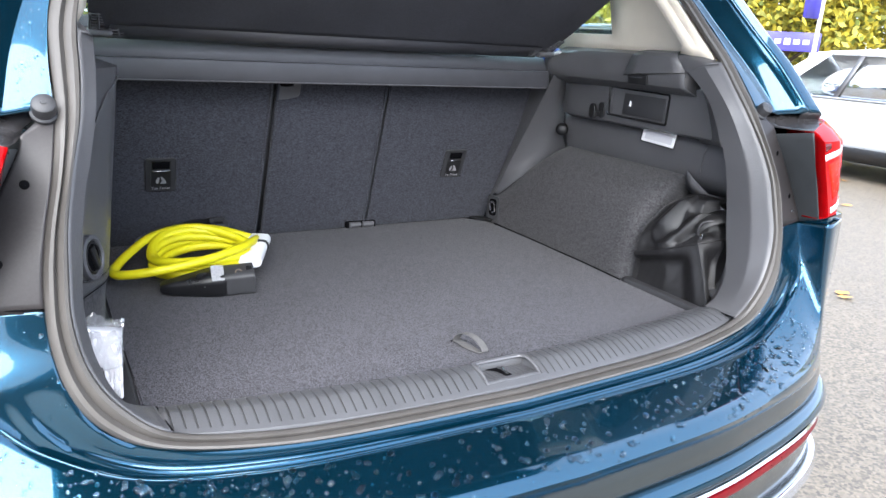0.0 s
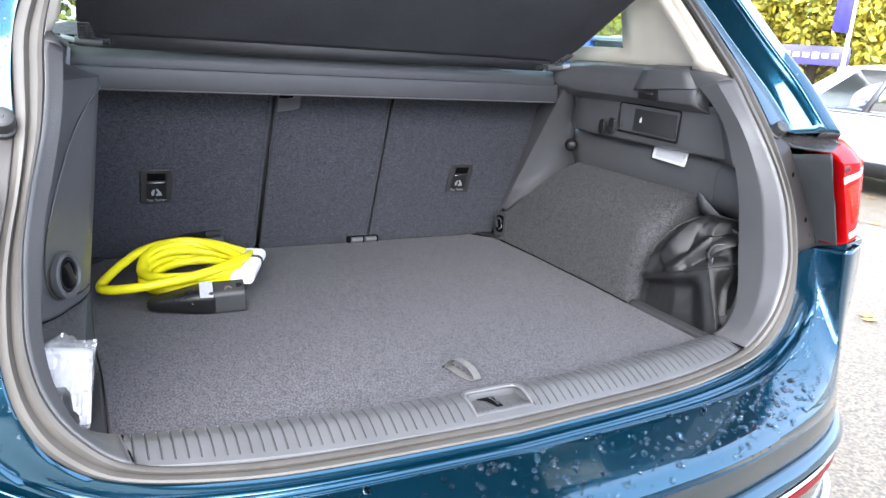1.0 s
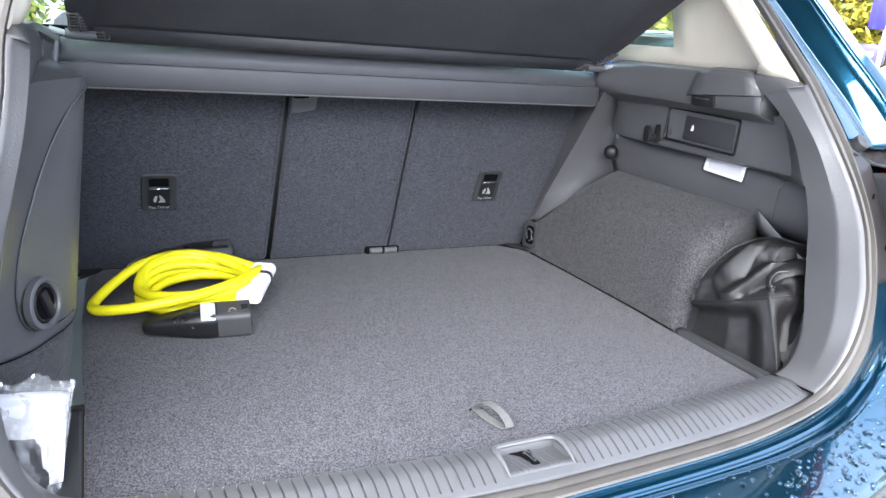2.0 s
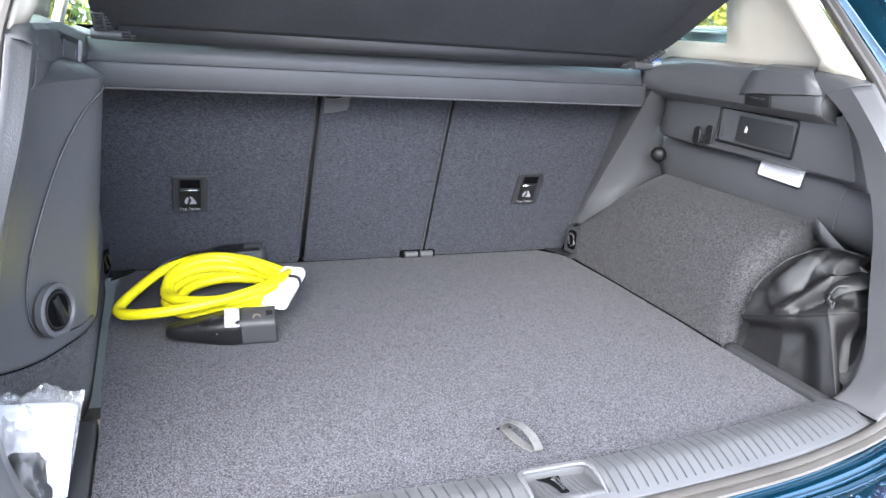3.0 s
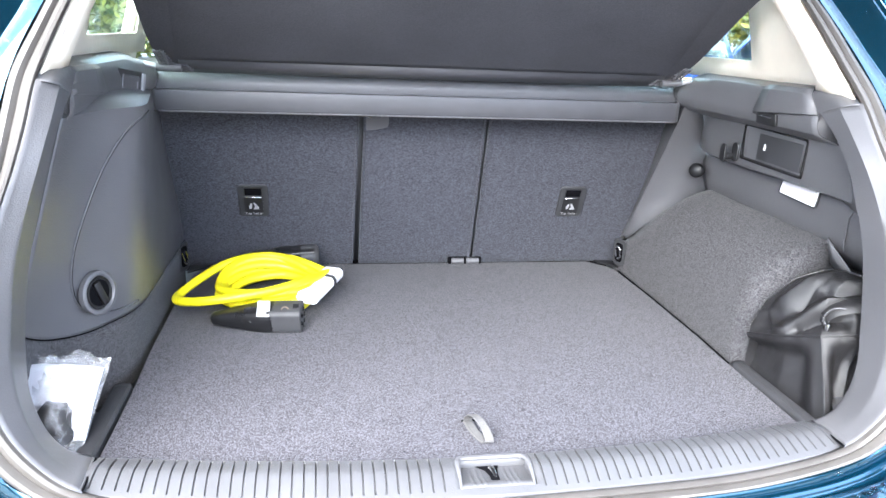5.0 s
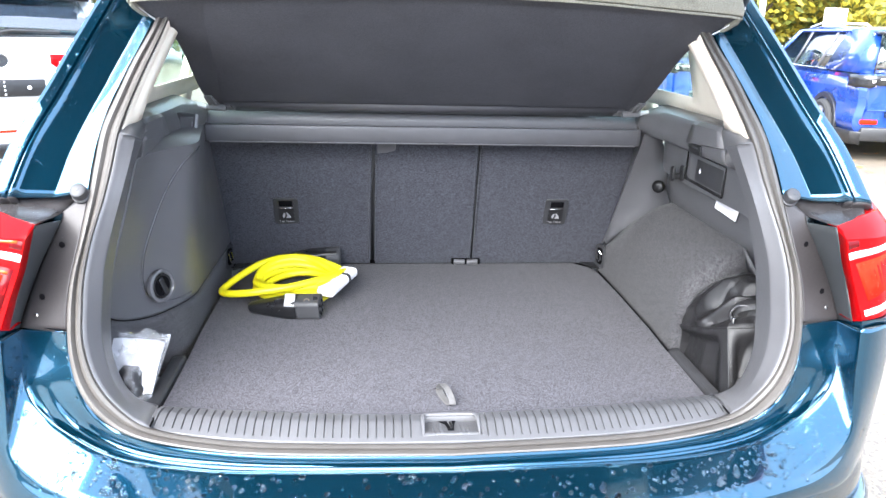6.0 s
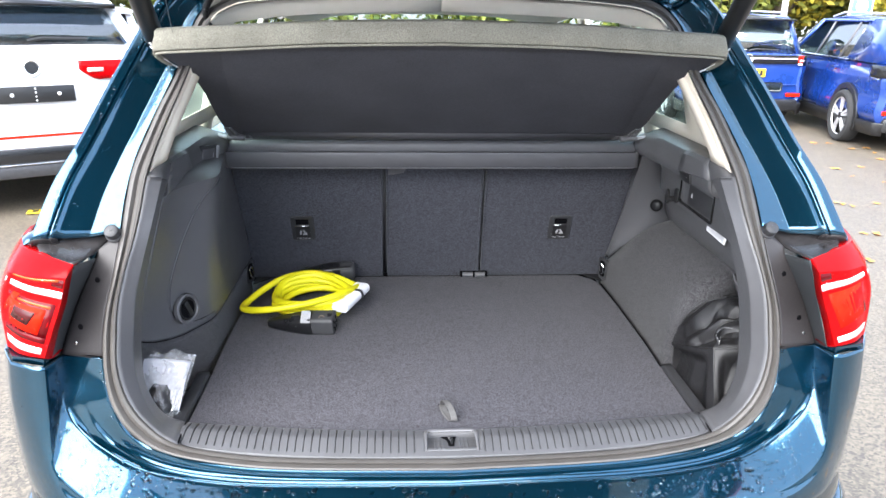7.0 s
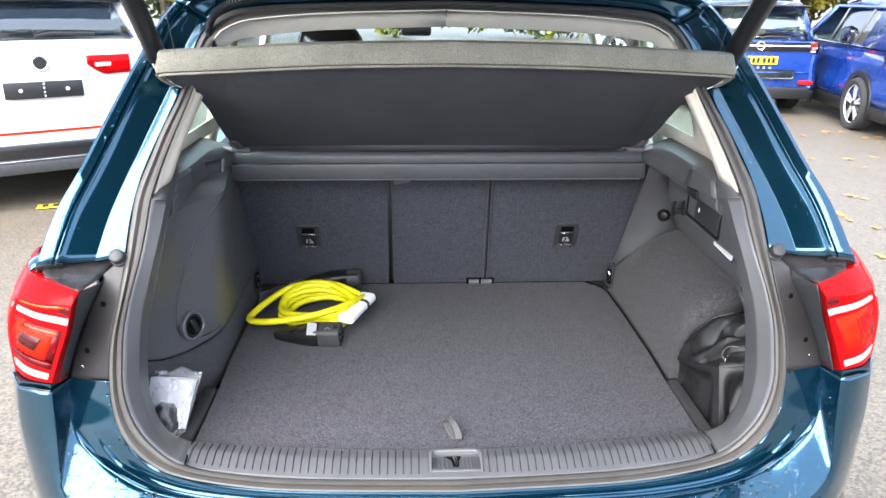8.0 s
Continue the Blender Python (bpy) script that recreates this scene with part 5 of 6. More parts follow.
# folds: (line over sections and heights, height, half width)
FOLDS = [([(1.02, 18.6), (1.25, 22), (1.62, 26), (1.95, 29.5), (2.5, 30), (3.4, 30)], .017, .024),
         ([(1.35, 19.5), (1.70, 22.5), (2.0, 24.5), (2.6, 25)], -.017, .026),
         ([(1.70, 33.5), (2.2, 34), (2.8, 34), (3.5, 34)], -.013, .022),
         ([(1.45, 38), (2.0, 38.5), (2.6, 38.5)], .007, .020),
         ([(.10, 24), (.38, 25), (.60, 22), (.86, 19.5)], .008, .016),
         ([(.25, 20.5), (.55, 20)], -.007, .016),
         ([(.55, 28), (.70, 34), (.95, 40)], .010, .030),
         ([(1.05, 27), (1.12, 33), (1.30, 37)], -.009, .026),
         ([(.15, 31), (.35, 37)], -.004, .016)]
FOLDS = [([on_bag(a[0] + (b[0] - a[0]) * k / 6, a[1] + (b[1] - a[1]) * k / 6) for a, b in zip(ln[:-1], ln[1:]) for k in range(7)], h, w) for ln, h, w in FOLDS]
FRONT_OUT, SIDE_OUT, HEART = Vector((-.93, -.36, .06)), Vector((.10, -.98, .12)), Vector((.69, .20, .80))
out = []
for v in range(46):
    row = []
    for c, (a, b) in enumerate(zip(cols, cols[1:] + cols[:1])):
        for k in range(24):
            f = k / 24
            u = c + f
            p = a[v].lerp(b[v], f)
            q = p.copy()
            if v < 18:
                # slack panels hang in below the stiff seams
                wave = noise.noise(Vector((u * 1.1, v * .16, 4)))
                if u < 2:
                    q += FRONT_OUT * (-(.034 + .004 * wave) * step(1.80, 1.38, u) * step(17.2, 12.5, v) * (.30 + .70 * step(-3, 12, v)))
                    q += FRONT_OUT * .003 * max(0, 1 - abs(v - 5 - 3 * (u - .9)) / 2.2) * step(.1, .5, u) * step(1.75, 1.5, u)
                elif u < 4:
                    q += SIDE_OUT * (-(.026 + .016 * wave) * step(2.10, 2.55, u) * step(17.5, 11, v) * (.5 + .5 * step(0, 9, v)))
                    q += SIDE_OUT * .010 * max(0, 1 - abs((u - 2.62) - (v - 5) * .045) / .16) * step(17, 12, v)
            else:
                d = (p - HEART).normalized()
                w = 0
                for line, h, wide in FOLDS:
                    w += h * max(0, 1 - near(p, line) / wide) ** 1.25
                w += .0035 * noise.noise(Vector((p.x * 22, p.y * 22, p.z * 22)))
                q += d * w * step(17.6, 20.5, v) * step(46, 42, v)
            q += (p - HEART).normalized() * (.0012 * noise.noise(p * 60) + .0016 * abs(noise.noise(Vector((p.x * 34 + p.z * 20, p.y * 34, p.z * 16)))))
            row.append(q - B0)
    out.append(row)
bm = sheet(out, True)
bm.verts.ensure_lookup_table()
bm.faces.new(list(bm.verts)[-144:])
part("bag_body", bm, NYLON, bag, sharp=45)
lift = lambda p: p - B0 + (p - Vector((.69, .20, .80))).normalized() * .002
part("seam", tube([lift(cols[0][18])] + [p + (p - Vector((.01, -.01, .14))).normalized() * .0015 for p in out[18][0:97:4]], .0024, 6), NYLON, bag)
part("seam", tube([lift(p) for p in cols[2][:19:3]], .0022, 6), NYLON, bag)
part("piping", tube([lift(p) for p in cols[0][18:46:2]] + [p + Vector((0, 0, .002)) for p in out[44][0:72:6]], .0018, 6), NYLON, bag)
zp = cr([Vector(p) - B0 for p in ((.632, .146, .852), (.624, .152, .870), (.636, .150, .888), (.660, .136, .892), (.690, .128, .888), (.740, .130, .892))], 44)
part("zip_tape", tube(zp, .005, 8, flat=.5), NYLON, bag)
part("zip", tube([p + Vector((-.002, -.005, .004)) for p in zp], [.0016 + .0012 * (k % 2) for k in range(44)], 6), DULL_METAL, bag, "metal zip teeth")
fa = cr([Vector(p) - B0 for p in ((.630, .172, .872), (.640, .170, .890), (.668, .158, .908), (.705, .150, .914), (.750, .150, .914))], 24)
fb = cr([Vector(p) - B0 for p in ((.632, .150, .866), (.642, .136, .884), (.672, .118, .897), (.705, .112, .899), (.750, .112, .899))], 24)
part("zip_flap", sheet([fa, [p.lerp(q, .4) + Vector((0, -.002, .006)) for p, q in zip(fa, fb)], [p.lerp(q, .8) + Vector((0, -.003, .004)) for p, q in zip(fa, fb)], fb, [p + Vector((.004, .008, -.003)) for p in fb]]), NYLON, bag, "loose flap over the zip", thick=0.0015)
part("zip_pull", rbox(.628 - B0.x, .140 - B0.y, .860 - B0.z, .007, .009, .015, .002), CHROME, bag, "bright zip pull")

# clear plastic bag with papers in the left-hand well
pouch = thing("plastic_bag", "crumpled clear plastic bag with white papers in the side well", "plastic bag", (-.64, .15, .66))
Q0 = Vector((-.64, .15, .66))
film = bpy.data.materials.new("clear_plastic_film")
film.use_nodes = True
nt = film.node_tree
tr, gl, df, m1, m2 = (nt.nodes.new(n) for n in ("ShaderNodeBsdfTransparent", "ShaderNodeBsdfGlossy", "ShaderNodeBsdfDiffuse", "ShaderNodeMixShader", "ShaderNodeMixShader"))
gl.inputs["Roughness"].default_value = .12
df.inputs["Color"].default_value = (.8, .8, .82, 1)
m1.inputs[0].default_value, m2.inputs[0].default_value = .24, .20
for a, b in ((tr.outputs[0], m1.inputs[1]), (df.outputs[0], m1.inputs[2]), (m1.outputs[0], m2.inputs[1]), (gl.outputs[0], m2.inputs[2]), (m2.outputs[0], nt.nodes["Material Output"].inputs[0])):
    nt.links.new(a, b)


def crumple(rows, amp, freq, seed):
    out = []
    for r in rows:
        nr = []
        for p in r:
            q = p * freq + Vector((seed, seed * 1.3, 0))
            v = Vector((abs(noise.noise(q)) - .2, abs(noise.noise(q + Vector((9, 0, 0)))) - .2, abs(noise.noise(q + Vector((0, 7, 0)))) - .2))
            nr.append(p + v * amp)
        out.append(nr)
    return out


BL, BR, TR, TL = Vector((-.672, .095, .678)), Vector((-.600, .100, .690)), Vector((-.577, .226, .802)), Vector((-.700, .205, .822))
facing = Vector((.22, -.74, .62)).normalized()


def pouch_at(u, v, lift):
    """A point of the leaning bag: u across, v upward, lift towards its face."""
    return BL.lerp(BR, u).lerp(TL.lerp(TR, u), v) + facing * lift


def crinkle(u, v, seed):
    """Sharp-edged crumpling: ridged noise at two sizes."""
    q = Vector((u * 3.2 + seed, v * 3.6, seed * .7))
    r = Vector((u * 8 - seed, v * 7 + seed, 2.0))
    return .015 * (1 - 3 * abs(noise.noise(q))) + .010 * (1 - 3 * abs(noise.noise(r)))


N = 44
def film_sheet(seed, sign, depth):
    rows = []
    for i in range(N + 1):
        v = i / N
        row = []
        for j in range(N + 1):
            u = j / N
            belly = (math.sin(math.pi * u) * math.sin(math.pi * min(1, v * 1.06))) ** .6 if v * 1.06 < 1 else 0
            edge = min(1, 6 * u, 6 * (1 - u))
            top = .014 * noise.noise(Vector((u * 4, 1.5, seed))) * v ** 3
            row.append(pouch_at(u, v, sign * depth * belly * (1.15 - .5 * v) + crinkle(u, v, seed) * (.35 + .65 * edge)) + Vector((0, top * .5, top)) - Q0)
        rows.append(row)
    return sheet(rows)


for wrap_ in (part("film", film_sheet(3.1, 1, .034), film, pouch, "clear crinkled plastic film", sharp=12), part("film", film_sheet(7.7, -1, .012), film, pouch, sharp=12)):
    wrap_.visible_shadow = False
def leaflet(u0, u1, v0, v1, lift, bow, skew):
    rows = []
    for i in range(9):
        v = i / 8
        rows.append([pouch_at(u0 + (u1 - u0) * j / 10 + skew * v, v0 + (v1 - v0) * v, lift + bow * math.sin(math.pi * j / 10) + .002 * math.sin(j * 1.3 + v * 4) + .011 * abs(noise.noise(Vector((j * .42 + u0 * 7, v * 3.4, 1.7))))) - Q0 for j in range(11)])
    return sheet(rows)
part("paper", leaflet(-.02, .95, .50, .90, .012, .012, .01), PAPER, pouch, "folded white leaflet", thick=0.003, sharp=14)
part("paper", leaflet(.60, .97, .22, .78, .010, .004, -.02), PAPER, pouch, thick=0.002)
rows = []
for i in range(16):
    t = i / 15
    rows.append([pouch_at(.36 + .40 * math.sin(math.pi * t) ** .5 * math.cos(a), .00 + .56 * t, .020 + .020 * math.sin(math.pi * t) ** .5 * math.sin(a)) - Q0 for a in [2 * math.pi * j / 20 for j in range(20)]])
part("dark_lining", sheet(crumple(rows, .018, 34, 5), True), NYLON, pouch, "dark folded cloth")

# ---- front of the cabin, seen over the shelf ----
part("headliner", sheet([cr(r, 16) for r in ([(-.50, .50, 1.560), (-.40, .49, 1.583), (0, .49, 1.600), (.40, .49, 1.583), (.50, .50, 1.560)], [(-.56, 1.2, 1.575), (-.40, 1.2, 1.605), (0, 1.2, 1.615), (.40, 1.2, 1.605), (.56, 1.2, 1.575)], [(-.52, 2.0, 1.50), (-.35, 2.0, 1.54), (0, 2.0, 1.55), (.35, 2.0, 1.54), (.52, 2.0, 1.50)])]), BEIGE, car, "beige headlining", thick=0.02, offset=1)
for side in (-1, 1):
    for y0, y1 in ((1.02, 1.12), (1.68, 1.80)):
        part("door_pillar", sheet([[(side * .64, y0, 1.56), (side * .64, y1, 1.56)], [(side * .80, y0 + .02, 1.02), (side * .80, y1 + .04, 1.02)]]), BEIGE, car, thick=0.02)
    part("door_card", sheet([[(side * .80, 1.0, 1.04), (side * .80, 2.9, 1.04)], [(side * .84, 1.0, .4), (side * .84, 2.9, .4)]]), TRIM, car, thick=0.02)
for x, z in ((-.40, 1.405), (.40, 1.33)):
    part("headrest", rbox(x, 1.75, z, .26, .12, .21, .06, 4), BLACK_GLOSS, car, "dark front headrest")
    part("front_seat", rbox(x, 1.77, .99, .46, .16, .56, .06, 3), SEAT_FELT, car)
part("mirror", rbox(-.05, 2.05, 1.481, .135, .03, .045, .014, 2), TRIM, car, "interior mirror")
part("dashboard", rbox(0, 2.55, .93, 1.5, .5, .22, .05, 2), TRIM_DARK, car)
part("cabin_floor", box(0, 1.9, .40, 1.7, 2.0, .03), TRIM_DARK, car)


# ---- surroundings ----
def ground_mat():
    m = mat("wet_asphalt", (.078, .064, .047), rough=.5, var=.25, scale=1.2, grain=.0, bump=.9, bscale=120, spec=.5)
    nt = m.node_tree
    b = nt.nodes["Principled BSDF"]
    tc = nt.nodes["Texture Coordinate"]
    v = nt.nodes.new("ShaderNodeTexVoronoi")
    v.inputs["Scale"].default_value = 95
    nt.links.new(tc.outputs["Object"], v.inputs["Vector"])
    sep = nt.nodes.new("ShaderNodeSeparateColor")
    nt.links.new(v.outputs["Color"], sep.inputs[0])
    ramp = nt.nodes.new("ShaderNodeValToRGB")
    ramp.color_ramp.elements[0].position, ramp.color_ramp.elements[0].color = .0, (.038, .034, .029, 1)
    ramp.color_ramp.elements[1].position, ramp.color_ramp.elements[1].color = 1.0, (.24, .20, .148, 1)
    nt.links.new(sep.outputs[0], ramp.inputs[0])
    old = b.inputs["Base Color"].links[0].from_socket
    mixc = nt.nodes.new("ShaderNodeMixRGB")
    mixc.inputs[0].default_value = .55
    nt.links.new(old, mixc.inputs[1])
    nt.links.new(ramp.outputs[0], mixc.inputs[2])
    nt.links.new(mixc.outputs[0], b.inputs["Base Color"])
    return m


bm = bmesh.new()
n = 24
vs = [[bm.verts.new((-600 + 1200 * i / n, -600 + 1200 * j / n, 0)) for j in range(n + 1)] for i in range(n + 1)]
for i in range(n):
    for j in range(n):
        bm.faces.new((vs[i][j], vs[i + 1][j], vs[i + 1][j + 1], vs[i][j + 1]))
g = part("ground", bm, ground_mat())
tagged(g, "damp grey asphalt car park", "ground", kind="structure")

# added wall behind the camera, never in view; gives the paint dark low reflections
wl = part("unseen_wall", rbox(0, -13.5, 1.1, 60, .3, 2.2, .04), mat("rendered_wall", (.20, .19, .18), rough=.9, var=.15, scale=.6, bump=.4, bscale=40))
tagged(wl, "plain grey rendered wall added out of view behind the camera", "wall", kind="structure")
# fallen leaves
rng = random.Random(7)
LEAF = mat("fallen_leaf", (.42, .20, .04), rough=.7, var=.4, scale=3)
bm = bmesh.new()
spots = [(rng.uniform(3, 9), rng.uniform(3.5, 8)) for _ in range(60)] + [(rng.uniform(-4.2, -1.4), rng.uniform(2.2, 4.6)) for _ in range(35)] + [(rng.uniform(1.5, 6), rng.uniform(-1, 4)) for _ in range(30)]
for x, y in spots:
    for _ in range(rng.choice((1, 1, 2))):
        s, a = rng.uniform(.03, .06), rng.uniform(0, 6.28)
        px, py = x + rng.uniform(-.12, .12), y + rng.uniform(-.12, .12)
        ring = [(1.0, 0), (.5, .45), (.0, .38), (-.6, .5), (-.9, 0), (-.5, -.5), (0, -.36), (.5, -.42)]
        c = bm.verts.new((px, py, .012))
        vv = [bm.verts.new((px + s * (u * math.cos(a) - w * math.sin(a)), py + s * (u * math.sin(a) + w * math.cos(a)), .004 + rng.uniform(0, .015))) for u, w in ring]
        for i in range(8):
            bm.faces.new((c, vv[i], vv[(i + 1) % 8]))
lv = part("fallen_leaves", bm, LEAF)
tagged(lv, "orange and brown leaves scattered on the asphalt", "leaves", kind="stuff")

# yellow number plate lying on the ground, its characters as bars
YPLATE = mat("yellow_plate", (.75, .52, .02), rough=.4, var=.05)
pl = thing("number_plate", "yellow number plate lying on the asphalt", "number plate", (-2.78, 4.40, 0))
pl.rotation_euler = (0, 0, radians(18))
part("plate", rbox(0, 0, .012, .52, .11, .006, .002), YPLATE, pl)
for k in range(6):
    part("bar", box(-.20 + k * .075 + (.02 if k > 3 else 0), 0, .0165, .045, .07, .002), BLACK, pl)

TYRE = mat("tyre", (.022, .022, .023), rough=.85, var=.1, bump=.3, bscale=80)
WHITE_PAINT = mat("white_car_paint", (.74, .74, .75), rough=.3, coat=1.0, var=.02, scale=3)
BLUE_PAINT = mat("blue_car_paint", (.012, .048, .26), rough=.28, metal=.35, coat=1.0, var=.05, scale=3)
ALLOY = mat("machined_alloy", (.52, .52, .53), rough=.35, metal=.35, var=.1)


def wheel(parent, x, y, z, r, side):
    w = part("wheel", lathe([(r * .72, -.09), (r * .88, -.10), (r * .965, -.085), (r, -.05), (r, .05), (r * .965, .085), (r * .88, .10), (r * .74, .088), (r * .72, .07)], basis((x, y, z), (0, 1, 0), (side, 0, 0)), 40), TYRE, parent, "black tyre")
    bm = bmesh.new()
    for k in range(5):
        for t in (-.21, .21):
            a = k * 2 * math.pi / 5 + .3 + t
            m = basis((x + side * .052, y, z), (0, math.cos(a), math.sin(a)), (side, 0, 0))
            lean = .05 if t > 0 else -.05
            poly = [(.13 * r, -.025 * r), (.70 * r, (lean - .062) * r), (.72 * r, (lean + .062) * r), (.13 * r, .025 * r)]
            va = [bm.verts.new(m @ Vector((px, py, 0))) for px, py in poly]
            vb = [bm.verts.new(m @ Vector((px, py, .022 if px < .3 * r else .012))) for px, py in poly]
            bm.faces.new(vb)
            for i in range(4):
                bm.faces.new((va[i], va[(i + 1) % 4], vb[(i + 1) % 4], vb[i]))
    part("rim", bm, ALLOY, w, "machined alloy spokes")
    part("rim_lip", lathe([(r * .735, .062), (r * .745, .072), (r * .725, .074), (r * .70, .060)], basis((x, y, z), (0, 1, 0), (side, 0, 0)), 40), ALLOY, w)
    part("rim_bed", lathe([(r * .72, .02), (r * .66, -.03), (r * .20, -.04), (r * .15, .04), (r * .13, .07), (0, .074)], basis((x, y, z), (0, 1, 0), (side, 0, 0)), 30), BLACK, w)
    return w


def suv(at, yaw, paint, label, w=.90, ln=4.3, h=1.62, wheel_r=.33, plate=None, plate_z=.88, lamp_z=1.05, strip=False, waist=.60, lamp_at=(.50, .72, .88, .97, 1.005), window=None, spoiler=None, rails=False, cluster=False):
    """A car seen mostly from behind: origin at the tail on the ground, heading local +y."""
    c = thing("car", label, "car", at, group="parked cars")
    c.rotation_euler = (0, 0, radians(yaw))
    hb = h * waist                        # waist line
    window = window or GLASS_DARK
    # body: sections from tail to nose
    def sec(y, wide, zt, z0=.30):
        half_ = [(.90, z0), (.985, z0 + .10), (1.0, z0 + .20), (.978, z0 + .32), (.975, zt - .30), (.992, zt - .19), (.988, zt - .16), (.955, zt - .06), (.90, zt)]
        return [Vector((-x * wide, y, z)) for x, z in half_] + [Vector((0, y, zt + .02))] + [Vector((x * wide, y, z)) for x, z in reversed(half_)]
    secs = [sec(.02, w * .86, hb * 1.0), sec(.0, w * .90, hb * .98), sec(.06, w * .98, hb), sec(.25, w, hb), sec(ln * .45, w, hb), sec(ln * .74, w, hb), sec(ln * .90, w * .96, hb * .94, .28), sec(ln * .985, w * .86, hb * .80, .28), sec(ln, w * .74, hb * .62, .3)]
    bm = sheet([cr(s, 55) for s in secs])
    for end in (cr(secs[0], 55), cr(secs[-1], 55)):
        bm.faces.new([bm.verts.new(p) for p in end])
    part("body", bm, paint, c, sharp=30)
    # lower cladding
    secs2 = [[Vector((x * ww, y, z)) for x, z in ((-.99, .20), (-1.005, .335), (-1.0, .35), (1.0, .35), (1.005, .335), (.99, .20))] for y, ww in ((-.015, w * .88), (.06, w * .985), (.3, w * 1.005), (ln * .8, w * 1.005), (ln * .97, w * .9))]
    part("cladding", sheet(secs2), BLACK, c, thick=.01)
    # cabin
    # side walls and roof as a shell
    shell = []
    for y, zt in ((.30, h * .955), (.5, h * .985), (ln * .42, h), (ln * .56, h * .97), (ln * .60, h * .945)):
        shell.append([Vector((-w * .78, y, zt - .07)), Vector((-w * .70, y, zt - .015)), Vector((0, y, zt)), Vector((w * .70, y, zt - .015)), Vector((w * .78, y, zt - .07))])
    part("roof", sheet([cr(s, 15) for s in shell]), paint, c, thick=.03)
    part("roof_spoiler", sheet([[(-w * .74, .12, h * .945), (0, .06, h * .955), (w * .74, .12, h * .945)], [(-w * .77, .34, h * .95), (0, .32, h * .985), (w * .77, .34, h * .95)]]), spoiler or paint, c, thick=.03)
    part("rear_window", sheet([cr([(-w * .80, .10, hb + .02), (0, .05, hb + .02), (w * .80, .10, hb + .02)], 9), cr([(-w * .68, .27, h * .93), (0, .22, h * .945), (w * .68, .27, h * .93)], 9)]), window, c, "tinted rear window", thick=.005)
    # near-black sheet behind the glass: the empty cabin's shade as a flat colour
    part("window_backing", sheet([cr([(-w * .79, .16, hb + .02), (0, .11, hb + .02), (w * .79, .16, hb + .02)], 9), cr([(-w * .66, .33, h * .92), (0, .28, h * .935), (w * .66, .33, h * .92)], 9)]), mat("painted_cabin_shade", (.03, .035, .04), rough=.8), c, thick=.005)
    part("windscreen", sheet([cr([(-w * .88, ln * .71, hb), (0, ln * .74, hb), (w * .88, ln * .71, hb)], 9), cr([(-w * .74, ln * .575, h * .935), (0, ln * .59, h * .95), (w * .74, ln * .575, h * .935)], 9)]), window, c, "clear windscreen", thick=.005)
    part("rear_wiper", tube([(0, .03, hb + .05), (.10, .035, hb + .07), (.42, .06, hb + .06)], .014, 8), BLACK, c)
    for s in (-1, 1):
        part("rear_pillar", sheet([[(s * w * .80, .10, hb), (s * w * .95, .22, hb), (s * w * .96, 1.06, hb)], [(s * w * .68, .27, h * .94), (s * w * .78, .38, h * .95), (s * w * .78, .92, h * .955)]]), paint, c, thick=.02)
        part("side_window", sheet([[(s * w * .955, .98, hb + .01), (s * w * .955, ln * .69, hb + .01)], [(s * w * .79, .86, h * .945), (s * w * .79, ln * .54, h * .935)]]), window, c, "tinted side windows", thick=.005)
        # side glass likewise: cabin shade painted on a plain backing sheet
        part("side_backing", sheet([[(s * w * .90, .70, hb), (s * w * .90, ln * .69, hb)], [(s * w * .74, .56, h * .945), (s * w * .74, ln * .54, h * .935)]]), mat("painted_cabin_shade", (.05, .06, .06), rough=.8), c, thick=.005)
        for y0 in (ln * .30, ln * .48):
            part("window_pillar", sheet([[(s * w * .965, y0, hb), (s * w * .965, y0 + .06, hb)], [(s * w * .80, y0 - .16, h * .945), (s * w * .80, y0 - .11, h * .945)]]), TRIM, c, thick=.01)
        part("window_trim", tube([(s * w * .972, 1.0, hb + .008), (s * w * .972, ln * .70, hb + .008)], .010, 6), CHROME, c)
        part("front_pillar", sheet([[(s * w * .975, ln * .665, hb), (s * w * .94, ln * .735, hb), (s * w * .86, ln * .725, hb)], [(s * w * .805, ln * .53, h * .945), (s * w * .775, ln * .575, h * .94), (s * w * .70, ln * .58, h * .945)]]), paint, c, thick=.02)
        part("window_head", tube([(s * w * .80, .80, h * .950), (s * w * .80, ln * .54, h * .945)], .022, 8), paint, c)
        if rails:
            part("roof_rail", tube([(s * w * .72, .48, h * .965), (s * w * .72, .62, h + .004), (s * w * .72, ln * .44, h + .020), (s * w * .72, ln * .52, h * .975)], .014, 8), ALLOY, c, "silver roof rail")
        part("wing_mirror", rbox(s * (w + .06), ln * .655, hb + .05, .17, .10, .12, .035, 3), paint, c)
        for y0 in (ln * .20, ln * .80):
            arcs = [[Vector((s * (w + dx), y0 + wheel_r * q * math.cos(t), wheel_r + wheel_r * q * math.sin(t))) for t in [math.pi * (k - 2) / 20 for k in range(25)]] for q, dx in ((1.04, -.03), (1.06, .010), (1.26, .012), (1.28, -.02))]
            part("wheel_arch", sheet(arcs), BLACK, c, thick=.006)
            # black fan over the uncut body side: the arch hollow's shade as plain colour
            part("arch_shade", sheet([[Vector((s * (w + .004), y0, wheel_r))] * 25, arcs[0]]), VOID, c)
            wheel(c, s * (w - .045), y0, wheel_r, wheel_r, s)
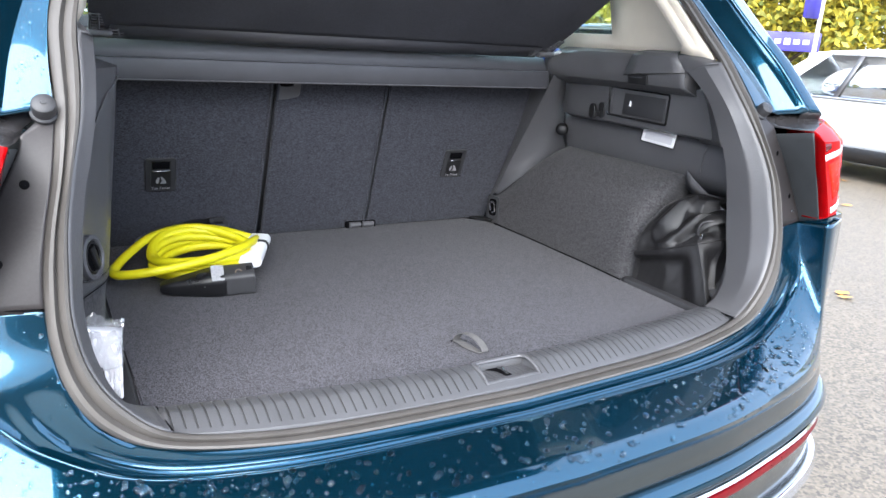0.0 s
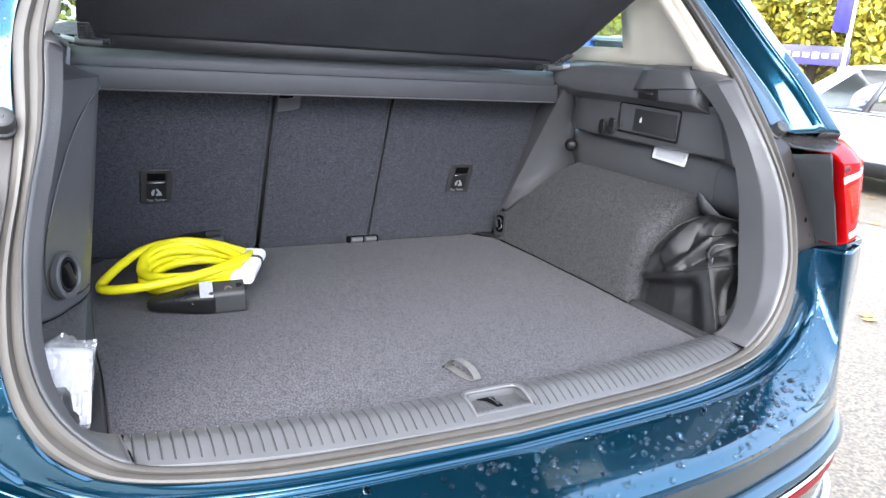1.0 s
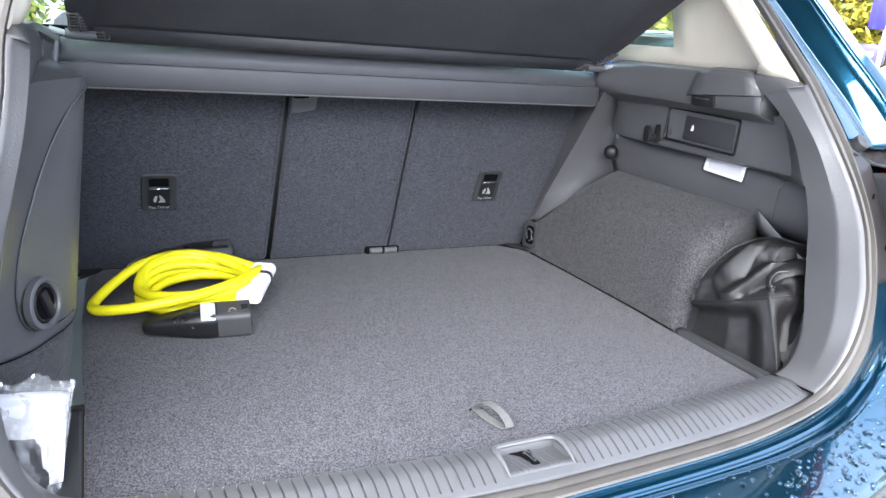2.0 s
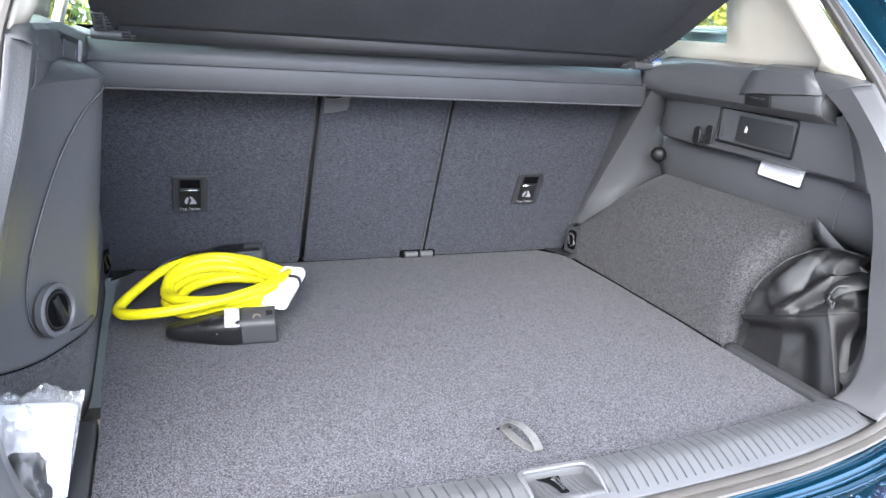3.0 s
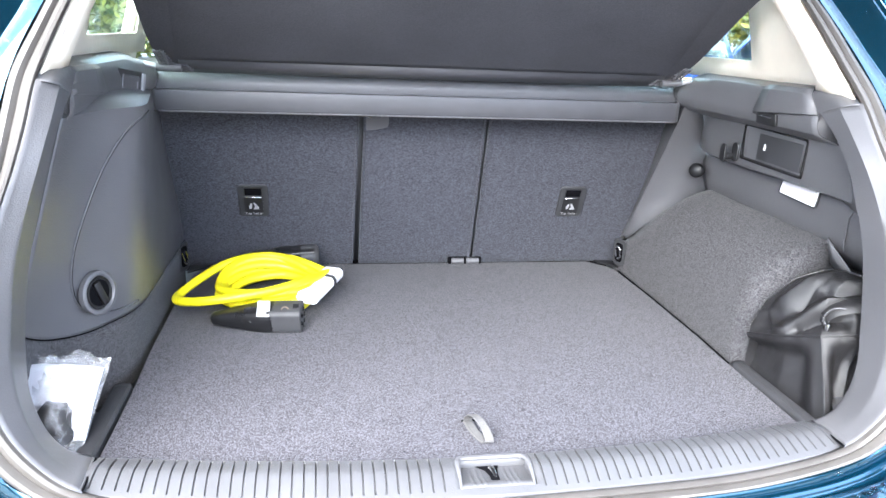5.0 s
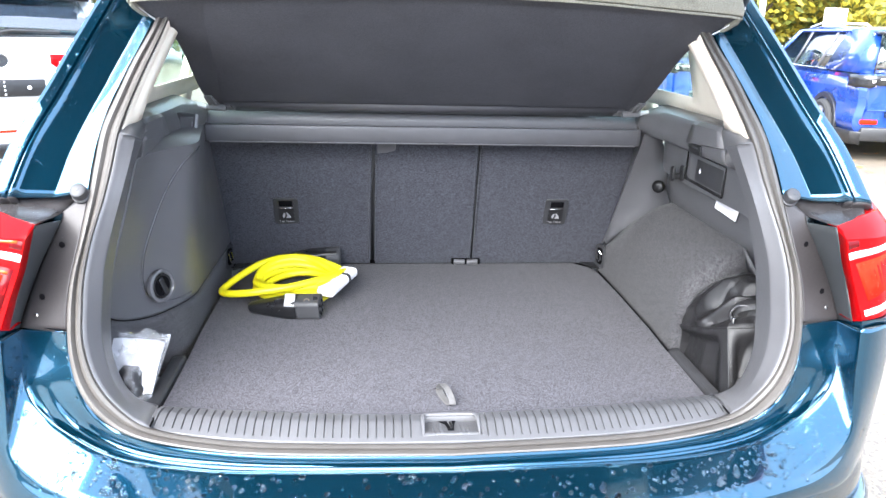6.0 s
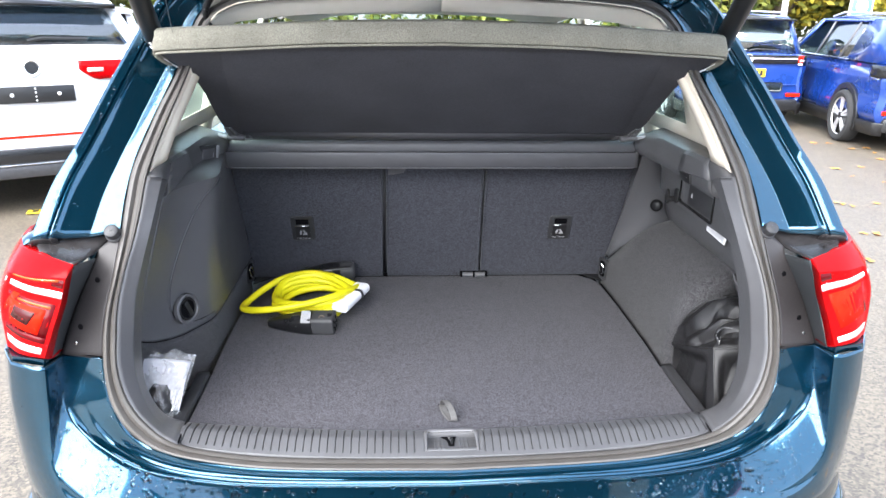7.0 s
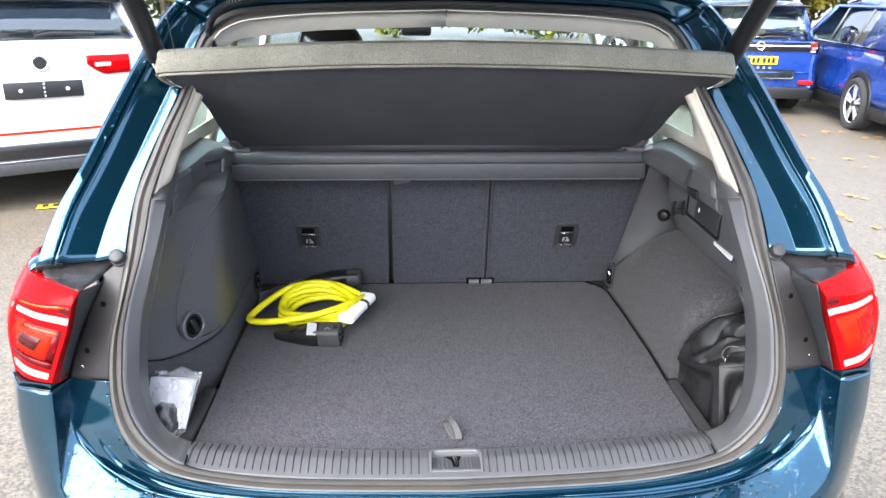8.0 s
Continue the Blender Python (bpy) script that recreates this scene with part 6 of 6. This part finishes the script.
        for y0 in (ln * .30, ln * .50):
            part("door_handle", rbox(s * (w + .012), y0, hb - .10, .03, .17, .035, .01, 2), paint, c)
        # tail light wrapping the corner
        rows = [[Vector((s * w * a, y, z)) for a, y in zip(lamp_at, (-.012, -.008, .02, .09, .26) if lamp_at[-1] > 1 else (-.016, -.014, -.010, -.004, .0))] for z in (lamp_z - .085, lamp_z - .05, lamp_z, lamp_z + .055)]
        rows[0][0].z += .07
        rows[1][0].z += .045
        rows[2][0].z += .012
        tl = part("tail_light", sheet([cr(r, 16) for r in rows]), BLACK_GLOSS if cluster else RED_LENS, c, "dark tail light cluster" if cluster else "red tail light", thick=.02)
        if cluster:
            for z, dz, m_ in ((lamp_z + .028, .022, LAMP_RED), (lamp_z - .028, .020, LAMP_RED), (lamp_z - .062, .012, PINK_LENS)):
                part("lens", sheet([cr([Vector((s * w * a, y - .012, zz)) for a, y in ((.80, -.010), (.88, .012), (.95, .060), (.995, .14))], 9) for zz in (z - dz, z + dz)]), m_, tl, thick=.004)
        part("light_bar", sheet([[Vector((s * w * a, y - .014, z)) for a, y in ((lamp_at[0] + .06, -.014), (lamp_at[1], -.012), (lamp_at[2] - .02, .006))] for z in (lamp_z - .03, lamp_z + .0)]), PINK_LENS, tl, thick=.004)
        part("bumper_reflector", rbox(s * w * .80, -.004, .47 if cluster else .44, .20, .03, .05 if cluster else .03, .010), LAMP_RED if cluster else REFLECTOR, c)
    part("badge", lathe([(0, .006), (.045, .006), (.055, .012), (.062, .006), (.062, -.01)], basis((0, -.012, lamp_z + .01), (1, 0, 0), (0, -1, .1)), 28), CHROME, c, "round chrome badge")
    part("badge_disc", lathe([(0, .0075), (.046, .0075), (.047, .005)], basis((0, -.012, lamp_z + .01), (1, 0, 0), (0, -1, .1)), 24), BLACK_GLOSS, c)
    part("tailgate_crease", tube([(-w * .84, .004, plate_z - .16), (0, -.012, plate_z - .17), (w * .84, .004, plate_z - .16)], .008, 6), paint, c)
    if strip:
        part("red_strip", rbox(0, -.010, .60, w * 1.66, .012, .020, .004), LAMP_RED, c, "thin red bumper strip")
        diffuser = part("diffuser", rbox(0, -.004, .455, w * 1.74, .06, .115, .02, 2), BLACK_GLOSS, c, "black gloss rear diffuser")
        part("chrome_line", rbox(0, -.034, .392, w * 1.72, .014, .012, .004), CHROME, diffuser)
        part("under_panel", rbox(0, -.004, .335, w * 1.70, .06, .10, .02, 2), DULL_METAL, diffuser)
        for x in (-.55, .55):
            part("exhaust_trim", tube([(x - .13, -.036, .435), (x - .10, -.036, .485), (x + .12, -.036, .485), (x + .15, -.036, .435), (x - .13, -.036, .435)], .006, 6), CHROME, diffuser)
    if plate == "empty":
        p = part("plate_holder", rbox(0, -.014, plate_z, .54, .014, .125, .006), BLACK, c, "empty black number plate holder")
        for px in (-.16, .16):
            part("screw_cap", lathe([(0, .006), (.012, .005), (.014, 0)], basis((px, -.021, plate_z), (1, 0, 0), (0, -1, 0)), 12), WHITE, p)
        for k in range(4):
            part("clip", rbox(0, -.021, plate_z - .045 + .03 * k, .012, .004, .012, .002, 1), WHITE, p)
    elif plate == "yellow":
        p = part("number_plate", rbox(0, -.016, plate_z, .52, .010, .112, .004), YPLATE, c, "yellow number plate")
        for k in range(7):
            part("bar", box(-.20 + k * .063 + (.02 if k > 3 else 0), -.0225, plate_z, .042, .002, .072), BLACK, p)
        band = part("dark_band", rbox(0, -.008, lamp_z, w * 1.56, .012, .12, .01, 2), BLACK_GLOSS, c)
        part("light_line", rbox(0, -.017, lamp_z + .012, w * 1.56, .008, .016, .003), PINK_LENS, band)
        part("lower_panel", rbox(0, -.006, plate_z - .19, w * 1.2, .012, .13, .03, 2), CLADDING, c)
        part("bumper_base", rbox(0, .02, .325, w * 1.78, .09, .17, .03, 2), BLACK, c)
        for k in range(5):
            part("letter_bar", box(-.16 + .08 * k, -.020, plate_z - .10, .035, .006, .032), CHROME, c)
    return c


suv((-2.86, 4.42, 0), 31, WHITE_PAINT, "white family car with red tail lights, parked nose away", h=1.66, waist=.755, lamp_z=1.10, lamp_at=(.36, .48, .59, .66, .71), plate_z=.915, window=GLASS_SKY, spoiler=BLACK_GLOSS, strip=True, plate="empty")
suv((-4.6, 9.6, 0), 20, WHITE_PAINT, "white car parked behind another white car", h=1.55)
GREY_PAINT = mat("grey_car_paint", (.20, .20, .21), rough=.35, metal=.4, coat=1.0, var=.05, scale=3)
BLUES = dict(window=GLASS_TREE, h=1.58, waist=.645, plate="yellow", plate_z=.77, lamp_z=.955, lamp_at=(.76, .84, .92, .98, 1.006), rails=True, cluster=True, spoiler=BLACK_GLOSS)
suv((4.83, 8.86, 0), -6, BLUE_PAINT, "bright blue car with a yellow number plate", w=.86, **BLUES)
suv((6.36, 6.76, 0), -9, BLUE_PAINT, "bright blue car with alloy wheels and silver roof rails", w=.87, **BLUES)
suv((8.6, 16.2, 0), 62, GREY_PAINT, "grey car parked in front of the hedge", w=.86, h=1.46, window=GLASS_SKY)
suv((8.05, 2.05, 0), 2, WHITE_PAINT, "white hatchback parked side on", w=.86, ln=4.2, h=1.42, wheel_r=.31, window=GLASS_PALE)

# signs and flags
PURPLE = mat("blue_sign_panel", (.07, .06, .42), rough=.4, var=.04)
SKYBLUE = mat("light_blue_sign", (.12, .35, .72), rough=.4, var=.04)
POLE = mat("white_pole_paint", (.75, .75, .75), rough=.4, var=.05)
s = thing("banner_sign", "long blue sign with white lettering on posts", "sign", (14.4, 10.6, 0))
s.rotation_euler = (0, 0, radians(-48))
part("panel", rbox(0, 0, 1.62, 2.2, .05, .42, .02), PURPLE, s)
for k in range(9):
    part("bar", box(-.80 + k * .2, -.035, 1.62, .13, .01, .10 if k % 3 else .14), WHITE, s)
for x in (-.95, .95):
    part("post", tube([(x, .06, 0), (x, .06, 1.7)], .035, 10), POLE, s)
s = thing("flag_banner", "tall blue and white flag on a white pole", "flag", (14.4, 9.4, 0))
part("pole", tube([(0, 0, 0), (0, 0, 5.2)], .045, 10), POLE, s)
part("flag", sheet([[Vector((-.05 - .62 * a, .05 * math.sin(a * 5), z)) for a in (0, .25, .5, .75, 1)] for z in (2.1, 3.0, 4.0, 5.0)]), PURPLE, s, thick=.01)
for x, y in ((9.0, 16.0), (9.5, 17.0), (-9, 20)):
    s = thing("flag_pole", "slim white flag pole", "flag pole", (x, y, 0), group="flag poles")
    part("pole", tube([(0, 0, 0), (0, 0, 6.5)], .06, 10), POLE, s)
    part("cap", lathe([(.06, 0), (.075, .03), (0, .07)], Matrix.Translation((0, 0, 6.5)), 12), POLE, s)
s = thing("square_sign", "light blue square sign with a white disc", "sign", (10.22, 15.0, 0))
part("post", tube([(0, .03, 0), (0, .03, 1.6)], .04, 10), POLE, s)
part("panel", rbox(0, 0, 1.75, .47, .05, .47, .02), SKYBLUE, s)
part("rim", rbox(0, .012, 1.75, .54, .05, .54, .02), POLE, s)
part("disc", lathe([(0, .010), (.14, .010), (.14, 0)], basis((0, -.027, 1.75), (1, 0, 0), (0, -1, 0)), 24), WHITE, s)


# trees: trunk, limbs and a crown of many leaf clumps
def leaf_mat(name, a, b):
    m = mat(name, a, rough=.6, var=.3, scale=.8)
    nt = m.node_tree
    g = nt.nodes.new("ShaderNodeNewGeometry")
    ramp = nt.nodes.new("ShaderNodeValToRGB")
    ramp.color_ramp.elements[0].color, ramp.color_ramp.elements[1].color = (*a, 1), (*b, 1)
    nt.links.new(g.outputs["Random Per Island"], ramp.inputs[0])
    nt.links.new(ramp.outputs[0], nt.nodes["Principled BSDF"].inputs["Base Color"])
    nt.nodes["Principled BSDF"].inputs["Transmission Weight"].default_value = 0.0
    return m


LEAF_Y = leaf_mat("autumn_leaves", (.10, .13, .02), (.50, .40, .03))
LEAF_G = leaf_mat("hedge_leaves", (.035, .075, .018), (.22, .22, .03))
BARK = mat("bark", (.09, .07, .05), rough=.9, var=.3, bump=.6, bscale=20)


def leaves(centres, count, size, seed):
    r = random.Random(seed)
    verts, faces = [], []
    for c, rad in centres:
        for _ in range(count):
            d = Vector((r.gauss(0, 1), r.gauss(0, 1), r.gauss(0, 1))).normalized() * rad * (r.random() ** .4)
            p = Vector(c) + d
            a = Vector((r.gauss(0, 1), r.gauss(0, 1), r.gauss(0, 1))).normalized() * size * r.uniform(.6, 1.3)
            b = a.cross(Vector((r.gauss(0, 1), r.gauss(0, 1), r.gauss(0, 1)))).normalized() * size * .5
            n0 = len(verts)
            verts += [p - a, p + b, p + a, p - b]
            faces.append((n0, n0 + 1, n0 + 2, n0 + 3))
    me = bpy.data.meshes.new("crown")
    me.from_pydata([tuple(v) for v in verts], [], faces)
    return me


def tree(at, h, rad, material, seed, label):
    r = random.Random(seed)
    t = thing("tree", label, "tree", at, group="trees")
    top = Vector((r.uniform(-.3, .3), r.uniform(-.3, .3), h * .7))
    bm = tube([(0, 0, 0), (0, 0, h * .2), top * .6, top], [.20, .16, .11, .05], 10)
    cs = []
    for k in range(26):
        a, z = r.uniform(0, 6.28), r.uniform(.22, .95)
        q = rad * r.uniform(.35, .95) * (1 - .5 * abs(z - .5))
        c = Vector((q * math.cos(a), q * math.sin(a), h * z))
        cs.append((c, rad * r.uniform(.28, .45)))
        tube([top * (z * .7), top * (z * .7) + (c - top * (z * .7)) * .5 + Vector((0, 0, .2)), c], [.07, .045, .015], 6, bm=bm)
    part("trunk", bm, BARK, t)
    me = leaves(cs, 520, .15, seed)
    me.materials.append(material)
    new("crown", me).parent = t
    return t


tree((15.5, 19, 0), 7.0, 2.8, LEAF_Y, 1, "yellow green autumn tree")
tree((21, 15, 0), 7.5, 3.0, LEAF_Y, 2, "yellow green autumn tree")
tree((24, 11.5, 0), 7.0, 2.8, LEAF_Y, 3, "yellow autumn tree beside the car park")
tree((18.5, 24, 0), 8.0, 3.2, LEAF_Y, 7, "yellow green autumn tree")
tree((13.5, 25, 0), 8.0, 3.2, LEAF_Y, 8, "yellow green autumn tree")
tree((10.5, 24, 0), 7.0, 3.0, LEAF_G, 4, "dark green tree behind the car park")
tree((-8, 24, 0), 7.0, 3.2, LEAF_G, 5, "green tree behind the car park")
tree((-13, 21, 0), 6.5, 3.0, LEAF_Y, 6, "yellow green tree behind the car park")
r = random.Random(11)
cs = [(Vector((x, 26 + 1.2 * r.random(), .5 + 2.6 * r.random())), .9) for x in [-30 + .5 * k for k in range(136)]]
me = leaves(cs, 260, .19, 12)
me.materials.append(LEAF_G)
hedge = new("hedge", me)
tagged(hedge, "tall leafy hedge along the car park", "hedge", kind="stuff")
cs = [(Vector((30 + 1.2 * r.random(), y, .5 + 2.6 * r.random())), .9) for y in [-10 + .8 * k for k in range(46)]]
me = leaves(cs, 260, .19, 13)
me.materials.append(LEAF_Y)
hedge = new("hedge", me)
tagged(hedge, "tall yellowing hedge along the car park", "hedge", kind="stuff")

# rain drops on the paint
rng = random.Random(3)
verts, faces = [], []


def drop(p, n, r, stretch=1.0, tall=1.0):
    n = n.normalized()
    u = n.cross(Vector((.3, .2, .9))).normalized()
    v = n.cross(u)
    base = len(verts)
    seg = 8
    for rad, h in ((1.0, 0), (.90, .40), (.55, .66)):
        for k in range(seg):
            t = 2 * math.pi * k / seg
            verts.append(tuple(p + u * (r * rad * math.cos(t)) + v * (r * stretch * rad * math.sin(t)) + n * (r * h * tall)))
    verts.append(tuple(p + n * (r * .74 * tall)))
    for ring in range(2):
        for k in range(seg):
            a, b = base + ring * seg + k, base + ring * seg + (k + 1) % seg
            faces.append((a, b, b + seg, a + seg))
    for k in range(seg):
        faces.append((base + 2 * seg + k, base + 2 * seg + (k + 1) % seg, base + 3 * seg))


def scatter(loop_a, loop_b, count, big, up, lift=.0012, even=2.2):
    for _ in range(count):
        s = rng.uniform(.0, len(loop_a) - 1.001)
        if abs(loop_a[int(s)].x) > .70 and loop_a[int(s)].z < .93 and rng.random() < .8:
            continue
        k = int(s)
        f, a = s - k, rng.uniform(.04, .96)
        pa, pb = loop_a[k].lerp(loop_a[k + 1], f), loop_b[k].lerp(loop_b[k + 1], f)
        p = pa.lerp(pb, a)
        e1, e2 = (loop_a[k + 1] - loop_a[k]), pb - pa
        nn = e1.cross(e2)
        if nn.dot(up) < 0:
            nn = -nn
        r = big * (rng.random() ** even * .85 + .15) * (1 if abs(p.x) < .62 else .6)
        drop(p + nn.normalized() * lift, nn, r, rng.uniform(.7, 1.5), min(1, .0034 / r))


for ra, rb, count in zip(bumper_top[:-1], bumper_top[1:], (90, 130, 380, 560, 400, 200, 100, 60)):
    scatter(ra, rb, count, .0062, Vector((0, -.3, 1)), .0031, 1.9)
scatter(full(s_low), full([a.lerp(b, .12) for a, b in zip(s_low, ridge)]), 160, .0045, Vector((0, -.5, 1)), .0021)
scatter(full(crest), full(skirt), 300, .003, Vector((0, -1, .3)), .0042)
for fr_ in lens_fronts:
    for k in range(1, 23, 2):
        scatter(fr_[k], fr_[k + 1], 40, .0024, Vector((0, -1, .2)))
for side in (-1, 1):
    def strip(k):
        return [Vector((side * p.x, p.y, p.z)) for p in prow[k][:40]]
    scatter(strip(15), strip(17), 420, .0042, Vector((0, -1, .6)))
    scatter(strip(2), strip(3), 200, .0030, Vector((0, -1, .6)))
    scatter(strip(7), strip(9), 130, .0026, Vector((0, -1, .6)))
    scatter(strip(10), strip(12), 160, .0026, Vector((0, -1, .6)))
    def corner(row, k0):
        return [Vector((side * p.x, p.y, p.z)) for p in row[k0:]]
    scatter(corner(s_low, 30), corner(ridge, 30), 170, .0022, Vector((0, -1, .3)), .0021)
    scatter(corner(crest, 34), corner(skirt, 34), 110, .0024, Vector((0, -1, .2)), .0031)
    scatter(corner(skirt, 34), corner(flank, 34), 90, .0024, Vector((0, -1, .2)), .0031)
    scatter([Vector((side * .700, .019, 1.07)), Vector((side * .688, .028, 1.10))], [Vector((side * .676, .012, 1.065)), Vector((side * .664, .035, 1.10))], 14, .0020, Vector((0, -1, .2)))
    scatter([Vector((side * .692, .018, 1.1215)), Vector((side * .699, -.030, 1.1235))], [Vector((side * .778, .011, 1.138)), Vector((side * .772, -.002, 1.136))], 60, .0028, Vector((0, 0, 1)))
    for k in (9, 15):
        scatter([Vector((side * p.x, p.y, p.z)) for p in prow[k][40:]], [Vector((side * p.x, p.y, p.z)) for p in prow[k + 2][40:]], 90, .0030, Vector((0, -1, .6)))
me = bpy.data.meshes.new("rain_drops")
me.from_pydata(verts, [], faces)
for f in me.polygons:
    f.use_smooth = True
me.materials.append(DROP)
d = new("rain_drops", me)
tagged(d, "clear rain drops on the teal paint", "rain drops", kind="stuff")
